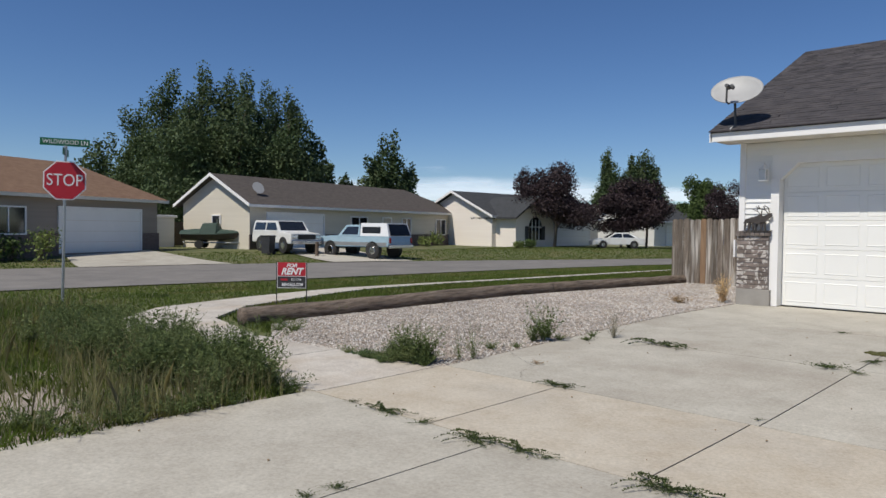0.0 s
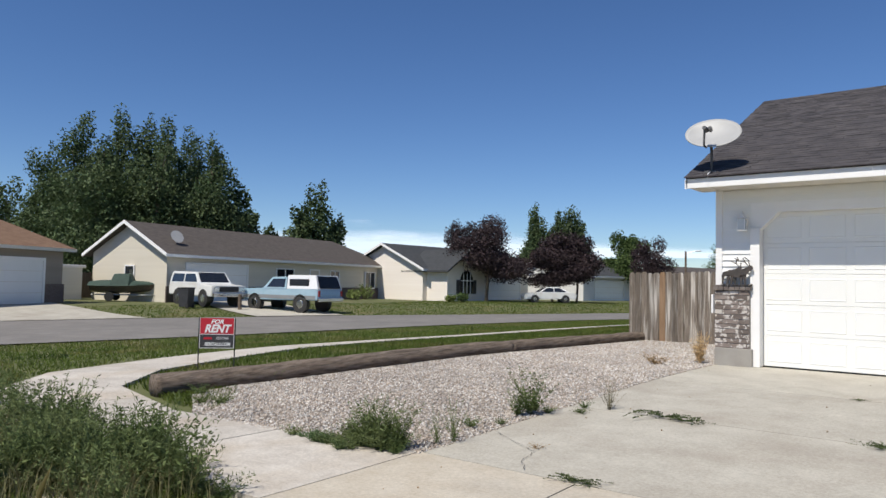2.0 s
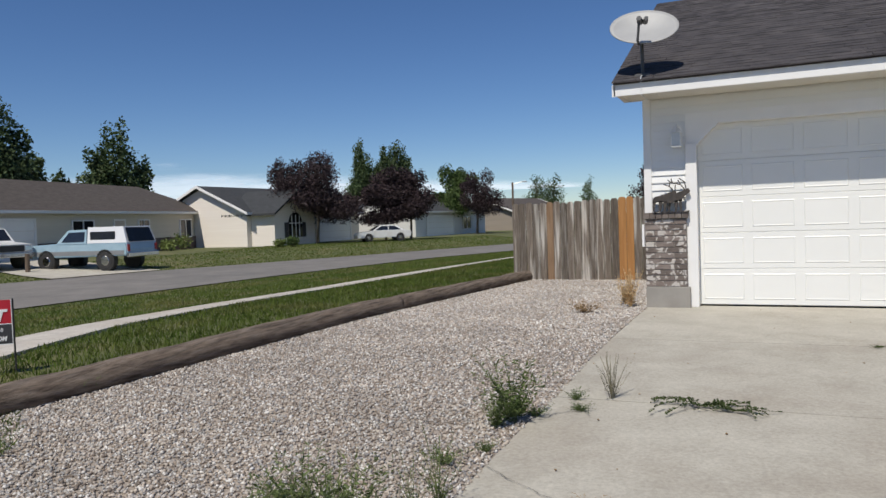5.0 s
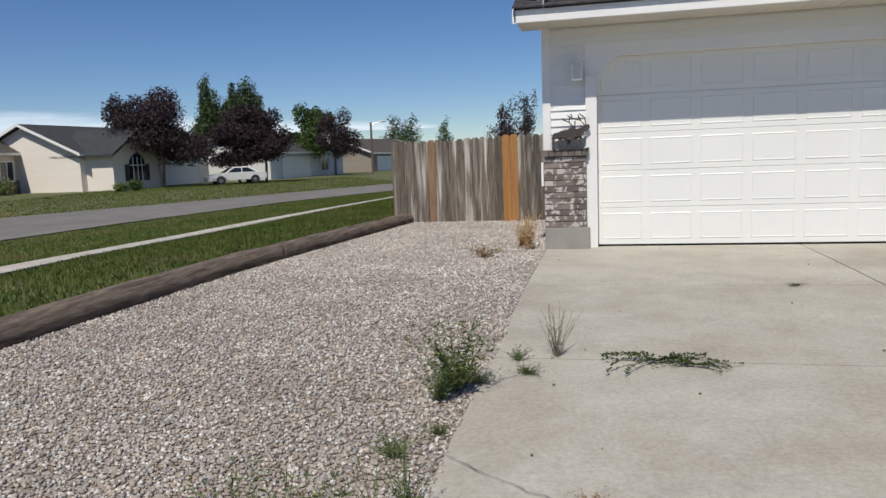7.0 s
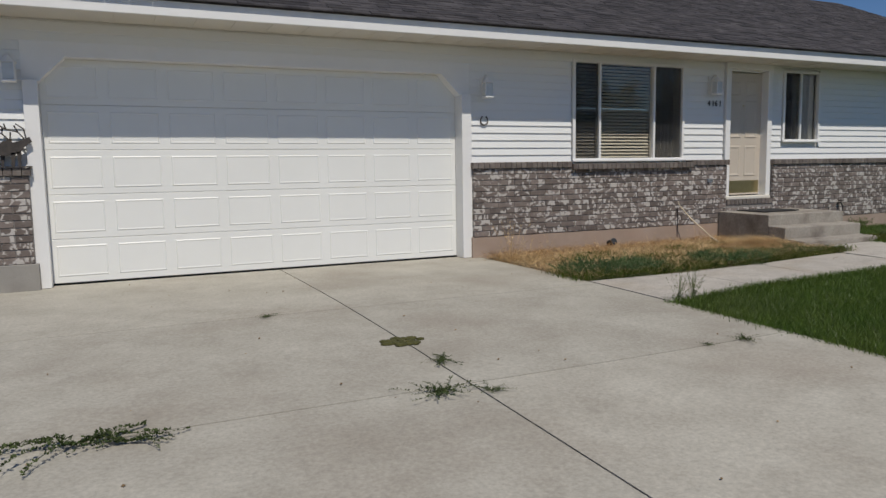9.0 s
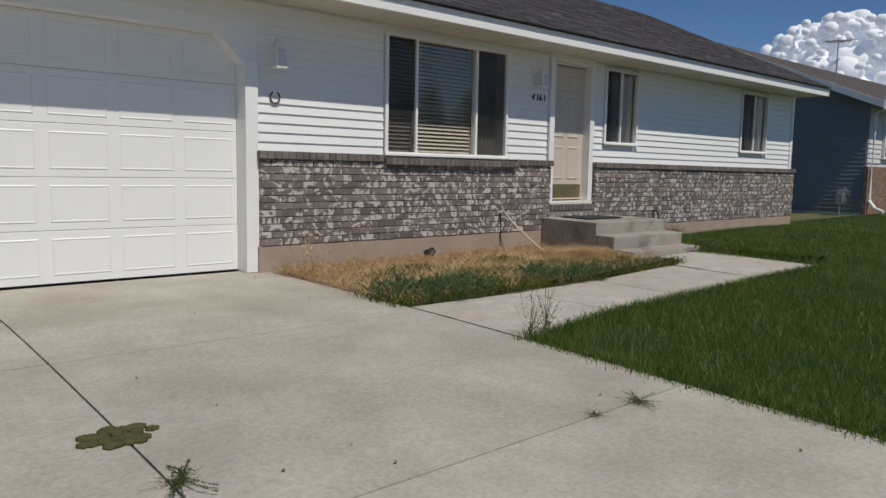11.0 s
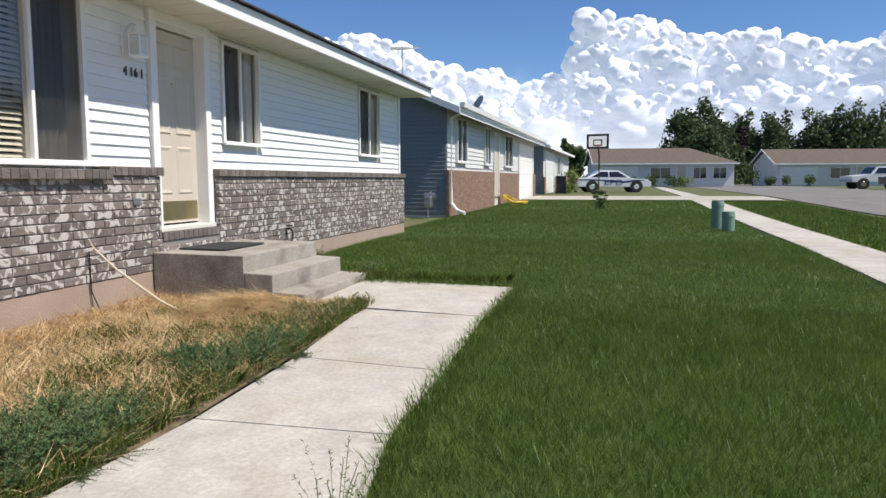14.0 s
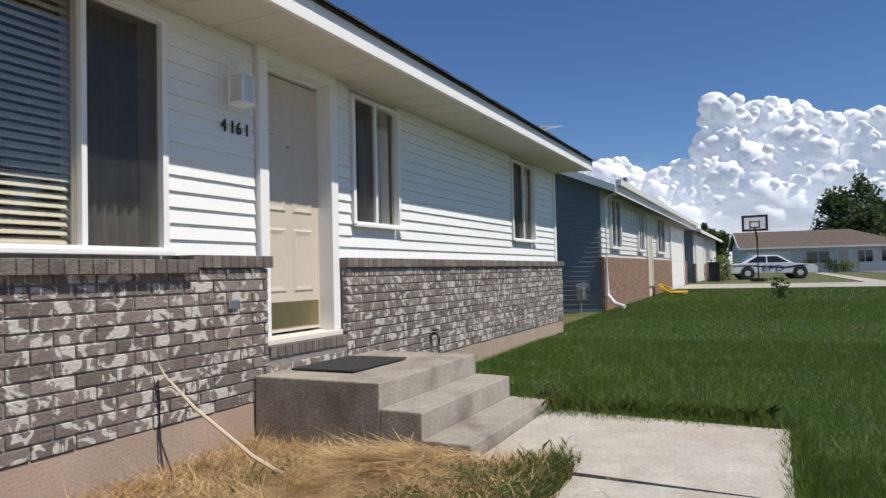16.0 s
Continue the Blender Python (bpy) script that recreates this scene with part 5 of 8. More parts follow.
cream = gable_house("house", frame_at(-39.43, 48.41, 86.9, -0.4), 15.0, 9.0, 2.85, 4.85, "wall_cream", "roof_slate", "cream house with a slate-grey gable roof and an arched window",
                    openings=(("garage", 8.5, 13.5, 0.0, 2.2),))
# its street-facing wing with the arched window
bm = bmesh.new()
prism(bm, [(0.5, -0.4), (5.3, -0.4), (5.3, 2.75), (2.9, 4.3), (0.5, 2.75)], "y", -2.2, -0.01)
part("wing_wall", fixn(bm), M["wall_cream"], cream)
bm = bmesh.new()
for s in (-1, 1):
    prism(bm, [(2.9, 4.32), (2.9 + s * 2.9, 2.5), (2.9 + s * 2.9, 2.66), (2.9, 4.48)], "y", -2.7, 2.5)
part("wing_roof", fixn(bm), M["roof_slate"], cream)
arch = [(2.1, 0.8), (3.7, 0.8), (3.7, 1.9)] + [(2.9 + 0.8 * math.cos(k * math.pi / 10), 1.9 + 0.8 * math.sin(k * math.pi / 10)) for k in range(1, 10)] + [(2.1, 1.9)]
bm = bmesh.new()
prism(bm, arch, "y", -2.26, -2.201)
aw = part("arched_window", fixn(bm), M["dark_glass"], cream)
for xa in (2.86, 2.4, 3.3):
    part("mullion", bbox(xa, xa + 0.07, -2.29, -2.262, 0.8, 2.5), M["white_trim"], aw)
part("mullion", bbox(2.1, 3.7, -2.285, -2.262, 1.85, 1.92), M["white_trim"], aw)
for xa in (1.62, 3.76):
    part("shutter", bbox(xa, xa + 0.42, -2.25, -2.201, 0.8, 1.95, 0.01, 1), M["charcoal"], cream)
white_far = gable_house("house", frame_at(-33.9, 65.72, 82.9, -0.5), 14.0, 9.0, 2.8, 4.6, "wall_white", "roof_slate", "pale house half hidden behind purple-leaved trees", openings=(("garage", 2.0, 7.0, 0.0, 2.2), ("window", 9, 10.6, 0.9, 2.1)))
tan_far = gable_house("house", frame_at(-31.52, 87.86, 77.9, -0.6), 14.0, 9.0, 2.7, 4.4, "wall_taupe", "roof_brown", "distant taupe house beyond the bend in the street", openings=(("garage", 1.2, 5.6, 0.0, 2.1), ("window", 8, 9.4, 0.9, 2.0)))

blue = gable_house("house", frame_at(17.85, 15.6, 0, 0.16), 18.9, 10.0, 3.0, 5.1, "wall_white", "roof_brown", "pale house with blue-grey gable side and red brick wainscot", over=0.5,
                   openings=(("window", 1.05, 2.25, 1.55, 2.75), ("window", 5.25, 6.15, 1.55, 2.75), ("door", 7.1, 8.0, 0.35, 2.65), ("window", 9.35, 11.2, 1.55, 2.75), ("garage", 13.25, 17.7, 0.0, 2.5)), band="brick_red", band_h=1.26)
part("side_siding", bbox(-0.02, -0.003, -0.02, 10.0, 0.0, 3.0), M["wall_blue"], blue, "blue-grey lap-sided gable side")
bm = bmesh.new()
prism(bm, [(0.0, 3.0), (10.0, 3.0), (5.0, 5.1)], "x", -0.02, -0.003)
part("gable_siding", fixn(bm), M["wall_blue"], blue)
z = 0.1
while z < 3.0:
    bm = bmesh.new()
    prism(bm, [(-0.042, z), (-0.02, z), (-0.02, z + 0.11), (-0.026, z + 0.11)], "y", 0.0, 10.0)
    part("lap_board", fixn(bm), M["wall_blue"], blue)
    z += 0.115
z = 1.36
while z < 2.9:
    for xa, xb in ((0.0, 0.97), (2.33, 5.17), (6.23, 6.98), (8.12, 9.27), (11.28, 13.1)):
        bm = bmesh.new()
        prism(bm, [(-0.03, z), (-0.004, z), (-0.004, z + 0.125), (-0.01, z + 0.125)], "x", xa, xb)
        part("lap_board", fixn(bm), M["wall_white"], blue)
    z += 0.13
bm = bmesh.new()
tube(bm, [(0.12, -0.5, 2.98), (0.1, -0.42, 2.82), (0.07, -0.13, 2.68), (0.07, -0.12, 0.35), (0.0, -0.3, 0.14), (-0.1, -0.55, 0.06)], 0.05)
part("downspout", bm, M["white_trim"], blue)
bm = bmesh.new()
prism(bm, [(-0.62, 2.92), (-0.5, 2.92), (-0.5, 3.05), (-0.64, 3.05)], "x", -0.5, 19.4)
part("gutter", fixn(bm), M["white_trim"], blue)
gas = root("gas_meter", pose(17.45, 16.0, landz(17.45, 16.0)), "grey gas meter with pipes beside the blue-grey wall", "gas meter")
part("meter_body", bbox(-0.14, 0.14, -0.1, 0.1, 0.3, 0.62, 0.04), M["steel"], gas)
bm = bmesh.new()
tube(bm, [(-0.1, 0, -0.1), (-0.1, 0, 0.35)], 0.022)
tube(bm, [(0.1, 0, 0.5), (0.1, 0, 0.72), (0.28, 0, 0.72)], 0.022)
part("pipe", bm, M["steel"], gas)
bm = bmesh.new()
rod(bm, (0.1, -0.14, 0.62), (0.1, 0.14, 0.62), 0.09, n=12)
part("regulator", bm, M["steel"], gas)
hose = bmesh.new()
pts = []
for k in range(90):
    t = k / 90 * 2 * math.pi * 5
    pts.append((25.8 + (0.62 + 0.05 * math.sin(t * 0.37)) * math.cos(t), 14.9 + (0.42 + 0.05 * math.cos(t * 0.53)) * math.sin(t), landz(26, 14.9) + 0.1 + 0.06 * math.sin(t * 0.31) + 0.25 * max(0, math.sin(t))))
tube(hose, pts, 0.022, 6)
tagged(link("garden_hose", hose, M["hose"]), "coiled yellow garden hose on the lawn", "hose")
ant = root("tv_antenna", pose(22.1, 18.2, 4.35), "thin metal television antenna above the roof", "antenna")
bm = bmesh.new()
rod(bm, (0, 0, -0.2), (0, 0, 1.3), 0.02, n=6)
part("mast", bm, M["steel"], ant)
bm = bmesh.new()
tube(bm, [(-0.8, -0.4, 1.1), (0.9, 0.45, 1.35)], 0.014, 5)
for k in range(7):
    t = k / 6
    c = Vector((-0.8, -0.4, 1.1)).lerp(Vector((0.9, 0.45, 1.35)), t)
    d = Vector((-0.3, 0.6, 0)) * (0.75 - 0.35 * t)
    tube(bm, [c - d, c + d], 0.008, 5)
part("elements", bm, M["steel"], ant)
grey_next = gable_house("house", frame_at(41.2, 15.6, 0, 0.3), 18.0, 10.0, 2.85, 4.6, "wall_white", "roof_brown", "next pale house along the street with a blue-grey side",
                        openings=(("garage", 0.8, 5.4, 0.0, 2.4), ("window", 8, 9.5, 1.2, 2.4), ("door", 11, 12, 0.2, 2.4)), band="brick_red", band_h=1.0)
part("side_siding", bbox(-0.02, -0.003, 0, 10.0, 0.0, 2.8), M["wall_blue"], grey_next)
for px, py, ang, L, lab, rm in ((84.0, 14.5, -81, 15.5, "long low pale house with a brown roof across the street bend", "roof_dust"), (93.5, -6.5, -82, 17.5, "pale far house with a brown roof and white gable", "roof_dust")):
    gable_house("house", frame_at(px, py, ang, 0.45), L, 9.0, 2.6, 4.3, "wall_white", rm, lab,
                hip_r=0.0 if py < 0 else 4.0, openings=(("garage", 0.6, 4.6, 0.0, 2.0), ("window", 6.2, 8.4, 0.8, 2.0), ("door", 9.2, 10.2, 0.1, 2.1), ("window", 11.0, 12.4, 0.8, 2.0), ("window", 13.2, 14.6, 0.8, 2.0)))


# ---- vehicles ----
def vehicle(name, label, m, low, cab, wheels, wr, width, paint, windows, screens, belt, tumble=0.14, roof_z=1.8, category="car", trim_dark=True, bumper=None, lamps=()):
    """A vehicle facing local +x. low and cab: side outlines; windows: side panes; screens: pairs of outline points."""
    v = root(name, m, label, category)
    hw = width / 2

    def half(z):
        return hw - tumble * max(0.0, (z - belt) / max(roof_z - belt, 0.1))

    bm = bmesh.new()
    prism(bm, low, "y", -hw, hw)
    fixn(bm)
    bmesh.ops.bevel(bm, geom=[e for e in bm.edges if abs(e.verts[0].co.y - e.verts[1].co.y) < 0.01], offset=0.045, segments=2, affect="EDGES")
    part("body", bm, M[paint], v)
    bm = bmesh.new()
    prism(bm, cab, "y", -hw, hw)
    for q in bm.verts:
        q.co.y = math.copysign(half(q.co.z) - 0.012, q.co.y)
    part("cabin", fixn(bm), M[paint], v)
    for w in windows:
        for s in (-1, 1):
            bm = bmesh.new()
            a_ = [bm.verts.new((p[0], s * (half(p[1]) + 0.004), p[1])) for p in w]
            b_ = [bm.verts.new((p[0], s * (half(p[1]) - 0.03), p[1])) for p in w]
            bm.faces.new(a_)
            bm.faces.new(b_[::-1])
            for i in range(len(w)):
                bm.faces.new((a_[i], a_[(i + 1) % len(w)], b_[(i + 1) % len(w)], b_[i]))
            part("side_window", fixn(bm), M["dark_glass"], v)
    for (p, q, out) in screens:
        bm = bmesh.new()
        d = Vector((out, 0, 0.012))
        c = [Vector((p[0], s * (half(p[1]) - 0.12), p[1])) for s in (-1, 1)] + [Vector((q[0], s * (half(q[1]) - 0.1), q[1])) for s in (1, -1)]
        a_ = [bm.verts.new(k + d) for k in c]
        b_ = [bm.verts.new(k - d * 2) for k in c]
        bm.faces.new(a_)
        bm.faces.new(b_[::-1])
        for i in range(4):
            bm.faces.new((a_[i], a_[(i + 1) % 4], b_[(i + 1) % 4], b_[i]))
        part("windscreen", fixn(bm), M["dark_glass"], v)
    for x in wheels:
        for s in (-1, 1):
            bm = bmesh.new()
            rod(bm, (x, s * (hw - 0.26), wr + 0.02), (x, s * (hw + 0.008), wr + 0.02), wr * 1.2, n=20)
            part("wheel_arch", bm, M["black"], v)
            bm = bmesh.new()
            rod(bm, (x, s * (hw - 0.22), wr), (x, s * (hw + 0.02), wr), wr, n=20)
            bmesh.ops.bevel(bm, geom=[e for e in bm.edges if abs(e.verts[0].co.y - e.verts[1].co.y) < 0.001], offset=0.03, segments=1, affect="EDGES")
            t = part("wheel", bm, M["rubber"], v)
            bm = bmesh.new()
            rod(bm, (x, s * (hw + 0.0), wr), (x, s * (hw + 0.03), wr), wr * 0.6, wr * 0.5, 14)
            part("rim", bm, M["chrome"], t)
    xs = [p[0] for p in low]
    if bumper:
        za, zb, mt = bumper
        part("bumper", bbox(max(xs) - 0.06, max(xs) + 0.1, -hw + 0.02, hw - 0.02, za, zb, 0.03), M[mt], v)
        part("bumper", bbox(min(xs) - 0.1, min(xs) + 0.06, -hw + 0.02, hw - 0.02, za, zb, 0.03), M[mt], v)
    for nm, xa, xb, ya, yb, za, zb, mt in lamps:
        for s in (-1, 1):
            part(nm, bbox(xa, xb, min(s * ya, s * yb), max(s * ya, s * yb), za, zb, 0.01, 1), M[mt], v)
    return v


def car_at(x, y, ang, lift=0.0):
    return pose(x, y, landz(x, y) + 0.03 + lift, 0, 0, ang)


suv = vehicle("suv", "old dusty white two-door SUV parked on a driveway", car_at(-37.55, 27.08, -4.1),
              [(-2.35, 0.55), (2.3, 0.5), (2.36, 1.08), (0.95, 1.2), (-2.3, 1.2), (-2.38, 0.9)], [(-2.3, 1.18), (1.0, 1.18), (0.45, 1.82), (-2.05, 1.86), (-2.22, 1.75)],
              (-1.35, 1.4), 0.4, 2.0, "car_white", [[(-2.1, 1.28), (-0.75, 1.28), (-0.75, 1.72), (-2.0, 1.74)], [(-0.62, 1.28), (0.72, 1.28), (0.36, 1.72), (-0.62, 1.72)]],
              [((0.92, 1.25), (0.5, 1.78), 0.012), ((-2.32, 1.25), (-2.22, 1.7), -0.014)], 1.18, 0.12, 1.86, "SUV", bumper=(0.5, 0.72, "chrome"),
              lamps=(("headlight", 2.34, 2.38, 0.6, 0.9, 0.8, 1.0, "chrome"), ("grille_half", 2.335, 2.37, 0.0, 0.58, 0.76, 1.04, "black")))
pickup = vehicle("pickup_truck", "pale blue pickup with white camper shell parked by the kerb", car_at(-32.96, 29.32, 186.9),
                 [(-2.75, 0.62), (2.6, 0.55), (2.68, 0.95), (2.6, 1.16), (1.1, 1.22), (-2.72, 1.2), (-2.78, 0.9)], [(-0.55, 1.2), (1.15, 1.2), (0.55, 1.82), (-0.5, 1.84)],
                 (-1.55, 1.75), 0.41, 2.0, "car_blue", [[(-0.42, 1.28), (0.86, 1.28), (0.46, 1.72), (-0.42, 1.73)]],
                 [((1.1, 1.26), (0.6, 1.78), 0.012)], 1.2, 0.12, 1.85, "pickup", bumper=(0.55, 0.76, "chrome"),
                 lamps=(("headlight", 2.64, 2.7, 0.62, 0.9, 0.86, 1.04, "chrome"), ("tail_lamp", -2.8, -2.76, 0.82, 0.98, 0.82, 1.12, "tail_red")))
bm = bmesh.new()
prism(bm, [(-2.74, 1.2), (-0.58, 1.2), (-0.58, 1.93), (-2.5, 1.93)], "y", -0.97, 0.97)
for q in bm.verts:
    q.co.y *= 1 - 0.1 * max(0, (q.co.z - 1.2) / 0.73)
part("camper_shell", fixn(bm), M["car_clean"], pickup, "white camper shell")
bm = bmesh.new()
a_ = [bm.verts.new(v) for v in ((-2.765, -0.86, 1.24), (-2.765, 0.86, 1.24), (-2.53, 0.78, 1.88), (-2.53, -0.78, 1.88))]
bm.faces.new(a_)
bmesh.ops.solidify(bm, geom=bm.faces[:], thickness=0.02)
part("rear_glass", bm, M["dark_glass"], pickup)
for s in (-1, 1):
    part("shell_window", bbox(-2.1, -0.75, min(s * 0.93, s * 0.955), max(s * 0.93, s * 0.955), 1.36, 1.72), M["dark_glass"], pickup)
    part("lower_panel", bbox(-2.6, 2.5, min(s * 0.99, s * 1.008), max(s * 0.99, s * 1.008), 0.66, 0.86), M["car_silver"], pickup)

SEDAN_LOW = [(-2.45, 0.35), (2.45, 0.3), (2.52, 0.62), (2.3, 0.82), (1.0, 0.95), (-1.7, 0.98), (-2.4, 0.95), (-2.52, 0.7)]
SEDAN_CAB = [(-1.95, 0.94), (1.15, 0.92), (0.3, 1.44), (-0.9, 1.47)]
SEDAN_WIN = [[(-1.55, 1.0), (-0.4, 1.0), (-0.4, 1.37), (-0.9, 1.37)], [(-0.32, 1.0), (0.85, 1.0), (0.25, 1.37), (-0.32, 1.37)]]
sedan = vehicle("sedan", "small white sedan parked in the shade of a purple-leaved tree", car_at(-31.56, 54.96, 222) @ Matrix.Scale(0.86, 4), SEDAN_LOW, SEDAN_CAB, (-1.45, 1.45), 0.32, 1.78, "car_white", SEDAN_WIN,
                [((1.08, 0.98), (0.36, 1.4), 0.012), ((-1.88, 0.98), (-0.98, 1.42), -0.012)], 0.95, 0.2, 1.45)
patrol = vehicle("patrol_car", "white patrol sedan with a dark blue side stripe and letters", pose(49.5, 11.9, landz(49.5, 11.9) + 0.04, 0, 0, -76), SEDAN_LOW, SEDAN_CAB, (-1.5, 1.5), 0.35, 1.9, "car_clean", SEDAN_WIN,
                 [((1.08, 0.98), (0.36, 1.4), 0.012), ((-1.88, 0.98), (-0.98, 1.42), -0.012)], 0.95, 0.2, 1.45,
                 lamps=(("headlight", 2.42, 2.5, 0.55, 0.85, 0.6, 0.74, "chrome"), ("tail_lamp", -2.5, -2.44, 0.55, 0.9, 0.72, 0.88, "tail_red")))
for s in (-1, 1):
    bm = bmesh.new()
    prism(bm, [(-2.4, 0.86), (-1.2, 0.84), (0.6, 0.72), (1.5, 0.82), (2.1, 0.8), (1.3, 0.68), (0.6, 0.6), (-1.2, 0.76), (-2.4, 0.8)], "y", s * 0.951, s * 0.958)
    part("stripe", fixn(bm), M["stripe_blue"], patrol)
lettering("lettering", "EPD", 0.5, Matrix.Translation((-0.05, -0.963, 0.62)) @ UPRIGHT, M["stripe_blue"], patrol, 0.002, 1.5)
truck = vehicle("pickup_truck", "white full-size pickup parked across the street", car_at(66.79, -9.76, 101.1), [(-2.85, 0.6), (2.75, 0.55), (2.8, 1.05), (1.2, 1.2), (-2.8, 1.2)], [(-0.9, 1.2), (1.25, 1.2), (0.7, 1.85), (-0.8, 1.88)],
                (-1.7, 1.8), 0.4, 2.0, "car_clean", [[(-0.75, 1.27), (0.95, 1.27), (0.6, 1.75), (-0.7, 1.75)]], [((1.2, 1.25), (0.76, 1.8), 0.012), ((-0.92, 1.25), (-0.82, 1.82), -0.012)], 1.2, 0.12, 1.88, "pickup",
                bumper=(0.55, 0.75, "chrome"))
darksuv = vehicle("suv", "dark teal SUV parked on the street", car_at(58.42, -9.73, 96.1), [(-2.3, 0.45), (2.25, 0.42), (2.32, 0.95), (1.0, 1.08), (-2.3, 1.1)], [(-2.25, 1.08), (1.05, 1.06), (0.4, 1.66), (-2.0, 1.7)],
                  (-1.4, 1.4), 0.37, 1.85, "car_dark", [[(-2.0, 1.15), (-0.4, 1.15), (-0.4, 1.55), (-1.9, 1.57)], [(-0.3, 1.15), (0.8, 1.15), (0.35, 1.55), (-0.3, 1.55)]], [((1.0, 1.1), (0.46, 1.62), 0.012)], 1.08, 0.14, 1.7, "SUV")

boat = root("boat", car_at(-42.66, 25.12, 48.9) @ Matrix.Scale(0.8, 4), "motorboat under a green tarpaulin on a trailer", "boat")
bm = bmesh.new()
st = []
for x, w_, zk, zg in ((-2.3, 0.85, 0.6, 1.15), (-1.0, 0.95, 0.55, 1.15), (0.5, 0.9, 0.58, 1.18), (1.7, 0.55, 0.75, 1.25), (2.5, 0.04, 1.05, 1.32)):
    st.append([bm.verts.new(v) for v in ((x, -w_, zg), (x, -w_ * 0.75, zk + 0.12), (x, 0, zk), (x, w_ * 0.75, zk + 0.12), (x, w_, zg))])
for a_, b_ in zip(st, st[1:]):
    for k in range(4):
        bm.faces.new((a_[k], a_[k + 1], b_[k + 1], b_[k]))
bm.faces.new(st[0])
part("hull", fixn(bm), M["boat_brown"], boat)
bm = bmesh.new()
st = []
for x, w_, zg, zt in ((-2.4, 0.9, 1.1, 1.4), (-1.6, 1.0, 1.08, 1.5), (-0.9, 1.0, 1.08, 1.52), (-0.7, 0.98, 1.08, 1.98), (0.35, 0.95, 1.1, 2.0), (0.6, 0.93, 1.12, 1.5), (1.7, 0.6, 1.2, 1.42), (2.6, 0.05, 1.3, 1.36)):
    st.append([bm.verts.new(v) for v in ((x, -w_, zg), (x, -w_ * 0.6, zt - 0.08), (x, 0, zt), (x, w_ * 0.6, zt - 0.08), (x, w_, zg))])
for a_, b_ in zip(st, st[1:]):
    for k in range(4):
        bm.faces.new((a_[k], a_[k + 1], b_[k + 1], b_[k]))
bm.faces.new(st[0])
part("tarpaulin", fixn(bm), M["tarp_green"], boat)
bm = bmesh.new()
for s in (-1, 1):
    tube(bm, [(-2.2, s * 0.6, 0.45), (1.5, s * 0.6, 0.45), (3.2, 0, 0.45)], 0.04)
part("trailer_frame", bm, M["steel"], boat)
for s in (-1, 1):
    bm = bmesh.new()
    rod(bm, (-0.9, s * 0.8, 0.32), (-0.9, s * 1.0, 0.32), 0.32, n=16)
    part("wheel", bm, M["rubber"], boat)


def wheelie_bin(m, label):
    b = root("wheeled_bin", m, label, "wheeled bin", "wheeled bins")
    bm = bmesh.new()
    prism(bm, [(-0.24, 0.05), (0.24, 0.05), (0.3, 1.0), (-0.3, 1.0)], "y", -0.28, 0.28)
    part("tub", fixn(bm), M["bin_dark"], b)
    part("lid", bbox(-0.33, 0.33, -0.31, 0.31, 1.0, 1.07, 0.02), M["bin_dark"], b)
    for s in (-1, 1):
        bm = bmesh.new()
        rod(bm, (0.22, s * 0.2, 0.1), (0.22, s * 0.3, 0.1), 0.1, n=12)
        part("wheel", bm, M["rubber"], b)
    return b


wheelie_bin(car_at(-36.14, 24.95, 22.9), "dark wheeled rubbish bin beside a driveway")
wheelie_bin(car_at(42.5, 14.7, 10), "dark wheeled rubbish bin beside the garage")
bm = bmesh.new()
rod(bm, (-34.14, 26.85, landz(-34.14, 26.85)), (-34.14, 26.85, landz(-34.14, 26.85) + 0.85), 0.11, 0.1, 10)
tagged(link("wooden_post", bm, M["wood_post"]), "short thick wooden post at the driveway edge", "post")
shed = root("garden_shed", car_at(-46.32, 22.23, 102.9), "small pale metal shed with a white roof", "shed")
part("wall", bbox(0, 2.4, 0, 2.4, -0.2, 1.9), M["wall_white"], shed)
part("roof", bbox(-0.15, 2.55, -0.15, 2.55, 1.9, 2.08, 0.03), M["white"], shed)
bfence = root("wooden_fence", car_at(-49.32, 22.18, 102.9), "dark brown board fence between the houses", "fence")
for k in range(44):
    part("fence_board", bbox(k * 0.15, k * 0.15 + 0.143, -0.01, 0.012, -0.1, 1.65 + 0.03 * math.sin(k * 2.3)), M["fence_brown"], bfence)
hdish = root("satellite_dish", pose(-41.58, 27.58, 3.15), "small grey satellite dish on a neighbour's roof", "satellite dish")
bm = bmesh.new()
tube(bm, [(0, 0, -0.1), (0, 0, 0.4)], 0.03)
part("mast", bm, M["steel"], hdish)
bm = bmesh.new()
T2 = Matrix.Translation((0.05, 0, 0.55)) @ Matrix.Rotation(radians(62), 4, "Y")
rod(bm, T2 @ Vector((0, 0, 0)), T2 @ Vector((0, 0, 0.08)), 0.1, 0.42, 20)
part("reflector", bm, M["dish"], hdish)
hd2 = copy_thing(hdish, pose(31.8, 17.5, 4.1, 0, 0, 130))
hd2["label"] = "dark satellite dish on the next house's roof"

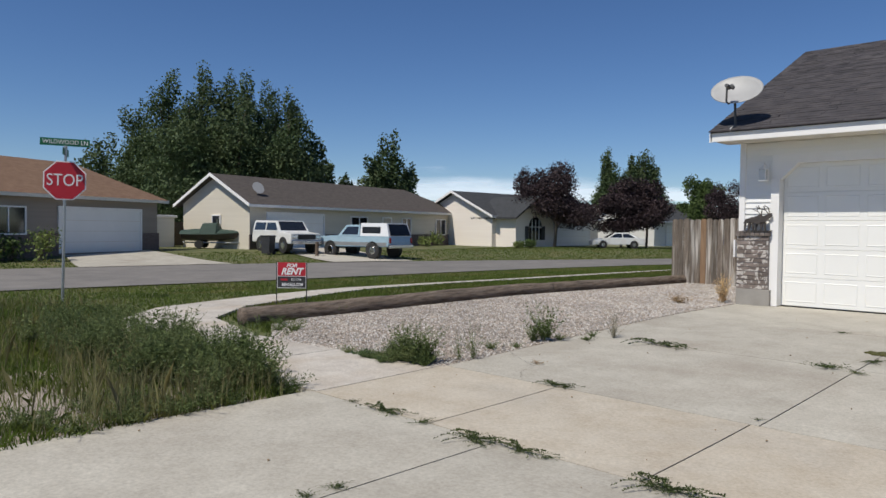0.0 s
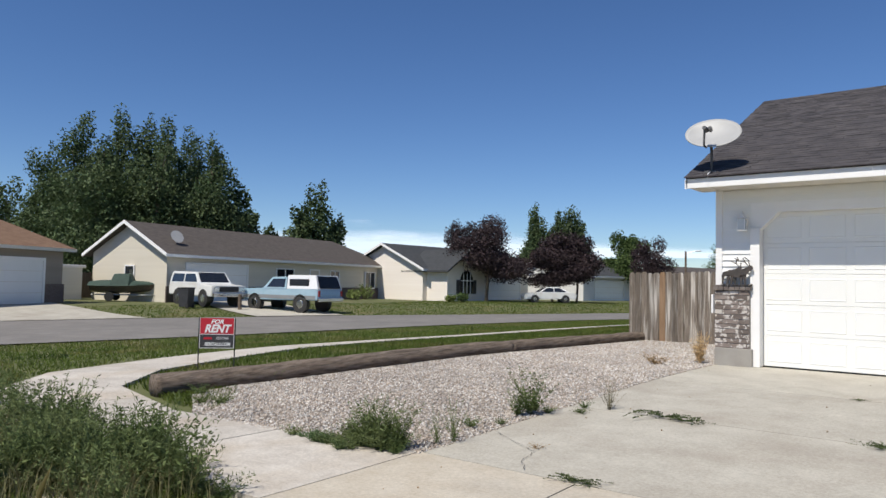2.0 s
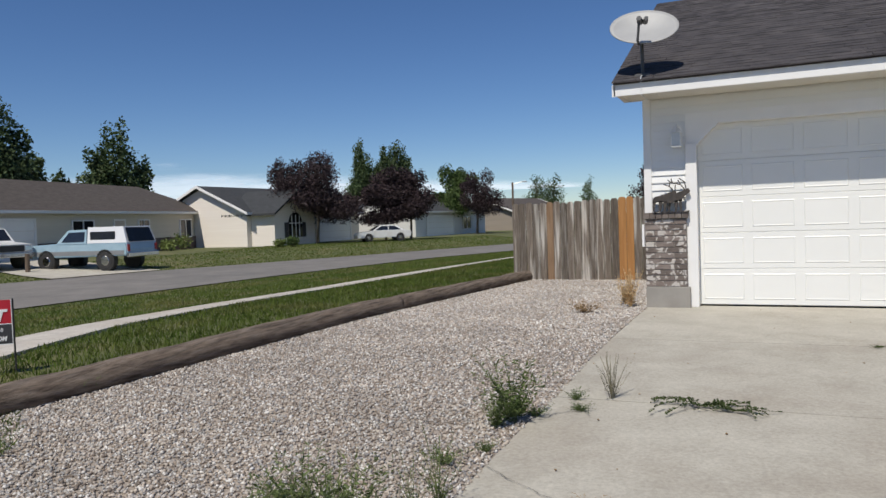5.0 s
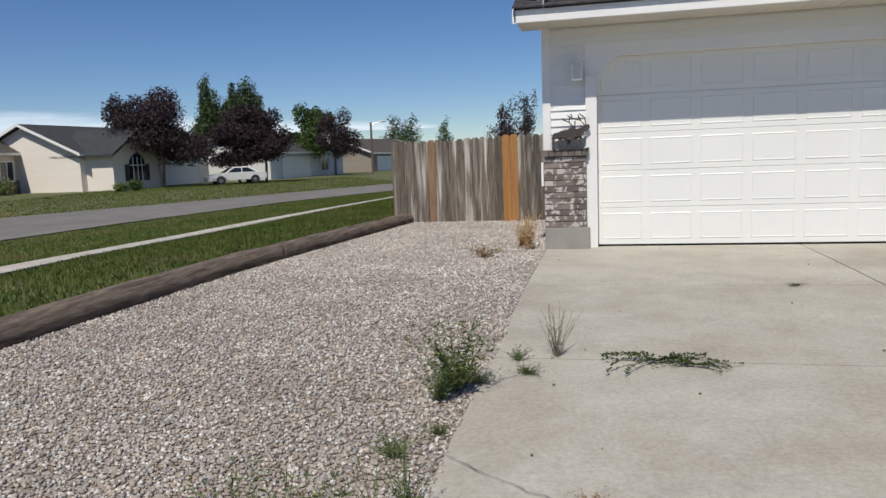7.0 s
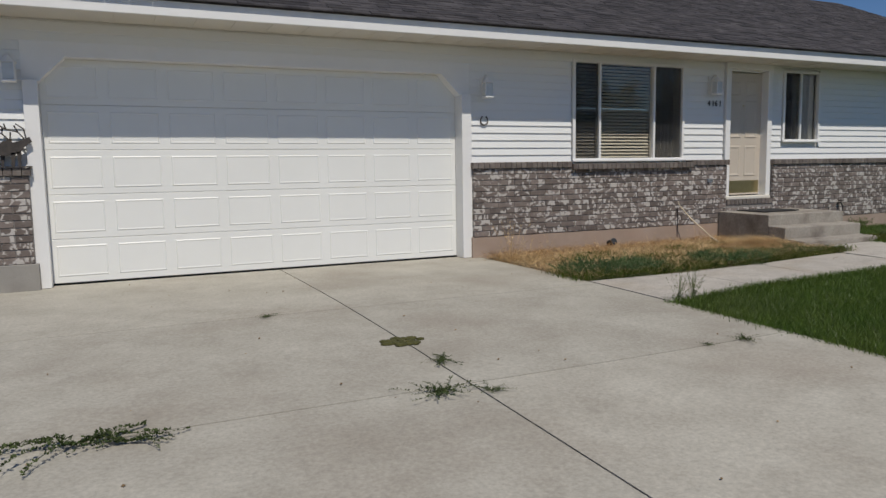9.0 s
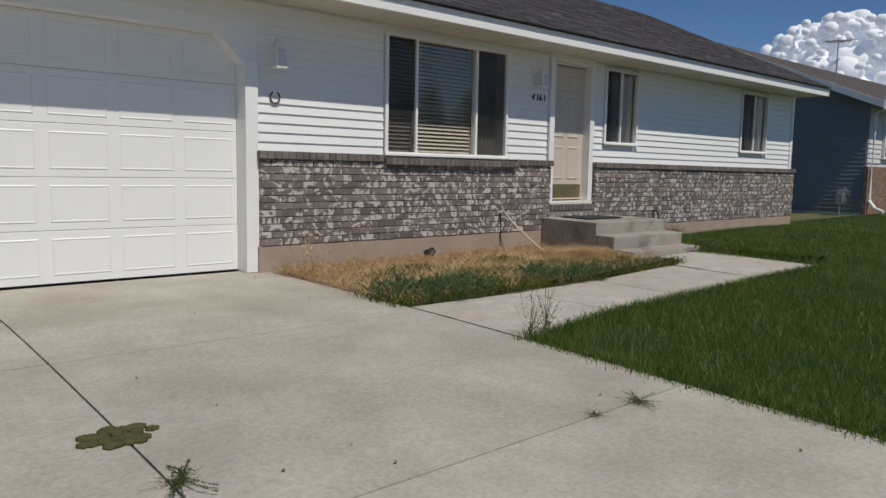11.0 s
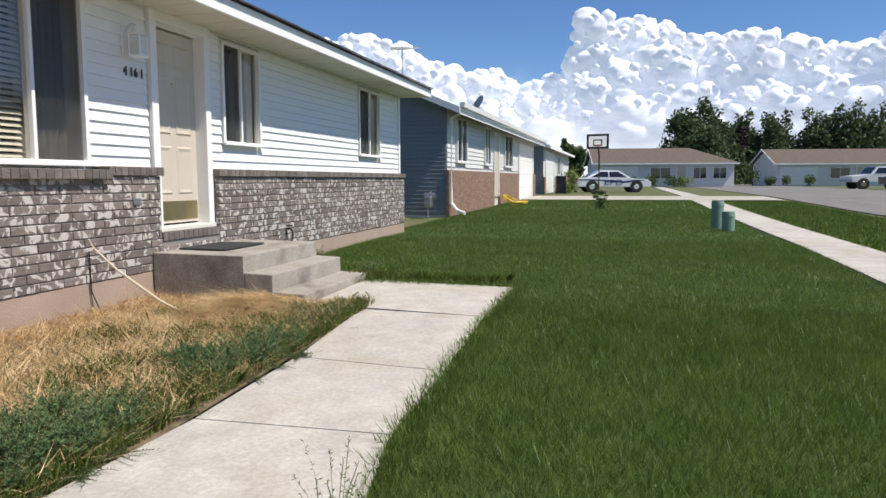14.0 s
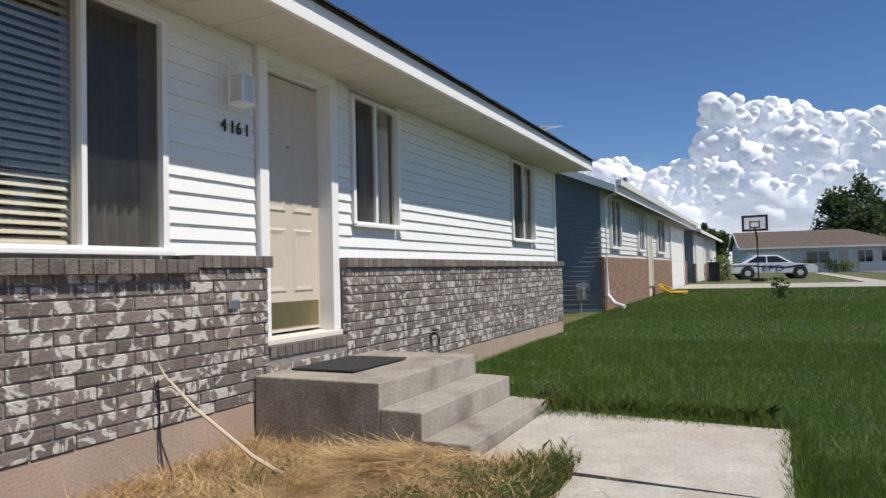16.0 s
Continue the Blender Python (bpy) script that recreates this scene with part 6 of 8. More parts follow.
hoop = root("basketball_hoop", pose(42.5, 12.45, landz(42.5, 12.45), 0, 0, 167), "portable basketball hoop with a dark-framed clear backboard", "basketball hoop")
bm = bmesh.new()
tube(bm, [(0, 0, 0.0), (0, 0, 2.3), (0.35, 0, 2.85)], 0.05)
part("pole", bm, M["black"], hoop)
bm = bmesh.new()
for ya, yb, za, zb in ((-0.66, 0.66, 2.68, 2.8), (-0.66, 0.66, 3.42, 3.54), (-0.66, -0.54, 2.8, 3.42), (0.54, 0.66, 2.8, 3.42), (-0.27, 0.27, 2.86, 2.92), (-0.27, 0.27, 3.16, 3.22), (-0.27, -0.21, 2.92, 3.16), (0.21, 0.27, 2.92, 3.16)):
    box(bm, 0.36, 0.4, ya, yb, za, zb)
bf = part("backboard_frame", bm, M["black"], hoop)
part("backboard", bbox(0.37, 0.385, -0.54, 0.54, 2.8, 3.42), M["glass"], bf)
bm = bmesh.new()
tube(bm, [(0.62 + 0.22 * math.cos(k * 0.3927), 0.22 * math.sin(k * 0.3927), 2.84) for k in range(17)], 0.012, 6)
part("rim", bm, M["red"], hoop)
part("base", bbox(-0.5, 0.35, -0.35, 0.35, 0.02, 0.2, 0.05), M["black"], hoop)
for (px, py, hgt, lab) in ((14.55, 8.85, 0.62, "tall green metal utility pedestal on the lawn"), (13.85, 8.72, 0.42, "short round green utility pedestal on the lawn")):
    u = root("utility_pedestal", pose(px, py, landz(px, py)), lab, "utility box")
    bm = bmesh.new()
    rod(bm, (0, 0, -0.05), (0, 0, hgt - 0.1), 0.125, n=16)
    part("casing", bm, M["box_green"], u)
    bm = bmesh.new()
    rod(bm, (0, 0, hgt - 0.1), (0, 0, hgt), 0.135, 0.12, n=16)
    part("cap", bm, M["box_green"], u)

pole = root("utility_pole", pose(-26.89, 73.58, landz(-26.89, 73.58)), "tall brown street-lamp pole beside the bend", "street lamp")
bm = bmesh.new()
rod(bm, (0, 0, 0), (0, 0, 5.0), 0.13, 0.1, 8)
part("shaft", bm, M["wood_post"], pole)
bm = bmesh.new()
tube(bm, [(0, 0, 4.8), (1.0, 0.2, 5.05)], 0.04, 6)
part("arm", bm, M["steel"], pole)
part("lamp_head", bbox(0.9, 1.4, 0.1, 0.35, 4.98, 5.1, 0.03), M["steel"], pole)


# ---- trees ----
def crown_mesh(name, lobes, count, leaf, material, seed):
    """Leaf clumps scattered through lobes (x, y, z, rx, rz), thicker towards their skin."""
    r = np.random.RandomState(seed)
    vol = np.array([l[3] * l[3] * l[4] for l in lobes]) ** 0.8
    pick = r.choice(len(lobes), count, p=vol / vol.sum())
    lb = np.array(lobes)[pick]
    d = r.normal(size=(count, 3))
    d /= np.linalg.norm(d, axis=1)[:, None]
    rad = r.uniform(0.2, 1.0, count) ** 0.5 * r.uniform(0.75, 1.32, count)
    c = lb[:, :3] + d * rad[:, None] * lb[:, [3, 3, 4]]
    u = r.normal(size=(count, 3))
    u /= np.linalg.norm(u, axis=1)[:, None]
    w = np.cross(u, r.normal(size=(count, 3)))
    w /= np.linalg.norm(w, axis=1)[:, None]
    s = leaf * r.uniform(0.5, 1.25, count)[:, None]
    co = np.stack([c - u * s, c + w * s * 0.55, c + u * s * 0.9, c - w * s * 0.5], 1).reshape(-1, 3)
    me = bpy.data.meshes.new(name)
    me.vertices.add(len(co))
    me.vertices.foreach_set("co", co.astype(np.float32).ravel())
    me.loops.add(count * 4)
    me.loops.foreach_set("vertex_index", np.arange(count * 4, dtype=np.int32))
    me.polygons.add(count)
    me.polygons.foreach_set("loop_start", np.arange(0, count * 4, 4, dtype=np.int32))
    me.polygons.foreach_set("loop_total", np.full(count, 4, dtype=np.int32))
    me.update(calc_edges=True)
    me.materials.append(M[material])
    return me


def tree(x, y, h, r, kind, label, seed, category="tree", group="", count=5200, leaf=0.3, bare=0.12):
    t = root("tree", pose(x, y, landz(x, y)), label, category, group)
    rr = random.Random(seed)
    lobes = []
    if kind == "leaf_poplar":
        n = 15
        for k in range(n):
            f = k / (n - 1)
            rad = 1.12 * r * (0.55 + 0.55 * math.sin(math.pi * min(1, 0.18 + f * 0.8))) * (1.0 - 0.62 * f)
            lobes.append((rr.uniform(-0.4, 0.4) * r * (1 - f * 0.4), rr.uniform(-0.4, 0.4) * r, h * (bare + (1 - bare) * f * 0.9), rad, h * 0.105))
    else:
        for k in range(13):
            a_ = rr.uniform(0, 6.28)
            q = rr.uniform(0.1, 0.72) * r
            f = rr.uniform(0.0, 1.0)
            lobes.append((q * math.cos(a_), q * math.sin(a_), h * (bare + 0.22 + (0.74 - bare) * f), r * rr.uniform(0.32, 0.52) * (1.1 - 0.55 * f), h * rr.uniform(0.1, 0.17)))
    bm = bmesh.new()
    tr = max(0.09, h * 0.018)
    tube(bm, [(0, 0, -0.2), (0.03 * r, 0, h * 0.25), (0, 0.04 * r, h * 0.55), (0, 0, h * 0.85)], [tr * 1.3, tr, tr * 0.6, tr * 0.15], 8)
    for l in lobes[::2]:
        z0 = min(l[2] * 0.7, h * 0.5)
        tube(bm, [(0, 0, max(z0 - h * 0.08, h * 0.08)), (l[0] * 0.5, l[1] * 0.5, (z0 + l[2]) / 2), (l[0], l[1], l[2])], [tr * 0.5, tr * 0.35, tr * 0.1], 5)
    part("trunk", bm, M["bark"], t)
    ob = new("crown", crown_mesh("crown", lobes, count, leaf, kind, seed))
    ob.parent = t
    return t


def bush(x, y, w, h, kind, label, seed, count=500, leaf=0.09):
    rr = random.Random(seed)
    lobes = [(rr.uniform(-0.4, 0.4) * w, rr.uniform(-0.4, 0.4) * w, h * rr.uniform(0.3, 0.65), w * rr.uniform(0.3, 0.5), h * 0.36) for _ in range(6)]
    b = root("bush", pose(x, y, landz(x, y)), label, "bush")
    ob = new("foliage", crown_mesh("foliage", lobes, count, leaf, kind, seed))
    ob.parent = b
    bm = bmesh.new()
    for l in lobes:
        tube(bm, [(0, 0, -0.05), (l[0], l[1], l[2])], [0.02, 0.008], 5)
    part("stems", bm, M["bark"], b)
    return b


D0 = (-0.704, 2.446)


def bearing(px, depth, yaw=43.97, o=D0, f=1279.0):
    """Ground point at a depth along a bearing from the walk's start."""
    a_ = radians(yaw)
    k = (px - 784) / f
    return o[0] + depth * (-math.sin(a_) + k * math.cos(a_)), o[1] + depth * (math.cos(a_) + k * math.sin(a_))


for i, (px, dep_, top, rad) in enumerate(((250, 64, 12.5, 2.7), (298, 62, 14.9, 2.6), (352, 63, 15.6, 2.8), (400, 64, 15.0, 2.6), (440, 62, 14.6, 2.5), (486, 66, 14.6, 2.7), (510, 60, 12.8, 2.2), (330, 58, 12.0, 3.2), (420, 58, 11.5, 3.0))):
    x, y = bearing(px, dep_)
    tree(x, y, top, rad, "leaf_poplar", "tall dark green poplar in a dense row behind the houses", 20 + i, group="poplar row", count=25000, leaf=0.145, bare=0.06)
for i, (px, dep_, top, rad, lab) in enumerate(((548, 62, 9.6, 2.0, "dark green poplar at the end of the row"), (575, 66, 7.8, 1.5, "small green poplar at the end of the row"), (690, 72, 11.2, 2.0, "slim green poplar behind the long roof"),
                                                (662, 71, 9.0, 1.8, "slim green poplar behind the long roof"), (722, 73, 8.0, 1.3, "slim green poplar behind the long roof"), (612, 75, 7.0, 1.2, "small green poplar behind the roof"), (182, 66, 9.8, 2.6, "green tree behind the tan roof"), (60, 90, 9, 3.0, "green tree behind the tan roof"))):
    x, y = bearing(px, dep_)
    tree(x, y, top, rad, "leaf_poplar", lab, 40 + i, count=9000, leaf=0.19, bare=0.08)
YAW7, O7 = 12.58, (-5.04, 5.69)
for i, (px, dep_, top, rad, kind, lab, cnt) in enumerate(((296, 52, 6.7, 4.5, "leaf_purple", "broad purple-leaved plum tree in front of the cream house", 6500), (232, 54, 6.6, 2.2, "leaf_purple", "purple-leaved plum tree beside the cream house", 2600),
                                                          (430, 56, 5.5, 3.6, "leaf_purple", "purple-leaved plum tree over the parked sedan", 4800), (478, 57, 5.4, 2.6, "leaf_purple", "purple-leaved plum tree over the parked sedan", 3000),
                                                          (560, 74, 6.6, 3.3, "leaf_green", "round green tree at the bend", 4200), (600, 72, 6.4, 2.6, "leaf_purple", "dark purple tree beside the bend", 2400),
                                                          (705, 110, 8.0, 2.6, "leaf_poplar", "distant green poplar beyond the fence", 2200), (735, 112, 8.2, 2.2, "leaf_poplar", "distant green poplar beyond the fence", 1800), (795, 112, 7.6, 1.6, "leaf_poplar", "distant green poplar beyond the fence", 1200),
                                                          (900, 60, 6.3, 1.6, "leaf_purple", "sparse dark tree behind the fence", 500), (935, 62, 6.6, 1.6, "leaf_purple", "sparse dark tree behind the fence", 500), (630, 90, 4.0, 2.6, "leaf_green", "low green tree beside the distant house", 1500))):
    x, y = bearing(px, dep_, YAW7, O7)
    tree(x, y, top, rad, kind, lab, 60 + i, count=int(cnt * (5.0 if kind == "leaf_purple" else 2.6)), leaf=0.1 if kind == "leaf_purple" else 0.15, bare=0.1)
for i, (px, dep_, top, rad) in enumerate(((390, 88, 12.2, 2.0), (380, 89, 10.4, 1.7), (428, 90, 11.4, 1.9), (448, 90, 12.0, 2.1), (468, 91, 11.3, 1.9))):
    x, y = bearing(px, dep_, YAW7, O7)
    tree(x, y, top, rad, "leaf_poplar", "windblown green poplar behind the plum trees", 80 + i, group="windblown poplars", count=14000, leaf=0.17)
YAW14, O14 = -75.55, (-1.71, 10.66)
for i, (px, dep_, top, rad, kind, cnt) in enumerate(((1225, 112, 13.2, 4.6, "leaf_poplar", 5600), (1258, 116, 12.4, 4.2, "leaf_poplar", 4200), (1290, 125, 9.5, 3.5, "leaf_purple", 2200), (1315, 130, 13.0, 3.8, "leaf_poplar", 3400), (1360, 128, 12.6, 3.8, "leaf_poplar", 3200), (1376, 132, 13.4, 3.4, "leaf_poplar", 3000),
                                                     (1430, 128, 13.4, 4.0, "leaf_poplar", 3400), (1462, 128, 12.8, 3.5, "leaf_poplar", 3000), (1500, 126, 14.6, 4.0, "leaf_poplar", 3400), (1545, 126, 14.0, 4.2, "leaf_poplar", 3400), (1600, 126, 14.0, 4.2, "leaf_poplar", 3000), (1660, 126, 13.5, 4.2, "leaf_poplar", 3000),
                                                     (1010, 95, 6.2, 2.0, "leaf_green", 1400))):
    x, y = bearing(px, dep_, YAW14, O14)
    tree(x, y, top, rad, kind, "tall dark green tree in the row beyond the far houses", 100 + i, group="far tree row", count=int(cnt * 2.2), leaf=0.36, bare=0.03)
for i, (x, y, top, rad) in enumerate(((33, -31, 11.0, 2.6), (37, -30, 8.6, 2.0), (40.5, -31, 9.2, 2.2), (44.5, -30, 9.0, 2.4), (49, -31, 9.6, 2.6))):
    tree(x, y, top, rad, "leaf_poplar", "green poplar in the yards across the street", 120 + i, group="poplars across the street", count=4000, leaf=0.26)
for i, (px, dep_, w_, h_, kind, lab) in enumerate(((1120, 80, 1.0, 1.4, "leaf_green", "clipped dark green bush before a far house"), (1150, 80, 1.0, 1.6, "leaf_green", "clipped dark green bush before a far house"), (1190, 79, 1.5, 1.5, "leaf_green", "round green bush before a far house"), (1212, 79, 1.4, 1.4, "leaf_light", "round yellow-green bush before a far house"),
                                                   (1330, 84, 1.4, 2.8, "leaf_green", "tall dark conical bush before a far house"), (1362, 84, 1.0, 1.3, "leaf_green", "dark green bush before a far house"), (1392, 84, 1.0, 1.3, "leaf_green", "dark green bush before a far house"), (1430, 84, 1.1, 1.4, "leaf_green", "dark green bush before a far house"),
                                                   (1018, 50, 1.4, 1.9, "leaf_light", "pale yellow-green shrub beside a garage"), (1000, 46, 1.0, 0.9, "leaf_light", "pale yellow-green shrub beside a garage"), (1060, 24.5, 0.45, 0.7, "leaf_green", "small sparse shrub alone on the lawn"))):
    x, y = bearing(px, dep_, YAW14, O14)
    bush(x, y, w_, h_, kind, lab, 140 + i, 420 if dep_ > 40 else 200, 0.12 if dep_ > 40 else 0.06)
for i, (px, dep_, w_, h_, kind, lab) in enumerate(((-25, 31, 1.0, 1.2, "leaf_light", "yellow-green bush before the taupe house"), (68, 32.5, 1.2, 1.5, "leaf_light", "yellow-green bush before the taupe house"), (20, 32, 1.0, 1.4, "leaf_green", "dark green bush before the taupe house"),
                                                   (750, 58, 1.1, 0.9, "leaf_light", "yellow-green bush before the beige house"), (772, 60, 1.2, 1.4, "leaf_light", "yellow-green bush before the beige house"), (938, 55, 0.9, 0.8, "leaf_green", "low green bush below the arched window"), (918, 55, 0.7, 0.6, "leaf_light", "low pale bush below the arched window"))):
    x, y = bearing(px, dep_)
    bush(x, y, w_, h_, kind, lab, 170 + i, 420, 0.1)

# ---- clouds ----
def cloud_mat(name, stretch, billow, lo, hi, most, relief, glow, base):
    """Billows in 3D noise: cover from the noise and from how far up the bank it lies, relief lit by the sun."""
    m = bpy.data.materials.new(name)
    m.use_nodes = True
    N, L = m.node_tree.nodes, m.node_tree.links
    b = N["Principled BSDF"]
    b.inputs["Base Color"].default_value = (0.82, 0.82, 0.83, 1)
    b.inputs["Roughness"].default_value, b.inputs["Specular IOR Level"].default_value = 1.0, 0.0
    # even bluish emission stands in for light scattered through the bank
    b.inputs["Emission Color"].default_value, b.inputs["Emission Strength"].default_value = (0.62, 0.7, 0.82, 1), glow
    geo, mp, uv, sep = N.new("ShaderNodeNewGeometry"), N.new("ShaderNodeMapping"), N.new("ShaderNodeUVMap"), N.new("ShaderNodeSeparateXYZ")
    uv.uv_map = "bank"
    mp.inputs["Scale"].default_value = (0.001, 0.001, 0.001 * stretch)
    L.new(geo.outputs["Position"], mp.inputs["Vector"])
    L.new(uv.outputs["UV"], sep.inputs[0])
    warp = N.new("ShaderNodeTexNoise")
    warp.inputs["Scale"].default_value, warp.inputs["Detail"].default_value = 9.0, 4.0
    L.new(mp.outputs["Vector"], warp.inputs["Vector"])
    wv, wa = N.new("ShaderNodeVectorMath"), N.new("ShaderNodeVectorMath")
    wv.operation = "SCALE"
    wv.inputs["Scale"].default_value = 0.09
    L.new(warp.outputs["Color"], wv.inputs[0])
    L.new(mp.outputs["Vector"], wa.inputs[0])
    L.new(wv.outputs["Vector"], wa.inputs[1])

    def math2(op, a, c):
        n = N.new("ShaderNodeMath")
        n.operation = op
        for k, v in enumerate((a, c)):
            if isinstance(v, (int, float)):
                n.inputs[k].default_value = v
            else:
                L.new(v, n.inputs[k])
        return n.outputs[0]

    total = None
    for sc, amp in ((3.4, 1.0), (8.0, 0.45), (22.0, 0.1)):
        vo = N.new("ShaderNodeTexVoronoi")
        vo.feature = "SMOOTH_F1"
        vo.inputs["Scale"].default_value, vo.inputs["Smoothness"].default_value = sc, 0.35
        L.new(wa.outputs["Vector"], vo.inputs["Vector"])
        h = math2("MULTIPLY", math2("SUBTRACT", 0.75, vo.outputs["Distance"]), amp)
        total = h if total is None else math2("ADD", total, h)
    fine = N.new("ShaderNodeTexNoise")
    fine.inputs["Scale"].default_value, fine.inputs["Detail"].default_value, fine.inputs["Roughness"].default_value = 14.0, 9.0, 0.6
    L.new(wa.outputs["Vector"], fine.inputs["Vector"])
    heaps = total
    total = math2("ADD", total, math2("MULTIPLY", math2("SUBTRACT", fine.outputs["Fac"], 0.5), 0.55))
    cover = math2("ADD", math2("SUBTRACT", 1.0, sep.outputs["Y"]), math2("MULTIPLY", math2("SUBTRACT", total, 0.55), billow))
    mr = N.new("ShaderNodeMapRange")
    mr.interpolation_type = "SMOOTHSTEP"
    mr.inputs["From Min"].default_value, mr.inputs["From Max"].default_value, mr.inputs["To Max"].default_value = lo, hi, most
    L.new(cover, mr.inputs["Value"])
    edge = N.new("ShaderNodeMapRange")
    edge.interpolation_type = "SMOOTHSTEP"
    edge.inputs["From Min"].default_value, edge.inputs["From Max"].default_value = 0.0, 0.1
    L.new(sep.outputs["X"], edge.inputs["Value"])
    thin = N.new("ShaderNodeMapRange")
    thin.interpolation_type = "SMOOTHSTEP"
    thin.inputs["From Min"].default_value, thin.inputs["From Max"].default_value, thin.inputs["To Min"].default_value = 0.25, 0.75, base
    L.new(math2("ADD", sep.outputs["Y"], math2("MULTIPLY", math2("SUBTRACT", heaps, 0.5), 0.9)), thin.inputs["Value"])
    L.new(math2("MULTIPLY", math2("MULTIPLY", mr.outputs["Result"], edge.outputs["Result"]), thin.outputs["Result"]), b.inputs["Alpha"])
    bp = N.new("ShaderNodeBump")
    bp.inputs["Strength"].default_value, bp.inputs["Distance"].default_value = 1.0, relief
    L.new(heaps, bp.inputs["Height"])
    L.new(bp.outputs["Normal"], b.inputs["Normal"])
    return m


def cloud(name, az0, az1, tops, low, material, label):
    """A curved bank at 3 km: azimuth from +y in degrees, top by azimuth, leaning back so that the sun strikes it."""
    n, k = 140, 12
    V, F, U = [], [], []
    for i in range(n + 1):
        az = az0 + (az1 - az0) * i / n
        top = float(np.interp(az, [t_[0] for t_ in tops], [t_[1] for t_ in tops]))
        for j in range(k + 1):
            v = 1.25 * j / k
            e_, a_ = radians(low + (top - low) * v), radians(az)
            r_ = 2500.0 + 200.0 * v
            V.append((-math.sin(a_) * math.cos(e_) * r_, math.cos(a_) * math.cos(e_) * r_, math.sin(e_) * r_))
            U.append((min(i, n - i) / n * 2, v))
    F = [(i * (k + 1) + j, (i + 1) * (k + 1) + j, (i + 1) * (k + 1) + j + 1, i * (k + 1) + j + 1) for i in range(n) for j in range(k)]
    ob = raw(name, V, F, material)
    lay = ob.data.uv_layers.new(name="bank")
    for lp in ob.data.loops:
        lay.data[lp.index].uv = U[lp.vertex_index]
    return structure(ob, label, "cloud")


def cloud_heap(name, tops, low, label):
    """Cumulus built of many lumpy puffs 3 km off; tops gives the crest, azimuth from +y and elevation in degrees."""
    r = random.Random(77)
    balls = {}
    for sub in (2, 3):
        bm = bmesh.new()
        bmesh.ops.create_icosphere(bm, subdivisions=sub, radius=1.0)
        bm.verts.index_update()
        balls[sub] = (np.array([v.co[:] for v in bm.verts]), np.array([[v.index for v in f.verts] for f in bm.faces]))
        bm.free()
    puffs = []
    az = tops[0][0]
    while az < tops[-1][0]:
        top = float(np.interp(az, [t_[0] for t_ in tops], [t_[1] for t_ in tops]))
        e_ = low
        while e_ < top - 0.7:
            f_ = (e_ - low) / max(top - low, 0.1)
            rad = (1.5 - 0.75 * f_) * r.uniform(0.75, 1.25)
            puffs.append((az + r.uniform(-0.6, 0.6), min(e_ + r.uniform(-0.3, 0.3), top - rad * 0.95), rad, 3000 + 260 * f_ + r.uniform(-90, 90), 3))
            e_ += rad * 0.85
        for _ in range(5):
            rad = r.uniform(0.2, 0.42)
            e_ = r.uniform(low + 1.5, max(top - 0.6, low + 1.6))
            puffs.append((az + r.uniform(-0.5, 0.5), e_, rad, 2880 + 260 * (e_ - low) / max(top - low, 0.1) + r.uniform(-70, 70), 2))
        for _ in range(3):
            rad = r.uniform(0.28, 0.6)
            puffs.append((az + r.uniform(-0.5, 0.5), top - rad - r.uniform(0, 0.7), rad, 3200 + r.uniform(-120, 60), 2))
        az += 0.8
    V, F, k = [], [], 0
    for a_, e_, rad, dist, sub in puffs:
        co, fa = balls[sub]
        a_, e_ = radians(a_), radians(e_)
        c = np.array((-math.sin(a_) * math.cos(e_), math.cos(a_) * math.cos(e_), math.sin(e_))) * dist
        q = Vector((r.uniform(0, 50), r.uniform(0, 50), r.uniform(0, 50)))
        lump = np.array([1 + 0.28 * noise.noise(Vector(v) * 1.5 + q) + 0.13 * noise.noise(Vector(v) * 3.6 + q) for v in co])
        V.append(co * lump[:, None] * dist * math.tan(radians(rad)) * np.array((1, 1, 0.9)) + c)
        F.append(fa + k)
        k += len(co)
    me = bpy.data.meshes.new(name)
    co, fi = np.concatenate(V), np.concatenate(F)
    me.vertices.add(len(co))
    me.vertices.foreach_set("co", co.astype(np.float32).ravel())
    me.loops.add(fi.size)
    me.loops.foreach_set("vertex_index", fi.astype(np.int32).ravel())
    me.polygons.add(len(fi))
    me.polygons.foreach_set("loop_start", np.arange(0, fi.size, 3, dtype=np.int32))
    me.polygons.foreach_set("loop_total", np.full(len(fi), 3, dtype=np.int32))
    me.update(calc_edges=True)
    me.polygons.foreach_set("use_smooth", [True] * len(fi))
    me.materials.append(M["cloud_puff"])
    return structure(new(name, me), label, "cloud")


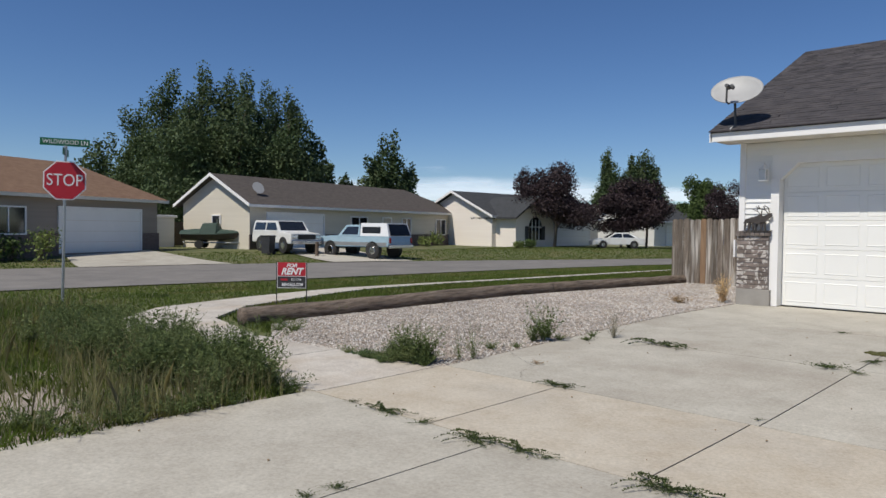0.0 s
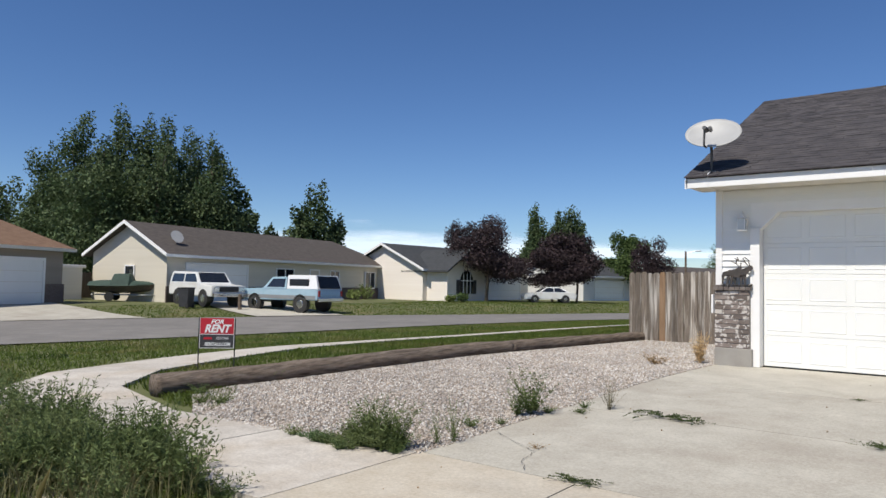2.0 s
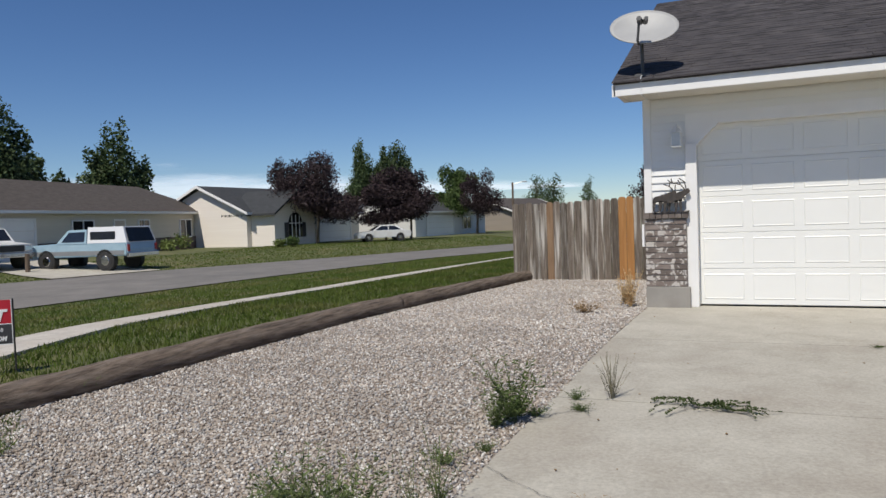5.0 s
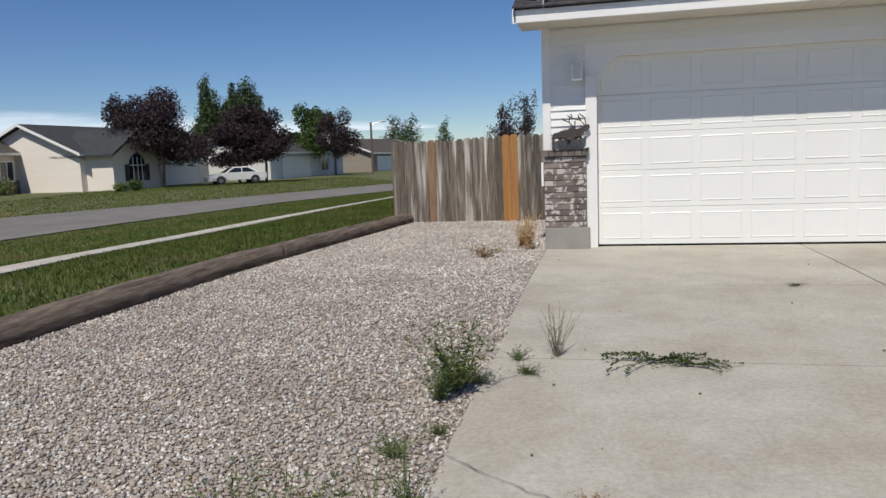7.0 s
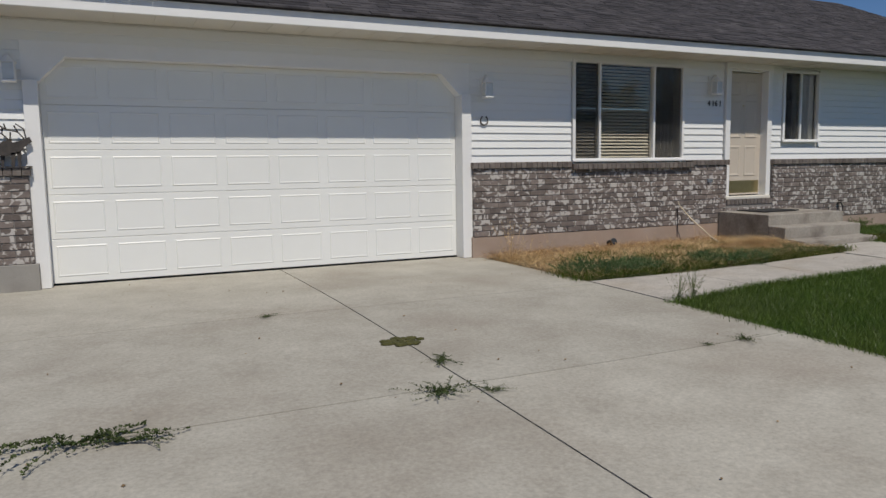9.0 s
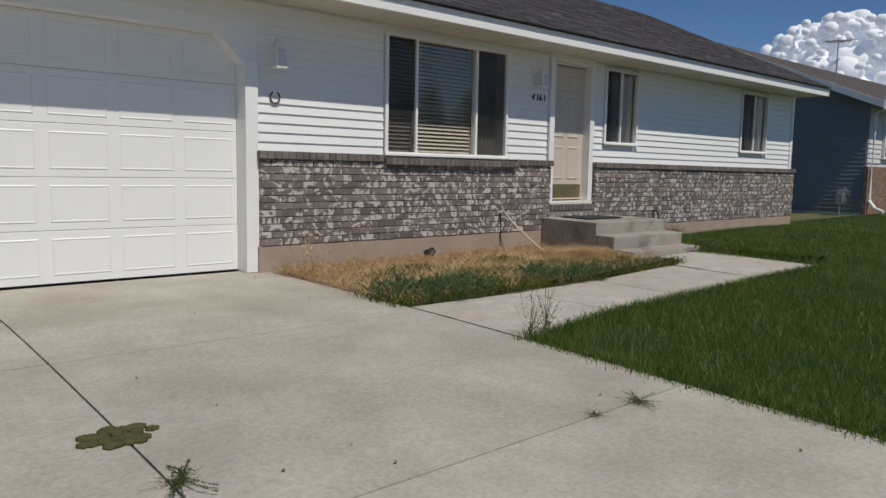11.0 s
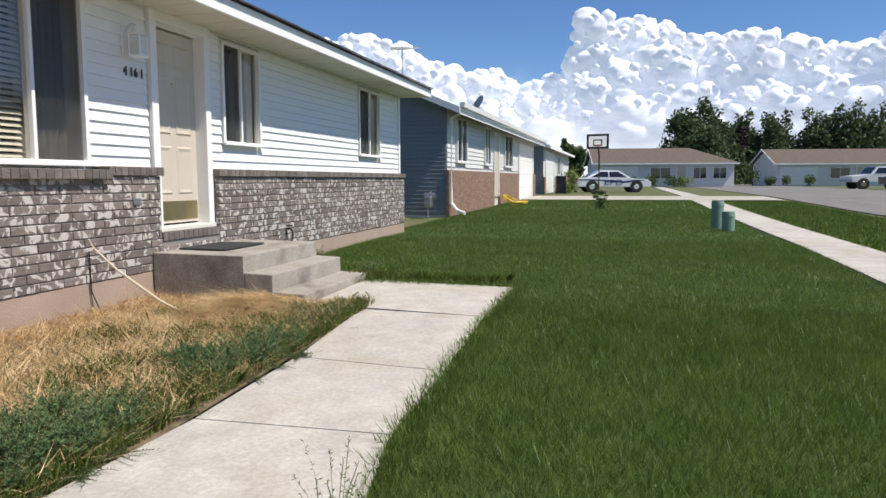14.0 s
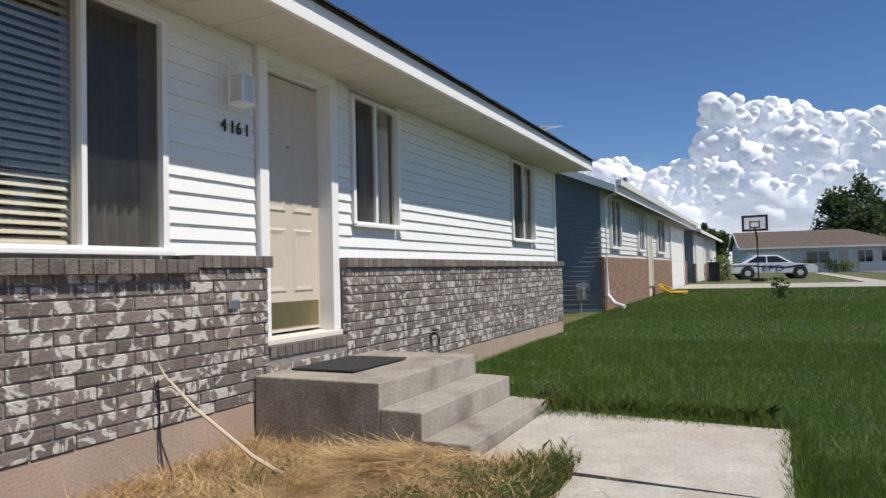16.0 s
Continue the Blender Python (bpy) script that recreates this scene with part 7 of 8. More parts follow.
M["cloud_puff"] = mat("cloud_puff", (0.66, 0.66, 0.67), (0.76, 0.76, 0.76), 0.004, 1.0, 0.0, spec=0.0)
puff = M["cloud_puff"].node_tree.nodes["Principled BSDF"]
# faint blue emission added in place of sunlight scattering inside the puffs
puff.inputs["Emission Color"].default_value, puff.inputs["Emission Strength"].default_value = (0.55, 0.64, 0.82, 1), 0.23
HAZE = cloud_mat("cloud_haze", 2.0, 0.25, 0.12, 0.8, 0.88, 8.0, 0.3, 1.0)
BANDS = cloud_mat("cloud_bands", 6.0, 0.35, 0.16, 0.7, 0.36, 15.0, 0.4, 1.0)
EAST = [(-130, 12), (-120, 13), (-114, 12.4), (-109, 11.4), (-106, 9.3), (-103, 9.4), (-100, 10.6), (-97.6, 10.9), (-95.3, 10.5), (-93.6, 10.9), (-91.8, 11.5), (-90, 12.3), (-88.4, 12.1), (-87.1, 13.2), (-85.7, 11.4), (-85, 9), (-83.3, 8.2), (-81.3, 7.1), (-79.4, 8.9), (-77.9, 8.5), (-75.9, 8.8), (-72.6, 10.1), (-70, 11.3), (-67.5, 11.2), (-65, 10), (-62.5, 7.5), (-60, 4)]
cloud_heap("backdrop_cloud_east", EAST, 3.2, "towering white cumulus clouds over the far houses")
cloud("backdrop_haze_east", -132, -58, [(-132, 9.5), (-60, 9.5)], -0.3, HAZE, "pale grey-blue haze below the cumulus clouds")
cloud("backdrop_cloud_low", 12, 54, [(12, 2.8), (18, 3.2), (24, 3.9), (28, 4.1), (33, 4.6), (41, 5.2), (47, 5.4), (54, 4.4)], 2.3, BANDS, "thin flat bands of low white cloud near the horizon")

# ---- grass and weeds ----
LAWN = [(0.09, 7.78), (0.08, 9.0), (0.07, 11.45), (1.35, 11.63), (4.1, 11.74), (5.68, 11.74), (5.9, 13.48), (5.98, 13.5), (5.98, 15.05), (12.3, 15.05), (12.45, 15.4), (12.5, 18), (17.8, 18), (17.85, 15.5), (30.6, 15.5), (30.6, 8.12), (6, 8.07)]


def lawn_sheet(name, x0, x1, y0, y1, nx, ny, lift, material):
    return drape(name, lambda u, v: (x0 + (x1 - x0) * u, y0 + (y1 - y0) * v), nx, ny, lift, material)


structure(lawn_sheet("lawn_front", 0.09, 6.0, 7.8, 11.7, 12, 10, 0.02, M["lawn"]), "dense green front lawn", "lawn")
structure(lawn_sheet("lawn_side", 6.0, 30.6, 8.1, 15.08, 60, 16, 0.02, M["lawn"]), "dense green lawn running past the houses", "lawn")
for x0_, n_, h_, w_, lo, hi in (("near", 330000, 0.095, 0.0036, 0.0, 5.0), ("near", 260000, 0.085, 0.0042, 3.2, 11.0), ("mid", 200000, 0.065, 0.0075, 8.5, 22.0), ("far", 80000, 0.065, 0.017, 15.5, 31.0)):
    xs, ys = np.random.uniform(lo, hi, n_), np.random.uniform(7.75, 15.5, n_)
    k = inside(LAWN, xs, ys)
    grass("lawn_grass", xs[k], ys[k], h_, w_, M["blade"], "dense dark green mown lawn grass", 0.9, 0.0, False)
# shaggy edge along driveway and path
xs = np.concatenate([np.random.normal(0.06, 0.05, 5200), np.random.uniform(0.1, 5.65, 6500), np.random.normal(5.74, 0.07, 2200), np.random.uniform(5.8, 7.4, 2500)])
ys = np.concatenate([np.random.uniform(7.8, 11.5, 5200), np.interp(xs[5200:11700], [0, 1.3, 4.1, 6], [11.42, 11.65, 11.76, 11.75]) + np.random.normal(0, 0.04, 6500), np.random.uniform(11.8, 13.5, 2200), np.random.normal(13.55, 0.12, 2500)])
grass("edge_grass", xs, ys, 0.1, 0.006, M["blade"], "longer untrimmed grass along the path edge", 0.9, 0.0, False)
n = 1600
grass("edge_grass", np.random.normal(5.96, 0.08, n), np.random.uniform(11.9, 13.7, n), 0.15, 0.011, M["blade_wild"], "broad bright green grass tufts at the end of the path", 0.9)
# parkway strip on the front street
xs, ys = np.random.uniform(0.3, 30, 40000), np.random.uniform(4.3, 7.0, 40000)
grass("parkway_grass", xs, ys, 0.08, 0.02, M["blade"], "mown grass strip beside the street", 0.6, 0.0, False)
# verge between log, pavement and side street
xs, ys = scatter([(-10.35, 8.2), (-10.0, 9.8), (-9.75, 11.5), (-9.52, 13.6), (-9.3, 15.5), (-8.85, 19.5), (-8.9, 25)] + [p for p in INNER[::-1] if 7.9 < p[1] < 35], 60000)
grass("verge_grass", xs, ys, 0.08, 0.011, M["blade_wild"], "uneven green and yellowing grass between log and pavement", 0.7)
xs, ys = scatter([(-13.94, 9.65), (-13.99, 12.66), (-13.99, 15.66), (-13.65, 18.68), (-13.55, 21.69), (-12.9, 29.73), (-12.56, 34.76), (-10.91, 42.85), (-15.46, 41.62), (-17.9, 34.49), (-19.14, 25.41), (-19.64, 15.37), (-20.38, 8.33), (-20.23, 3.33), (-13.71, 3.16), (-12.5, 6.92)], 110000)
grass("verge_grass", xs, ys, 0.07, 0.014, M["blade_wild"], "rough green verge grass beside the side street", 0.7, 0.0, False)
xs, ys = scatter([(-32.86, 5.69), (-32.27, 11.73), (-31.17, 19.8), (-29.08, 29.91), (-25.52, 38.61), (-22.39, 47.98), (-18.92, 58.46), (-26.91, 66.07), (-38.09, 49.48), (-35.58, 39.6), (-37.07, 29.51), (-38.77, 23.42), (-35.96, 7.54)], 60000)
for q in ([(-40.91, 20.2), (-38.54, 15.02), (-31.64, 13.26), (-31.18, 19.99)], [(-41.15, 32.91), (-40.29, 27.74), (-30.03, 24.86), (-28.96, 29.52)]):
    k = ~inside(q, xs, ys)
    xs, ys = xs[k], ys[k]
grass("verge_grass", xs, ys, 0.07, 0.04, M["blade_wild"], "green front lawns across the side street", 0.6, 0.0, False)
xs, ys = scatter([(-10.6, 8.1), (-9.4, 7.75), (-8.6, 7.75), (-8.8, 8.1), (-9.2, 8.5), (-9.8, 8.9)], 4500)
grass("verge_grass", xs, ys, 0.08, 0.008, M["blade_wild"], "green grass tufts round the end of the log", 0.8)
# the weedy corner patch
PATCH = [(-5.73, 3.26), (-5.86, 5.92), (-9.04, 5.92), (-11.48, 6.57), (-12.73, 7.61), (-16.4, 6.93), (-18.26, 3.93), (-14.69, 2.81)]
xs, ys = scatter(PATCH, 60000)
xa_, ya_ = scatter(PATCH, 26000)
k = (xa_ > -9.6) & (ya_ > 4.3 - 0.25 * (xa_ + 6)) | (np.random.uniform(0, 1, len(xa_)) < 0.22)
xa_, ya_ = xa_[k], ya_[k]
bare = (np.hypot((xs + 6.7) / 0.5, (ys - 5.5) / 0.22) < 1) | (np.hypot((xs + 6.9) / 0.7, (ys - 4.2) / 0.4) < 1)
thin = np.random.uniform(0, 1, len(xs)) < 0.3
xs, ys = xs[~bare | thin], ys[~bare | thin]
grass("wild_grass", xa_, ya_, 0.36, 0.0045, M["wild_dry"], "tall thin seeding grass, olive and tan", 0.45)
grass("wild_grass", xs, ys, 0.13, 0.009, M["blade_wild"], "uneven wild grass in the corner verge", 0.8)
structure(drape("gravel_patch", lambda u, v: (-5.88 - 2.6 * u, 2.9 + 2.9 * v), 16, 8, 0.012, M["gravel_bed"]), "thin patch of gravel under the weeds", "gravel bed")
tall = [weed_mesh("weed", 34, 0.62, 0.34, 0.075, M["weed"], 26, 0.2, s) for s in (1, 2, 3)]
small = [weed_mesh("weed", 26, 0.28, 0.3, 0.05, M["weed"], 20, 0.6, s) for s in (4, 5)]
flatw = [weed_mesh("weed", 22, 0.07, 0.3, 0.035, M["joint_weed"], 24, 1.0, s) for s in (6, 7)]
bedw = [weed_mesh("weed", 34, 0.2, 0.24, 0.04, M["weed_dark"], 34, 0.3, s) for s in (11, 12)]
branchy = weed_mesh("weed", 26, 0.34, 0.2, 0.022, M["weed_grey"], 20, 0.1, 13)
sprig = weed_mesh("weed", 9, 0.75, 0.3, 0.05, M["straw"], 9, 0.25, 14)


def sprawl_mesh(name, length, material, seed):
    """A creeping weed: long low runners along one joint, set with small leaves."""
    r = random.Random(seed)
    V, F = [], []
    for k in range(13):
        a = (0 if k % 2 else math.pi) + r.gauss(0, 0.28)
        ln = length * r.uniform(0.35, 1.0)
        bend = r.uniform(-0.6, 0.6)
        pts = [Vector((ln * t * math.cos(a + bend * t), ln * t * math.sin(a + bend * t), 0.012 + 0.035 * math.sin(3.1 * t) * r.uniform(0.4, 1.2))) for t in (0, 0.25, 0.5, 0.75, 1.0)]
        for p, q in zip(pts, pts[1:]):
            i = len(V)
            w = Vector((math.sin(a), -math.cos(a), 0)) * 0.0022
            V += [p - w, p + w, q + w, q - w]
            F.append((i, i + 1, i + 2, i + 3))
        for _ in range(int(70 * ln / length)):
            t = r.uniform(0.02, 0.999) * 4
            p = pts[int(t)].lerp(pts[int(t) + 1], t - int(t))
            d = Vector((r.uniform(-1, 1), r.uniform(-1, 1), r.uniform(0, 0.7))).normalized()
            e = d.cross(Vector((r.uniform(-1, 1), r.uniform(-1, 1), r.uniform(-1, 1)))).normalized()
            lf = r.uniform(0.012, 0.028)
            i = len(V)
            V += [p, p + d * lf * 0.5 + e * lf * 0.3, p + d * lf, p + d * lf * 0.5 - e * lf * 0.3]
            F.append((i, i + 1, i + 2, i + 3))
    me = bpy.data.meshes.new(name)
    me.from_pydata([tuple(v) for v in V], [], F)
    me.materials.append(material)
    return me


creeper = [sprawl_mesh("weed", 0.42, M["joint_weed"], s) for s in (15, 16)]
drym = weed_mesh("weed", 46, 0.62, 0.2, 0.06, M["straw"], 14, 0.3, 8)
twig = weed_mesh("weed", 26, 0.2, 0.3, 0.05, M["dry_weed"], 10, 0.6, 9)
lone = weed_mesh("weed", 14, 0.42, 0.17, 0.03, M["weed"], 26, 0.1, 10)
G_W = "tall green weeds in the corner verge"
rng = random.Random(8)
for k in range(26):
    x, y = rng.uniform(-9.5, -7.0), rng.uniform(5.1, 5.95)
    plant(rng.choice(tall), "weed", x, y, "tall bushy grey-green weed in the corner verge", rng.uniform(0.5, 1.05), rng.uniform(0, 360), group=G_W, lift=0.0)
for k in range(14):
    x = rng.uniform(-11.4, -9.4)
    y = rng.uniform(4.8, 6.2) + 0.45 * max(0, -9.4 - x)
    plant(rng.choice(tall), "weed", x, y, "tall bushy grey-green weed in the corner verge", rng.uniform(0.55, 0.95), rng.uniform(0, 360), group=G_W, lift=0.0)
for k in range(16):
    plant(rng.choice(tall), "weed", rng.uniform(-9.0, -6.4), rng.uniform(5.75, 6.15), "tall bushy grey-green weed in the corner verge", rng.uniform(0.7, 1.1), rng.uniform(0, 360), group=G_W, lift=0.0)
for k in range(30):
    plant(rng.choice(tall), "weed", rng.uniform(-7.6, -6.05), rng.uniform(5.35, 6.1), "tall bushy grey-green weed in the corner verge", rng.uniform(0.6, 0.95), rng.uniform(0, 360), group=G_W, lift=0.0)
for k in range(30):
    plant(rng.choice(small), "weed", rng.uniform(-6.7, -5.86), rng.uniform(3.5, 6.1), "low green weed spilling over the driveway edge", rng.uniform(0.5, 1.0), rng.uniform(0, 360), group=G_W, lift=0.0)
# gravel bed weeds
for k in range(26):
    plant(rng.choice(tall[:2] + small + small), "weed", rng.gauss(-6.12, 0.22), rng.gauss(7.62, 0.07), "green weed clump at the corner of the gravel bed", rng.uniform(0.45, 0.8), rng.uniform(0, 360), group="weeds at the gravel edge")
for k in range(16):
    plant(rng.choice(small + bedw), "weed", rng.uniform(-7.05, -6.2), rng.gauss(7.52, 0.05), "low spreading weed at the corner of the gravel bed", rng.uniform(0.35, 0.6), rng.uniform(0, 360), group="weeds at the gravel edge")
for x, y, s in ((-5.78, 8.2, 0.5), (-5.85, 8.05, 0.4)):
    plant(lone, "weed", x, y, "thin upright weed at the gravel edge", s * 2, 40, group="weeds at the gravel edge")
for x, y, s, me_ in ((-5.86, 9.58, 0.85, tall[0]), (-5.93, 9.45, 0.5, tall[2]), (-5.76, 9.75, 0.5, small[0]), (-5.58, 10.2, 0.45, small[1]), (-5.5, 9.95, 0.35, small[0]), (-6.0, 8.75, 0.6, small[0]), (-5.84, 9.0, 0.4, small[1])):
    plant(me_, "weed", x, y, "green weed growing at the edge of gravel and driveway", s, x * 90, group="weeds at the gravel edge")
plant(branchy, "weed", -5.34, 10.31, "thin branching dry weed on the driveway edge", 1.0, 20, group="weeds at the gravel edge")
for x, y, s in ((-9.68, 9.45, 0.8), (-9.75, 9.8, 0.5), (-8.8, 8.0, 0.7), (-9.5, 8.2, 0.7), (-9.0, 7.9, 0.6)):
    plant(small[0], "weed", x, y, "low green weed beside the log", s, x * 70, group="weeds at the gravel edge")
plant(twig, "dead_weed", -6.45, 14.35, "flattened brown dead weed on the gravel", 1.3, 0, "dead weed")
plant(twig, "dead_weed", -5.1, 8.42, "small brown dead weed on the driveway", 0.4, 40, "dead weed")
plant(drym, "dry_grass_clump", -5.98, 15.05, "tall dry yellow grass clump against the brick pier", 1.0, 0, "dry grass")
plant(drym, "dry_grass_clump", -6.1, 15.35, "tall dry yellow grass clump against the brick pier", 0.8, 90, "dry grass")
# driveway joint weeds
for x, y, s, k in ((-5.5, 9.95, 0.5, 1), (-3.37, 12.52, 0.42, 1), (-2.87, 10.16, 0.9, 0), (-2.6, 10.07, 0.5, 1), (-2.62, 10.72, 0.42, 0), (-0.44, 10.23, 0.5, 1), (-0.77, 10.24, 0.3, 0),
                   (-5.27, 6.15, 0.3, 0), (-4.88, 6.12, 0.45, 1), (-4.78, 6.12, 0.35, 0), (-4.42, 6.1, 0.45, 1), (-3.92, 6.08, 0.5, 0), (-3.8, 6.02, 0.5, 1), (-3.5, 6.08, 0.4, 0), (-3.3, 6.1, 0.3, 1), (-4.45, 7.78, 0.5, 0), (-4.32, 7.76, 0.4, 1), (-2.7, 7.9, 0.22, 0),
                   (-2.62, 6.12, 0.55, 1), (-2.5, 6.12, 0.5, 0), (-2.32, 6.1, 0.4, 1), (-3.8, 4.85, 0.4, 0), (-3.8, 4.65, 0.4, 1)):
    plant(flatw[k], "weed", x, y, "flat green weed growing out of a driveway joint", s, x * 131, group="weeds in the driveway joints", lift=0.045)
for x, y, s, k, a_ in ((-4.72, 10.2, 1.0, 0, 4), (-4.5, 10.14, 0.7, 1, -12), (-4.85, 6.13, 0.7, 1, -3), (-3.85, 6.08, 0.75, 0, 10), (-3.5, 6.1, 0.6, 1, -5), (-2.5, 6.13, 0.8, 0, 0), (-4.4, 7.77, 0.6, 1, 5), (-2.6, 10.72, 0.45, 0, 70)):
    plant(creeper[k], "weed", x, y, "dark green creeping weed spreading from a driveway joint", s, a_, group="weeds in the driveway joints", lift=0.045)
bm = bmesh.new()
for k in range(60):
    a_, q_ = rng.uniform(0, 6.28), rng.uniform(0, 1) ** 0.5
    bmesh.ops.create_icosphere(bm, subdivisions=1, radius=rng.uniform(0.02, 0.04), matrix=Matrix.Translation((0.15 * q_ * math.cos(a_), 0.11 * q_ * math.sin(a_), 0)) @ Matrix.Diagonal((1, 1, 0.4, 1)))
ms = tagged(link("moss_patch", bm, M["moss"], None, "", True), "brownish-green moss cushion on the driveway joint", "moss")
ms.matrix_world = pose(-2.66, 11.28, landz(-2.66, 11.28) + 0.045)
# planting bed before the window: soil, straw, weeds
structure(drape("flower_bed", lambda u, v: (0.0 + 4.28 * u + 0.04 * math.sin(9 * v), 12.64 + 0.26 * u + (2.44 - 0.26 * u) * v), 40, 20, 0.03, M["soil"]), "neglected soil bed below the window", "flower bed")
n = 30000
xs = np.random.uniform(0.0, 4.27, n)
ys = 12.71 + 0.05 * xs + (2.33 - 0.05 * xs) * np.random.beta(1.1, 1.05, n)
n = len(xs)
a = np.random.uniform(0, 6.28, n)
ln = np.random.uniform(0.05, 0.24, n)
base = np.stack([xs, ys, land(xs, ys) + 0.035 + np.random.uniform(0, 0.05, n)], 1)
tip = base + np.stack([np.cos(a) * ln, np.sin(a) * ln, np.random.uniform(-0.03, 0.07, n) + np.random.exponential(0.022, n)], 1)
tagged(tri_field("straw", base, tip, np.random.uniform(0.003, 0.0075, n), M["straw"]), "flattened dry yellow straw over the bed", "straw", "", "stuff")
n = 9000
xs, ys = np.random.normal(3.75, 0.42, n), np.random.normal(13.8, 0.33, n)
k = ((xs < 4.28) | (ys < 13.4)) & (xs < 4.7)
xs, ys = xs[k], ys[k]
n = len(xs)
a = np.random.normal(0.3, 0.9, n)
ln = np.random.uniform(0.15, 0.55, n)
base = np.stack([xs, ys, land(xs, ys) + 0.04 + 0.12 * np.exp(-((xs - 3.95) ** 2 + (ys - 13.8) ** 2) / 0.25) * np.random.uniform(0, 1.2, n)], 1)
tip = base + np.stack([-np.cos(a) * ln, np.sin(a) * ln, np.random.uniform(-0.02, 0.1, n)], 1)
tagged(tri_field("straw_heap", base, tip, np.random.uniform(0.003, 0.008, n), M["straw"]), "heap of dry yellow straw beside the steps", "straw", "", "stuff")
n = 3800
xs, ys = np.random.uniform(0.05, 4.2, n), 15.06 - np.random.exponential(0.22, n)
a = np.random.uniform(0, 6.28, n)
ln = np.random.uniform(0.06, 0.22, n)
base = np.stack([xs, ys, land(xs, ys) + 0.04 + np.random.uniform(0, 0.07, n)], 1)
tip = base + np.stack([np.cos(a) * ln, -abs(np.sin(a)) * ln * 0.6, np.random.uniform(-0.03, 0.08, n)], 1)
tagged(tri_field("straw", base, tip, np.full(n, 0.0045), M["rust_straw"]), "rust-brown dead grass along the foundation", "straw", "", "stuff")
for cx, cy, r_, cnt in ((0.37, 13.1, 0.45, 2600), (1.02, 12.85, 0.4, 2600), (1.77, 12.95, 0.35, 2400), (2.14, 13.15, 0.4, 2400), (3.35, 12.95, 0.5, 3600), (4.09, 13.05, 0.35, 3000), (2.7, 14.3, 0.35, 900), (3.07, 13.3, 0.4, 1600), (0.84, 14, 0.3, 900), (3.63, 14.4, 0.25, 600), (1.86, 13.7, 0.4, 1500), (2.88, 13.75, 0.35, 1300), (1.3, 14.3, 0.35, 900), (0.47, 12.8, 0.4, 2600), (2.7, 12.85, 0.45, 3000), (3.44, 13.5, 0.3, 1500)):
    xs, ys = np.random.normal(cx, r_ * 0.55, cnt), np.random.normal(cy, r_ * 0.35, cnt)
    k = (ys > 12.7 + 0.045 * xs) & (xs > -0.1) & ((xs < 4.27) | (ys < 13.4))
    grass("bed_grass", xs[k], ys[k], 0.11, 0.005, M["blade_wild"], "green weedy grass tuft in the bed", 0.8, 0.02)
for k in range(26):
    x = rng.uniform(0.0, 4.25)
    plant(rng.choice(small + flatw), "weed", x, 12.74 + 0.05 * x + rng.uniform(0, 0.4), "low dark green weed along the path edge", rng.uniform(0.4, 0.85), rng.uniform(0, 360), group="weeds along the path")
for k in range(34):
    x = rng.choice((rng.uniform(0.05, 1.3), rng.uniform(0.05, 1.3), rng.uniform(2.0, 2.9)))
    plant(rng.choice(bedw), "weed", x, rng.uniform(12.84, 13.4), "low bushy dark green weed in the front of the bed", rng.uniform(0.6, 1.05), rng.uniform(0, 360), group="weeds along the path")
for k in range(16):
    plant(rng.choice(small + flatw), "weed", rng.uniform(3.0, 4.2), rng.uniform(13.0, 13.4), "low green weed in the straw beside the step", rng.uniform(0.4, 0.75), rng.uniform(0, 360), group="weeds along the path")
for x, y, s, a_ in ((0.12, 14.5, 0.9, 0), (0.35, 14.75, 0.8, 80), (0.25, 14.25, 0.6, 200), (0.9, 14.8, 0.55, 30), (3.55, 14.8, 0.5, 10)):
    plant(sprig, "dry_stalks", x, y, "thin pale dry grass stalks against the foundation", s, a_, "dry grass")
for k in range(12):
    plant(flatw[k % 2], "weed", rng.uniform(0.2, 2.6), 12.74 + rng.uniform(-0.05, 0.03), "flat weed creeping over the path edge", rng.uniform(0.4, 0.6), rng.uniform(0, 360), group="weeds along the path", lift=0.05)
plant(lone, "weed", 0.35, 11.55, "thin upright weed at the lawn corner", 0.9, 0, group="weeds along the path")
plant(lone, "weed", 0.12, 11.5, "thin upright weed at the lawn corner", 0.8, 50, group="weeds along the path")
plant(small[0], "weed", 7.55, 14.95, "small green weed at the foot of the wall", 1.0, 0)
plant(small[1], "weed", 6.3, 13.65, "broad green weed at the path end", 0.9, 0)
bm = bmesh.new()
tube(bm, [(3.6, 14.25, 0.0), (3.54, 14.5, 0.14), (3.47, 14.85, 0.4), (3.43, 15.03, 0.58), (3.41, 15.06, 0.66)], [0.012, 0.011, 0.01, 0.007, 0.003], 6)
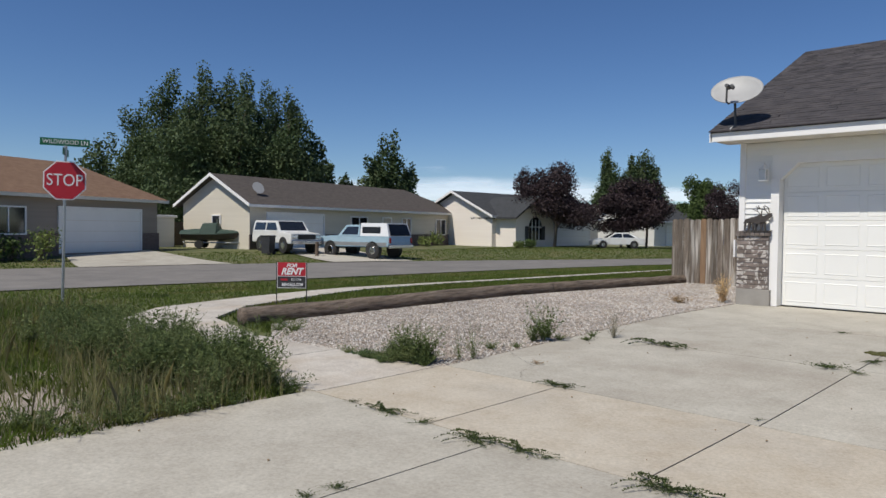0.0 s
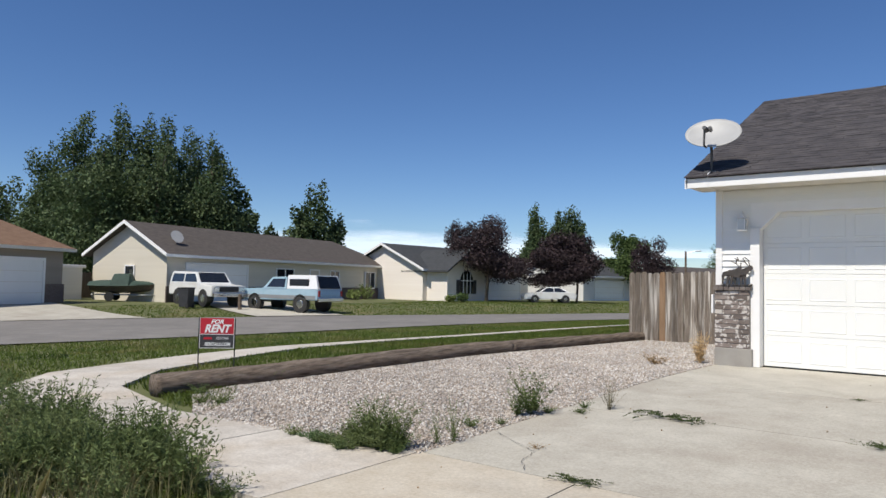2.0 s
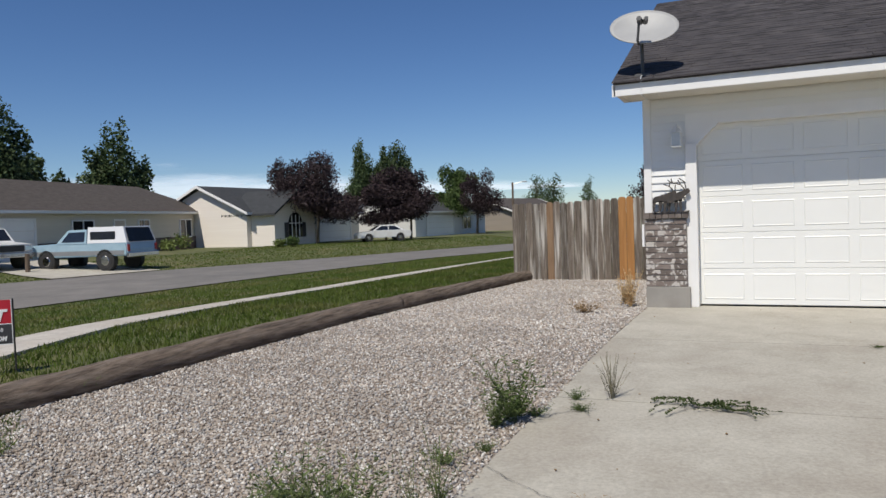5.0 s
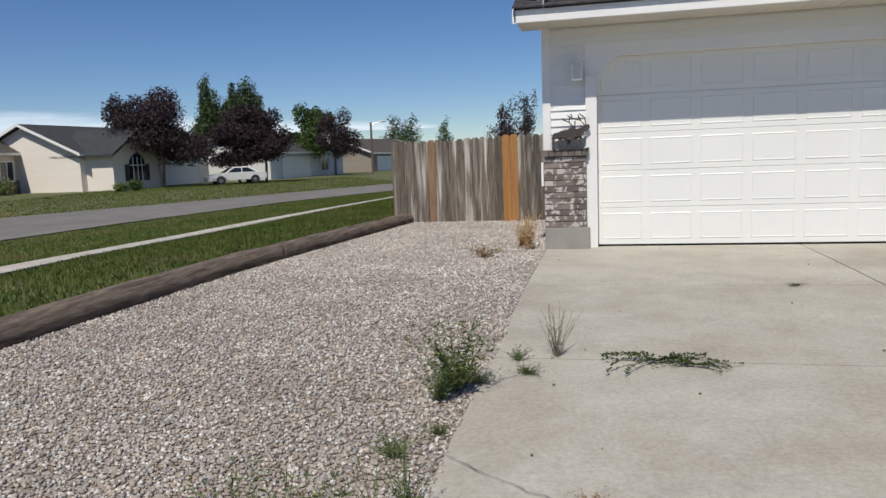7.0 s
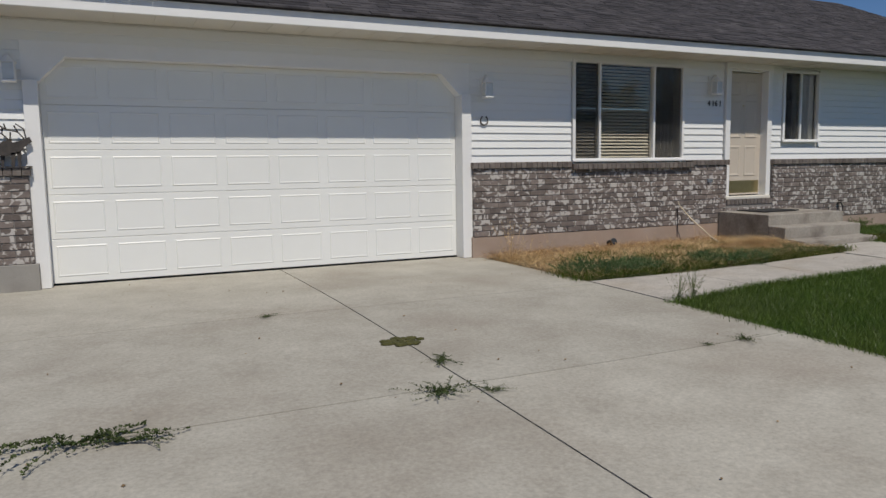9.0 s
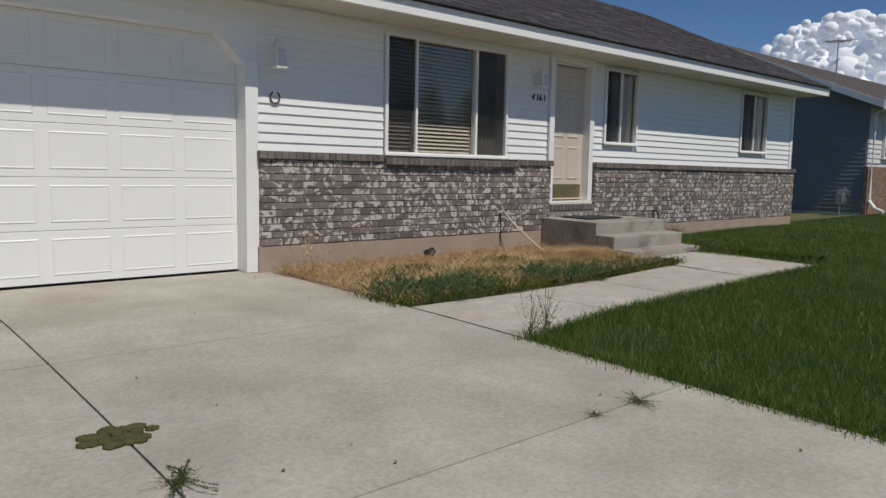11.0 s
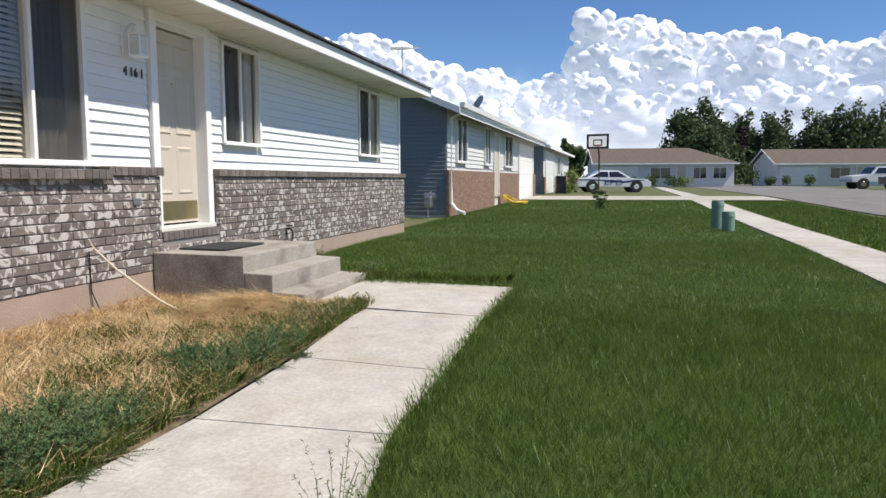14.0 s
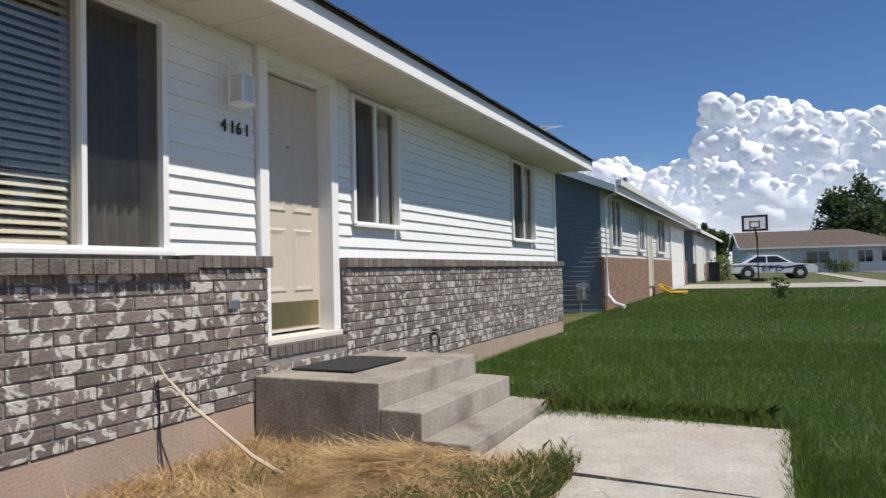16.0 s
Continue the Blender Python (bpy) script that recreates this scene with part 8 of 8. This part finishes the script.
tagged(link("dry_stalk", bm, M["pale_stalk"]), "long bent dry stalk leaning on the brick wall", "stalk")
bm = bmesh.new()
tube(bm, [(3.46, 15.0, 0.0), (3.45, 15.085, 0.2), (3.44, 15.088, 0.55)], 0.006, 5)
tagged(link("wall_cable", bm, M["black"]), "thin black cable up the brick wall", "cable")
# pebbles and crumbs on the driveway
V, F = [], []
for k in range(70):
    x, y, r_ = rng.uniform(-5.7, -0.1), rng.uniform(4.5, 15), rng.uniform(0.004, 0.011)
    i = len(V)
    z = landz(x, y) + 0.052
    V += [(x + o[0] * r_, y + o[1] * r_, z + o[2] * r_ * 0.7) for o in octa]
    F += [tuple(int(q) + i for q in f) for f in of]
tagged(raw("pebbles", V, F, M["dry_weed"]), "scattered small pebbles and crumbs on the concrete", "pebbles", "", "stuff")

for pts in ([(-5.75, 8.75), (-5.4, 8.5), (-5.05, 8.3), (-4.98, 8.0), (-4.82, 7.78)],):
    V, F = [], []
    fine = []
    for (xa, ya), (xb, yb) in zip(pts, pts[1:]):
        for k in range(6):
            fine.append((xa + (xb - xa) * k / 6 + rng.uniform(-0.012, 0.012), ya + (yb - ya) * k / 6 + rng.uniform(-0.012, 0.012)))
    for x, y in fine:
        wd = rng.uniform(0.0006, 0.0018)
        V += [(x - wd, y - wd, landz(x, y) + 0.0535), (x + wd, y + wd, landz(x, y) + 0.0535)]
    F = [(2 * k, 2 * k + 1, 2 * k + 3, 2 * k + 2) for k in range(len(fine) - 1)]
    structure(raw("crack", V, F, M["black"]), "thin dark crack across the concrete", "crack")

# ---- bricks, last ----
for parent, x, length, y, z, keep in QUEUE:
    key = (round(length, 3), keep is None)
    if key not in BRICKS:
        if keep is None:
            me = brick_mesh(length, 0.082, 0.10 + 0.05, "cap_brick")
            me.materials.clear()
            me.materials.append(M["brick_cap"])
            BRICKS[key] = me
        else:
            BRICKS[key] = brick_mesh(length, BC - 0.01)
    ob = new("brick" if keep is not None else "cap_brick", BRICKS[key])
    ob.location = (x, y, z + 0.004)
    ob.parent = parent
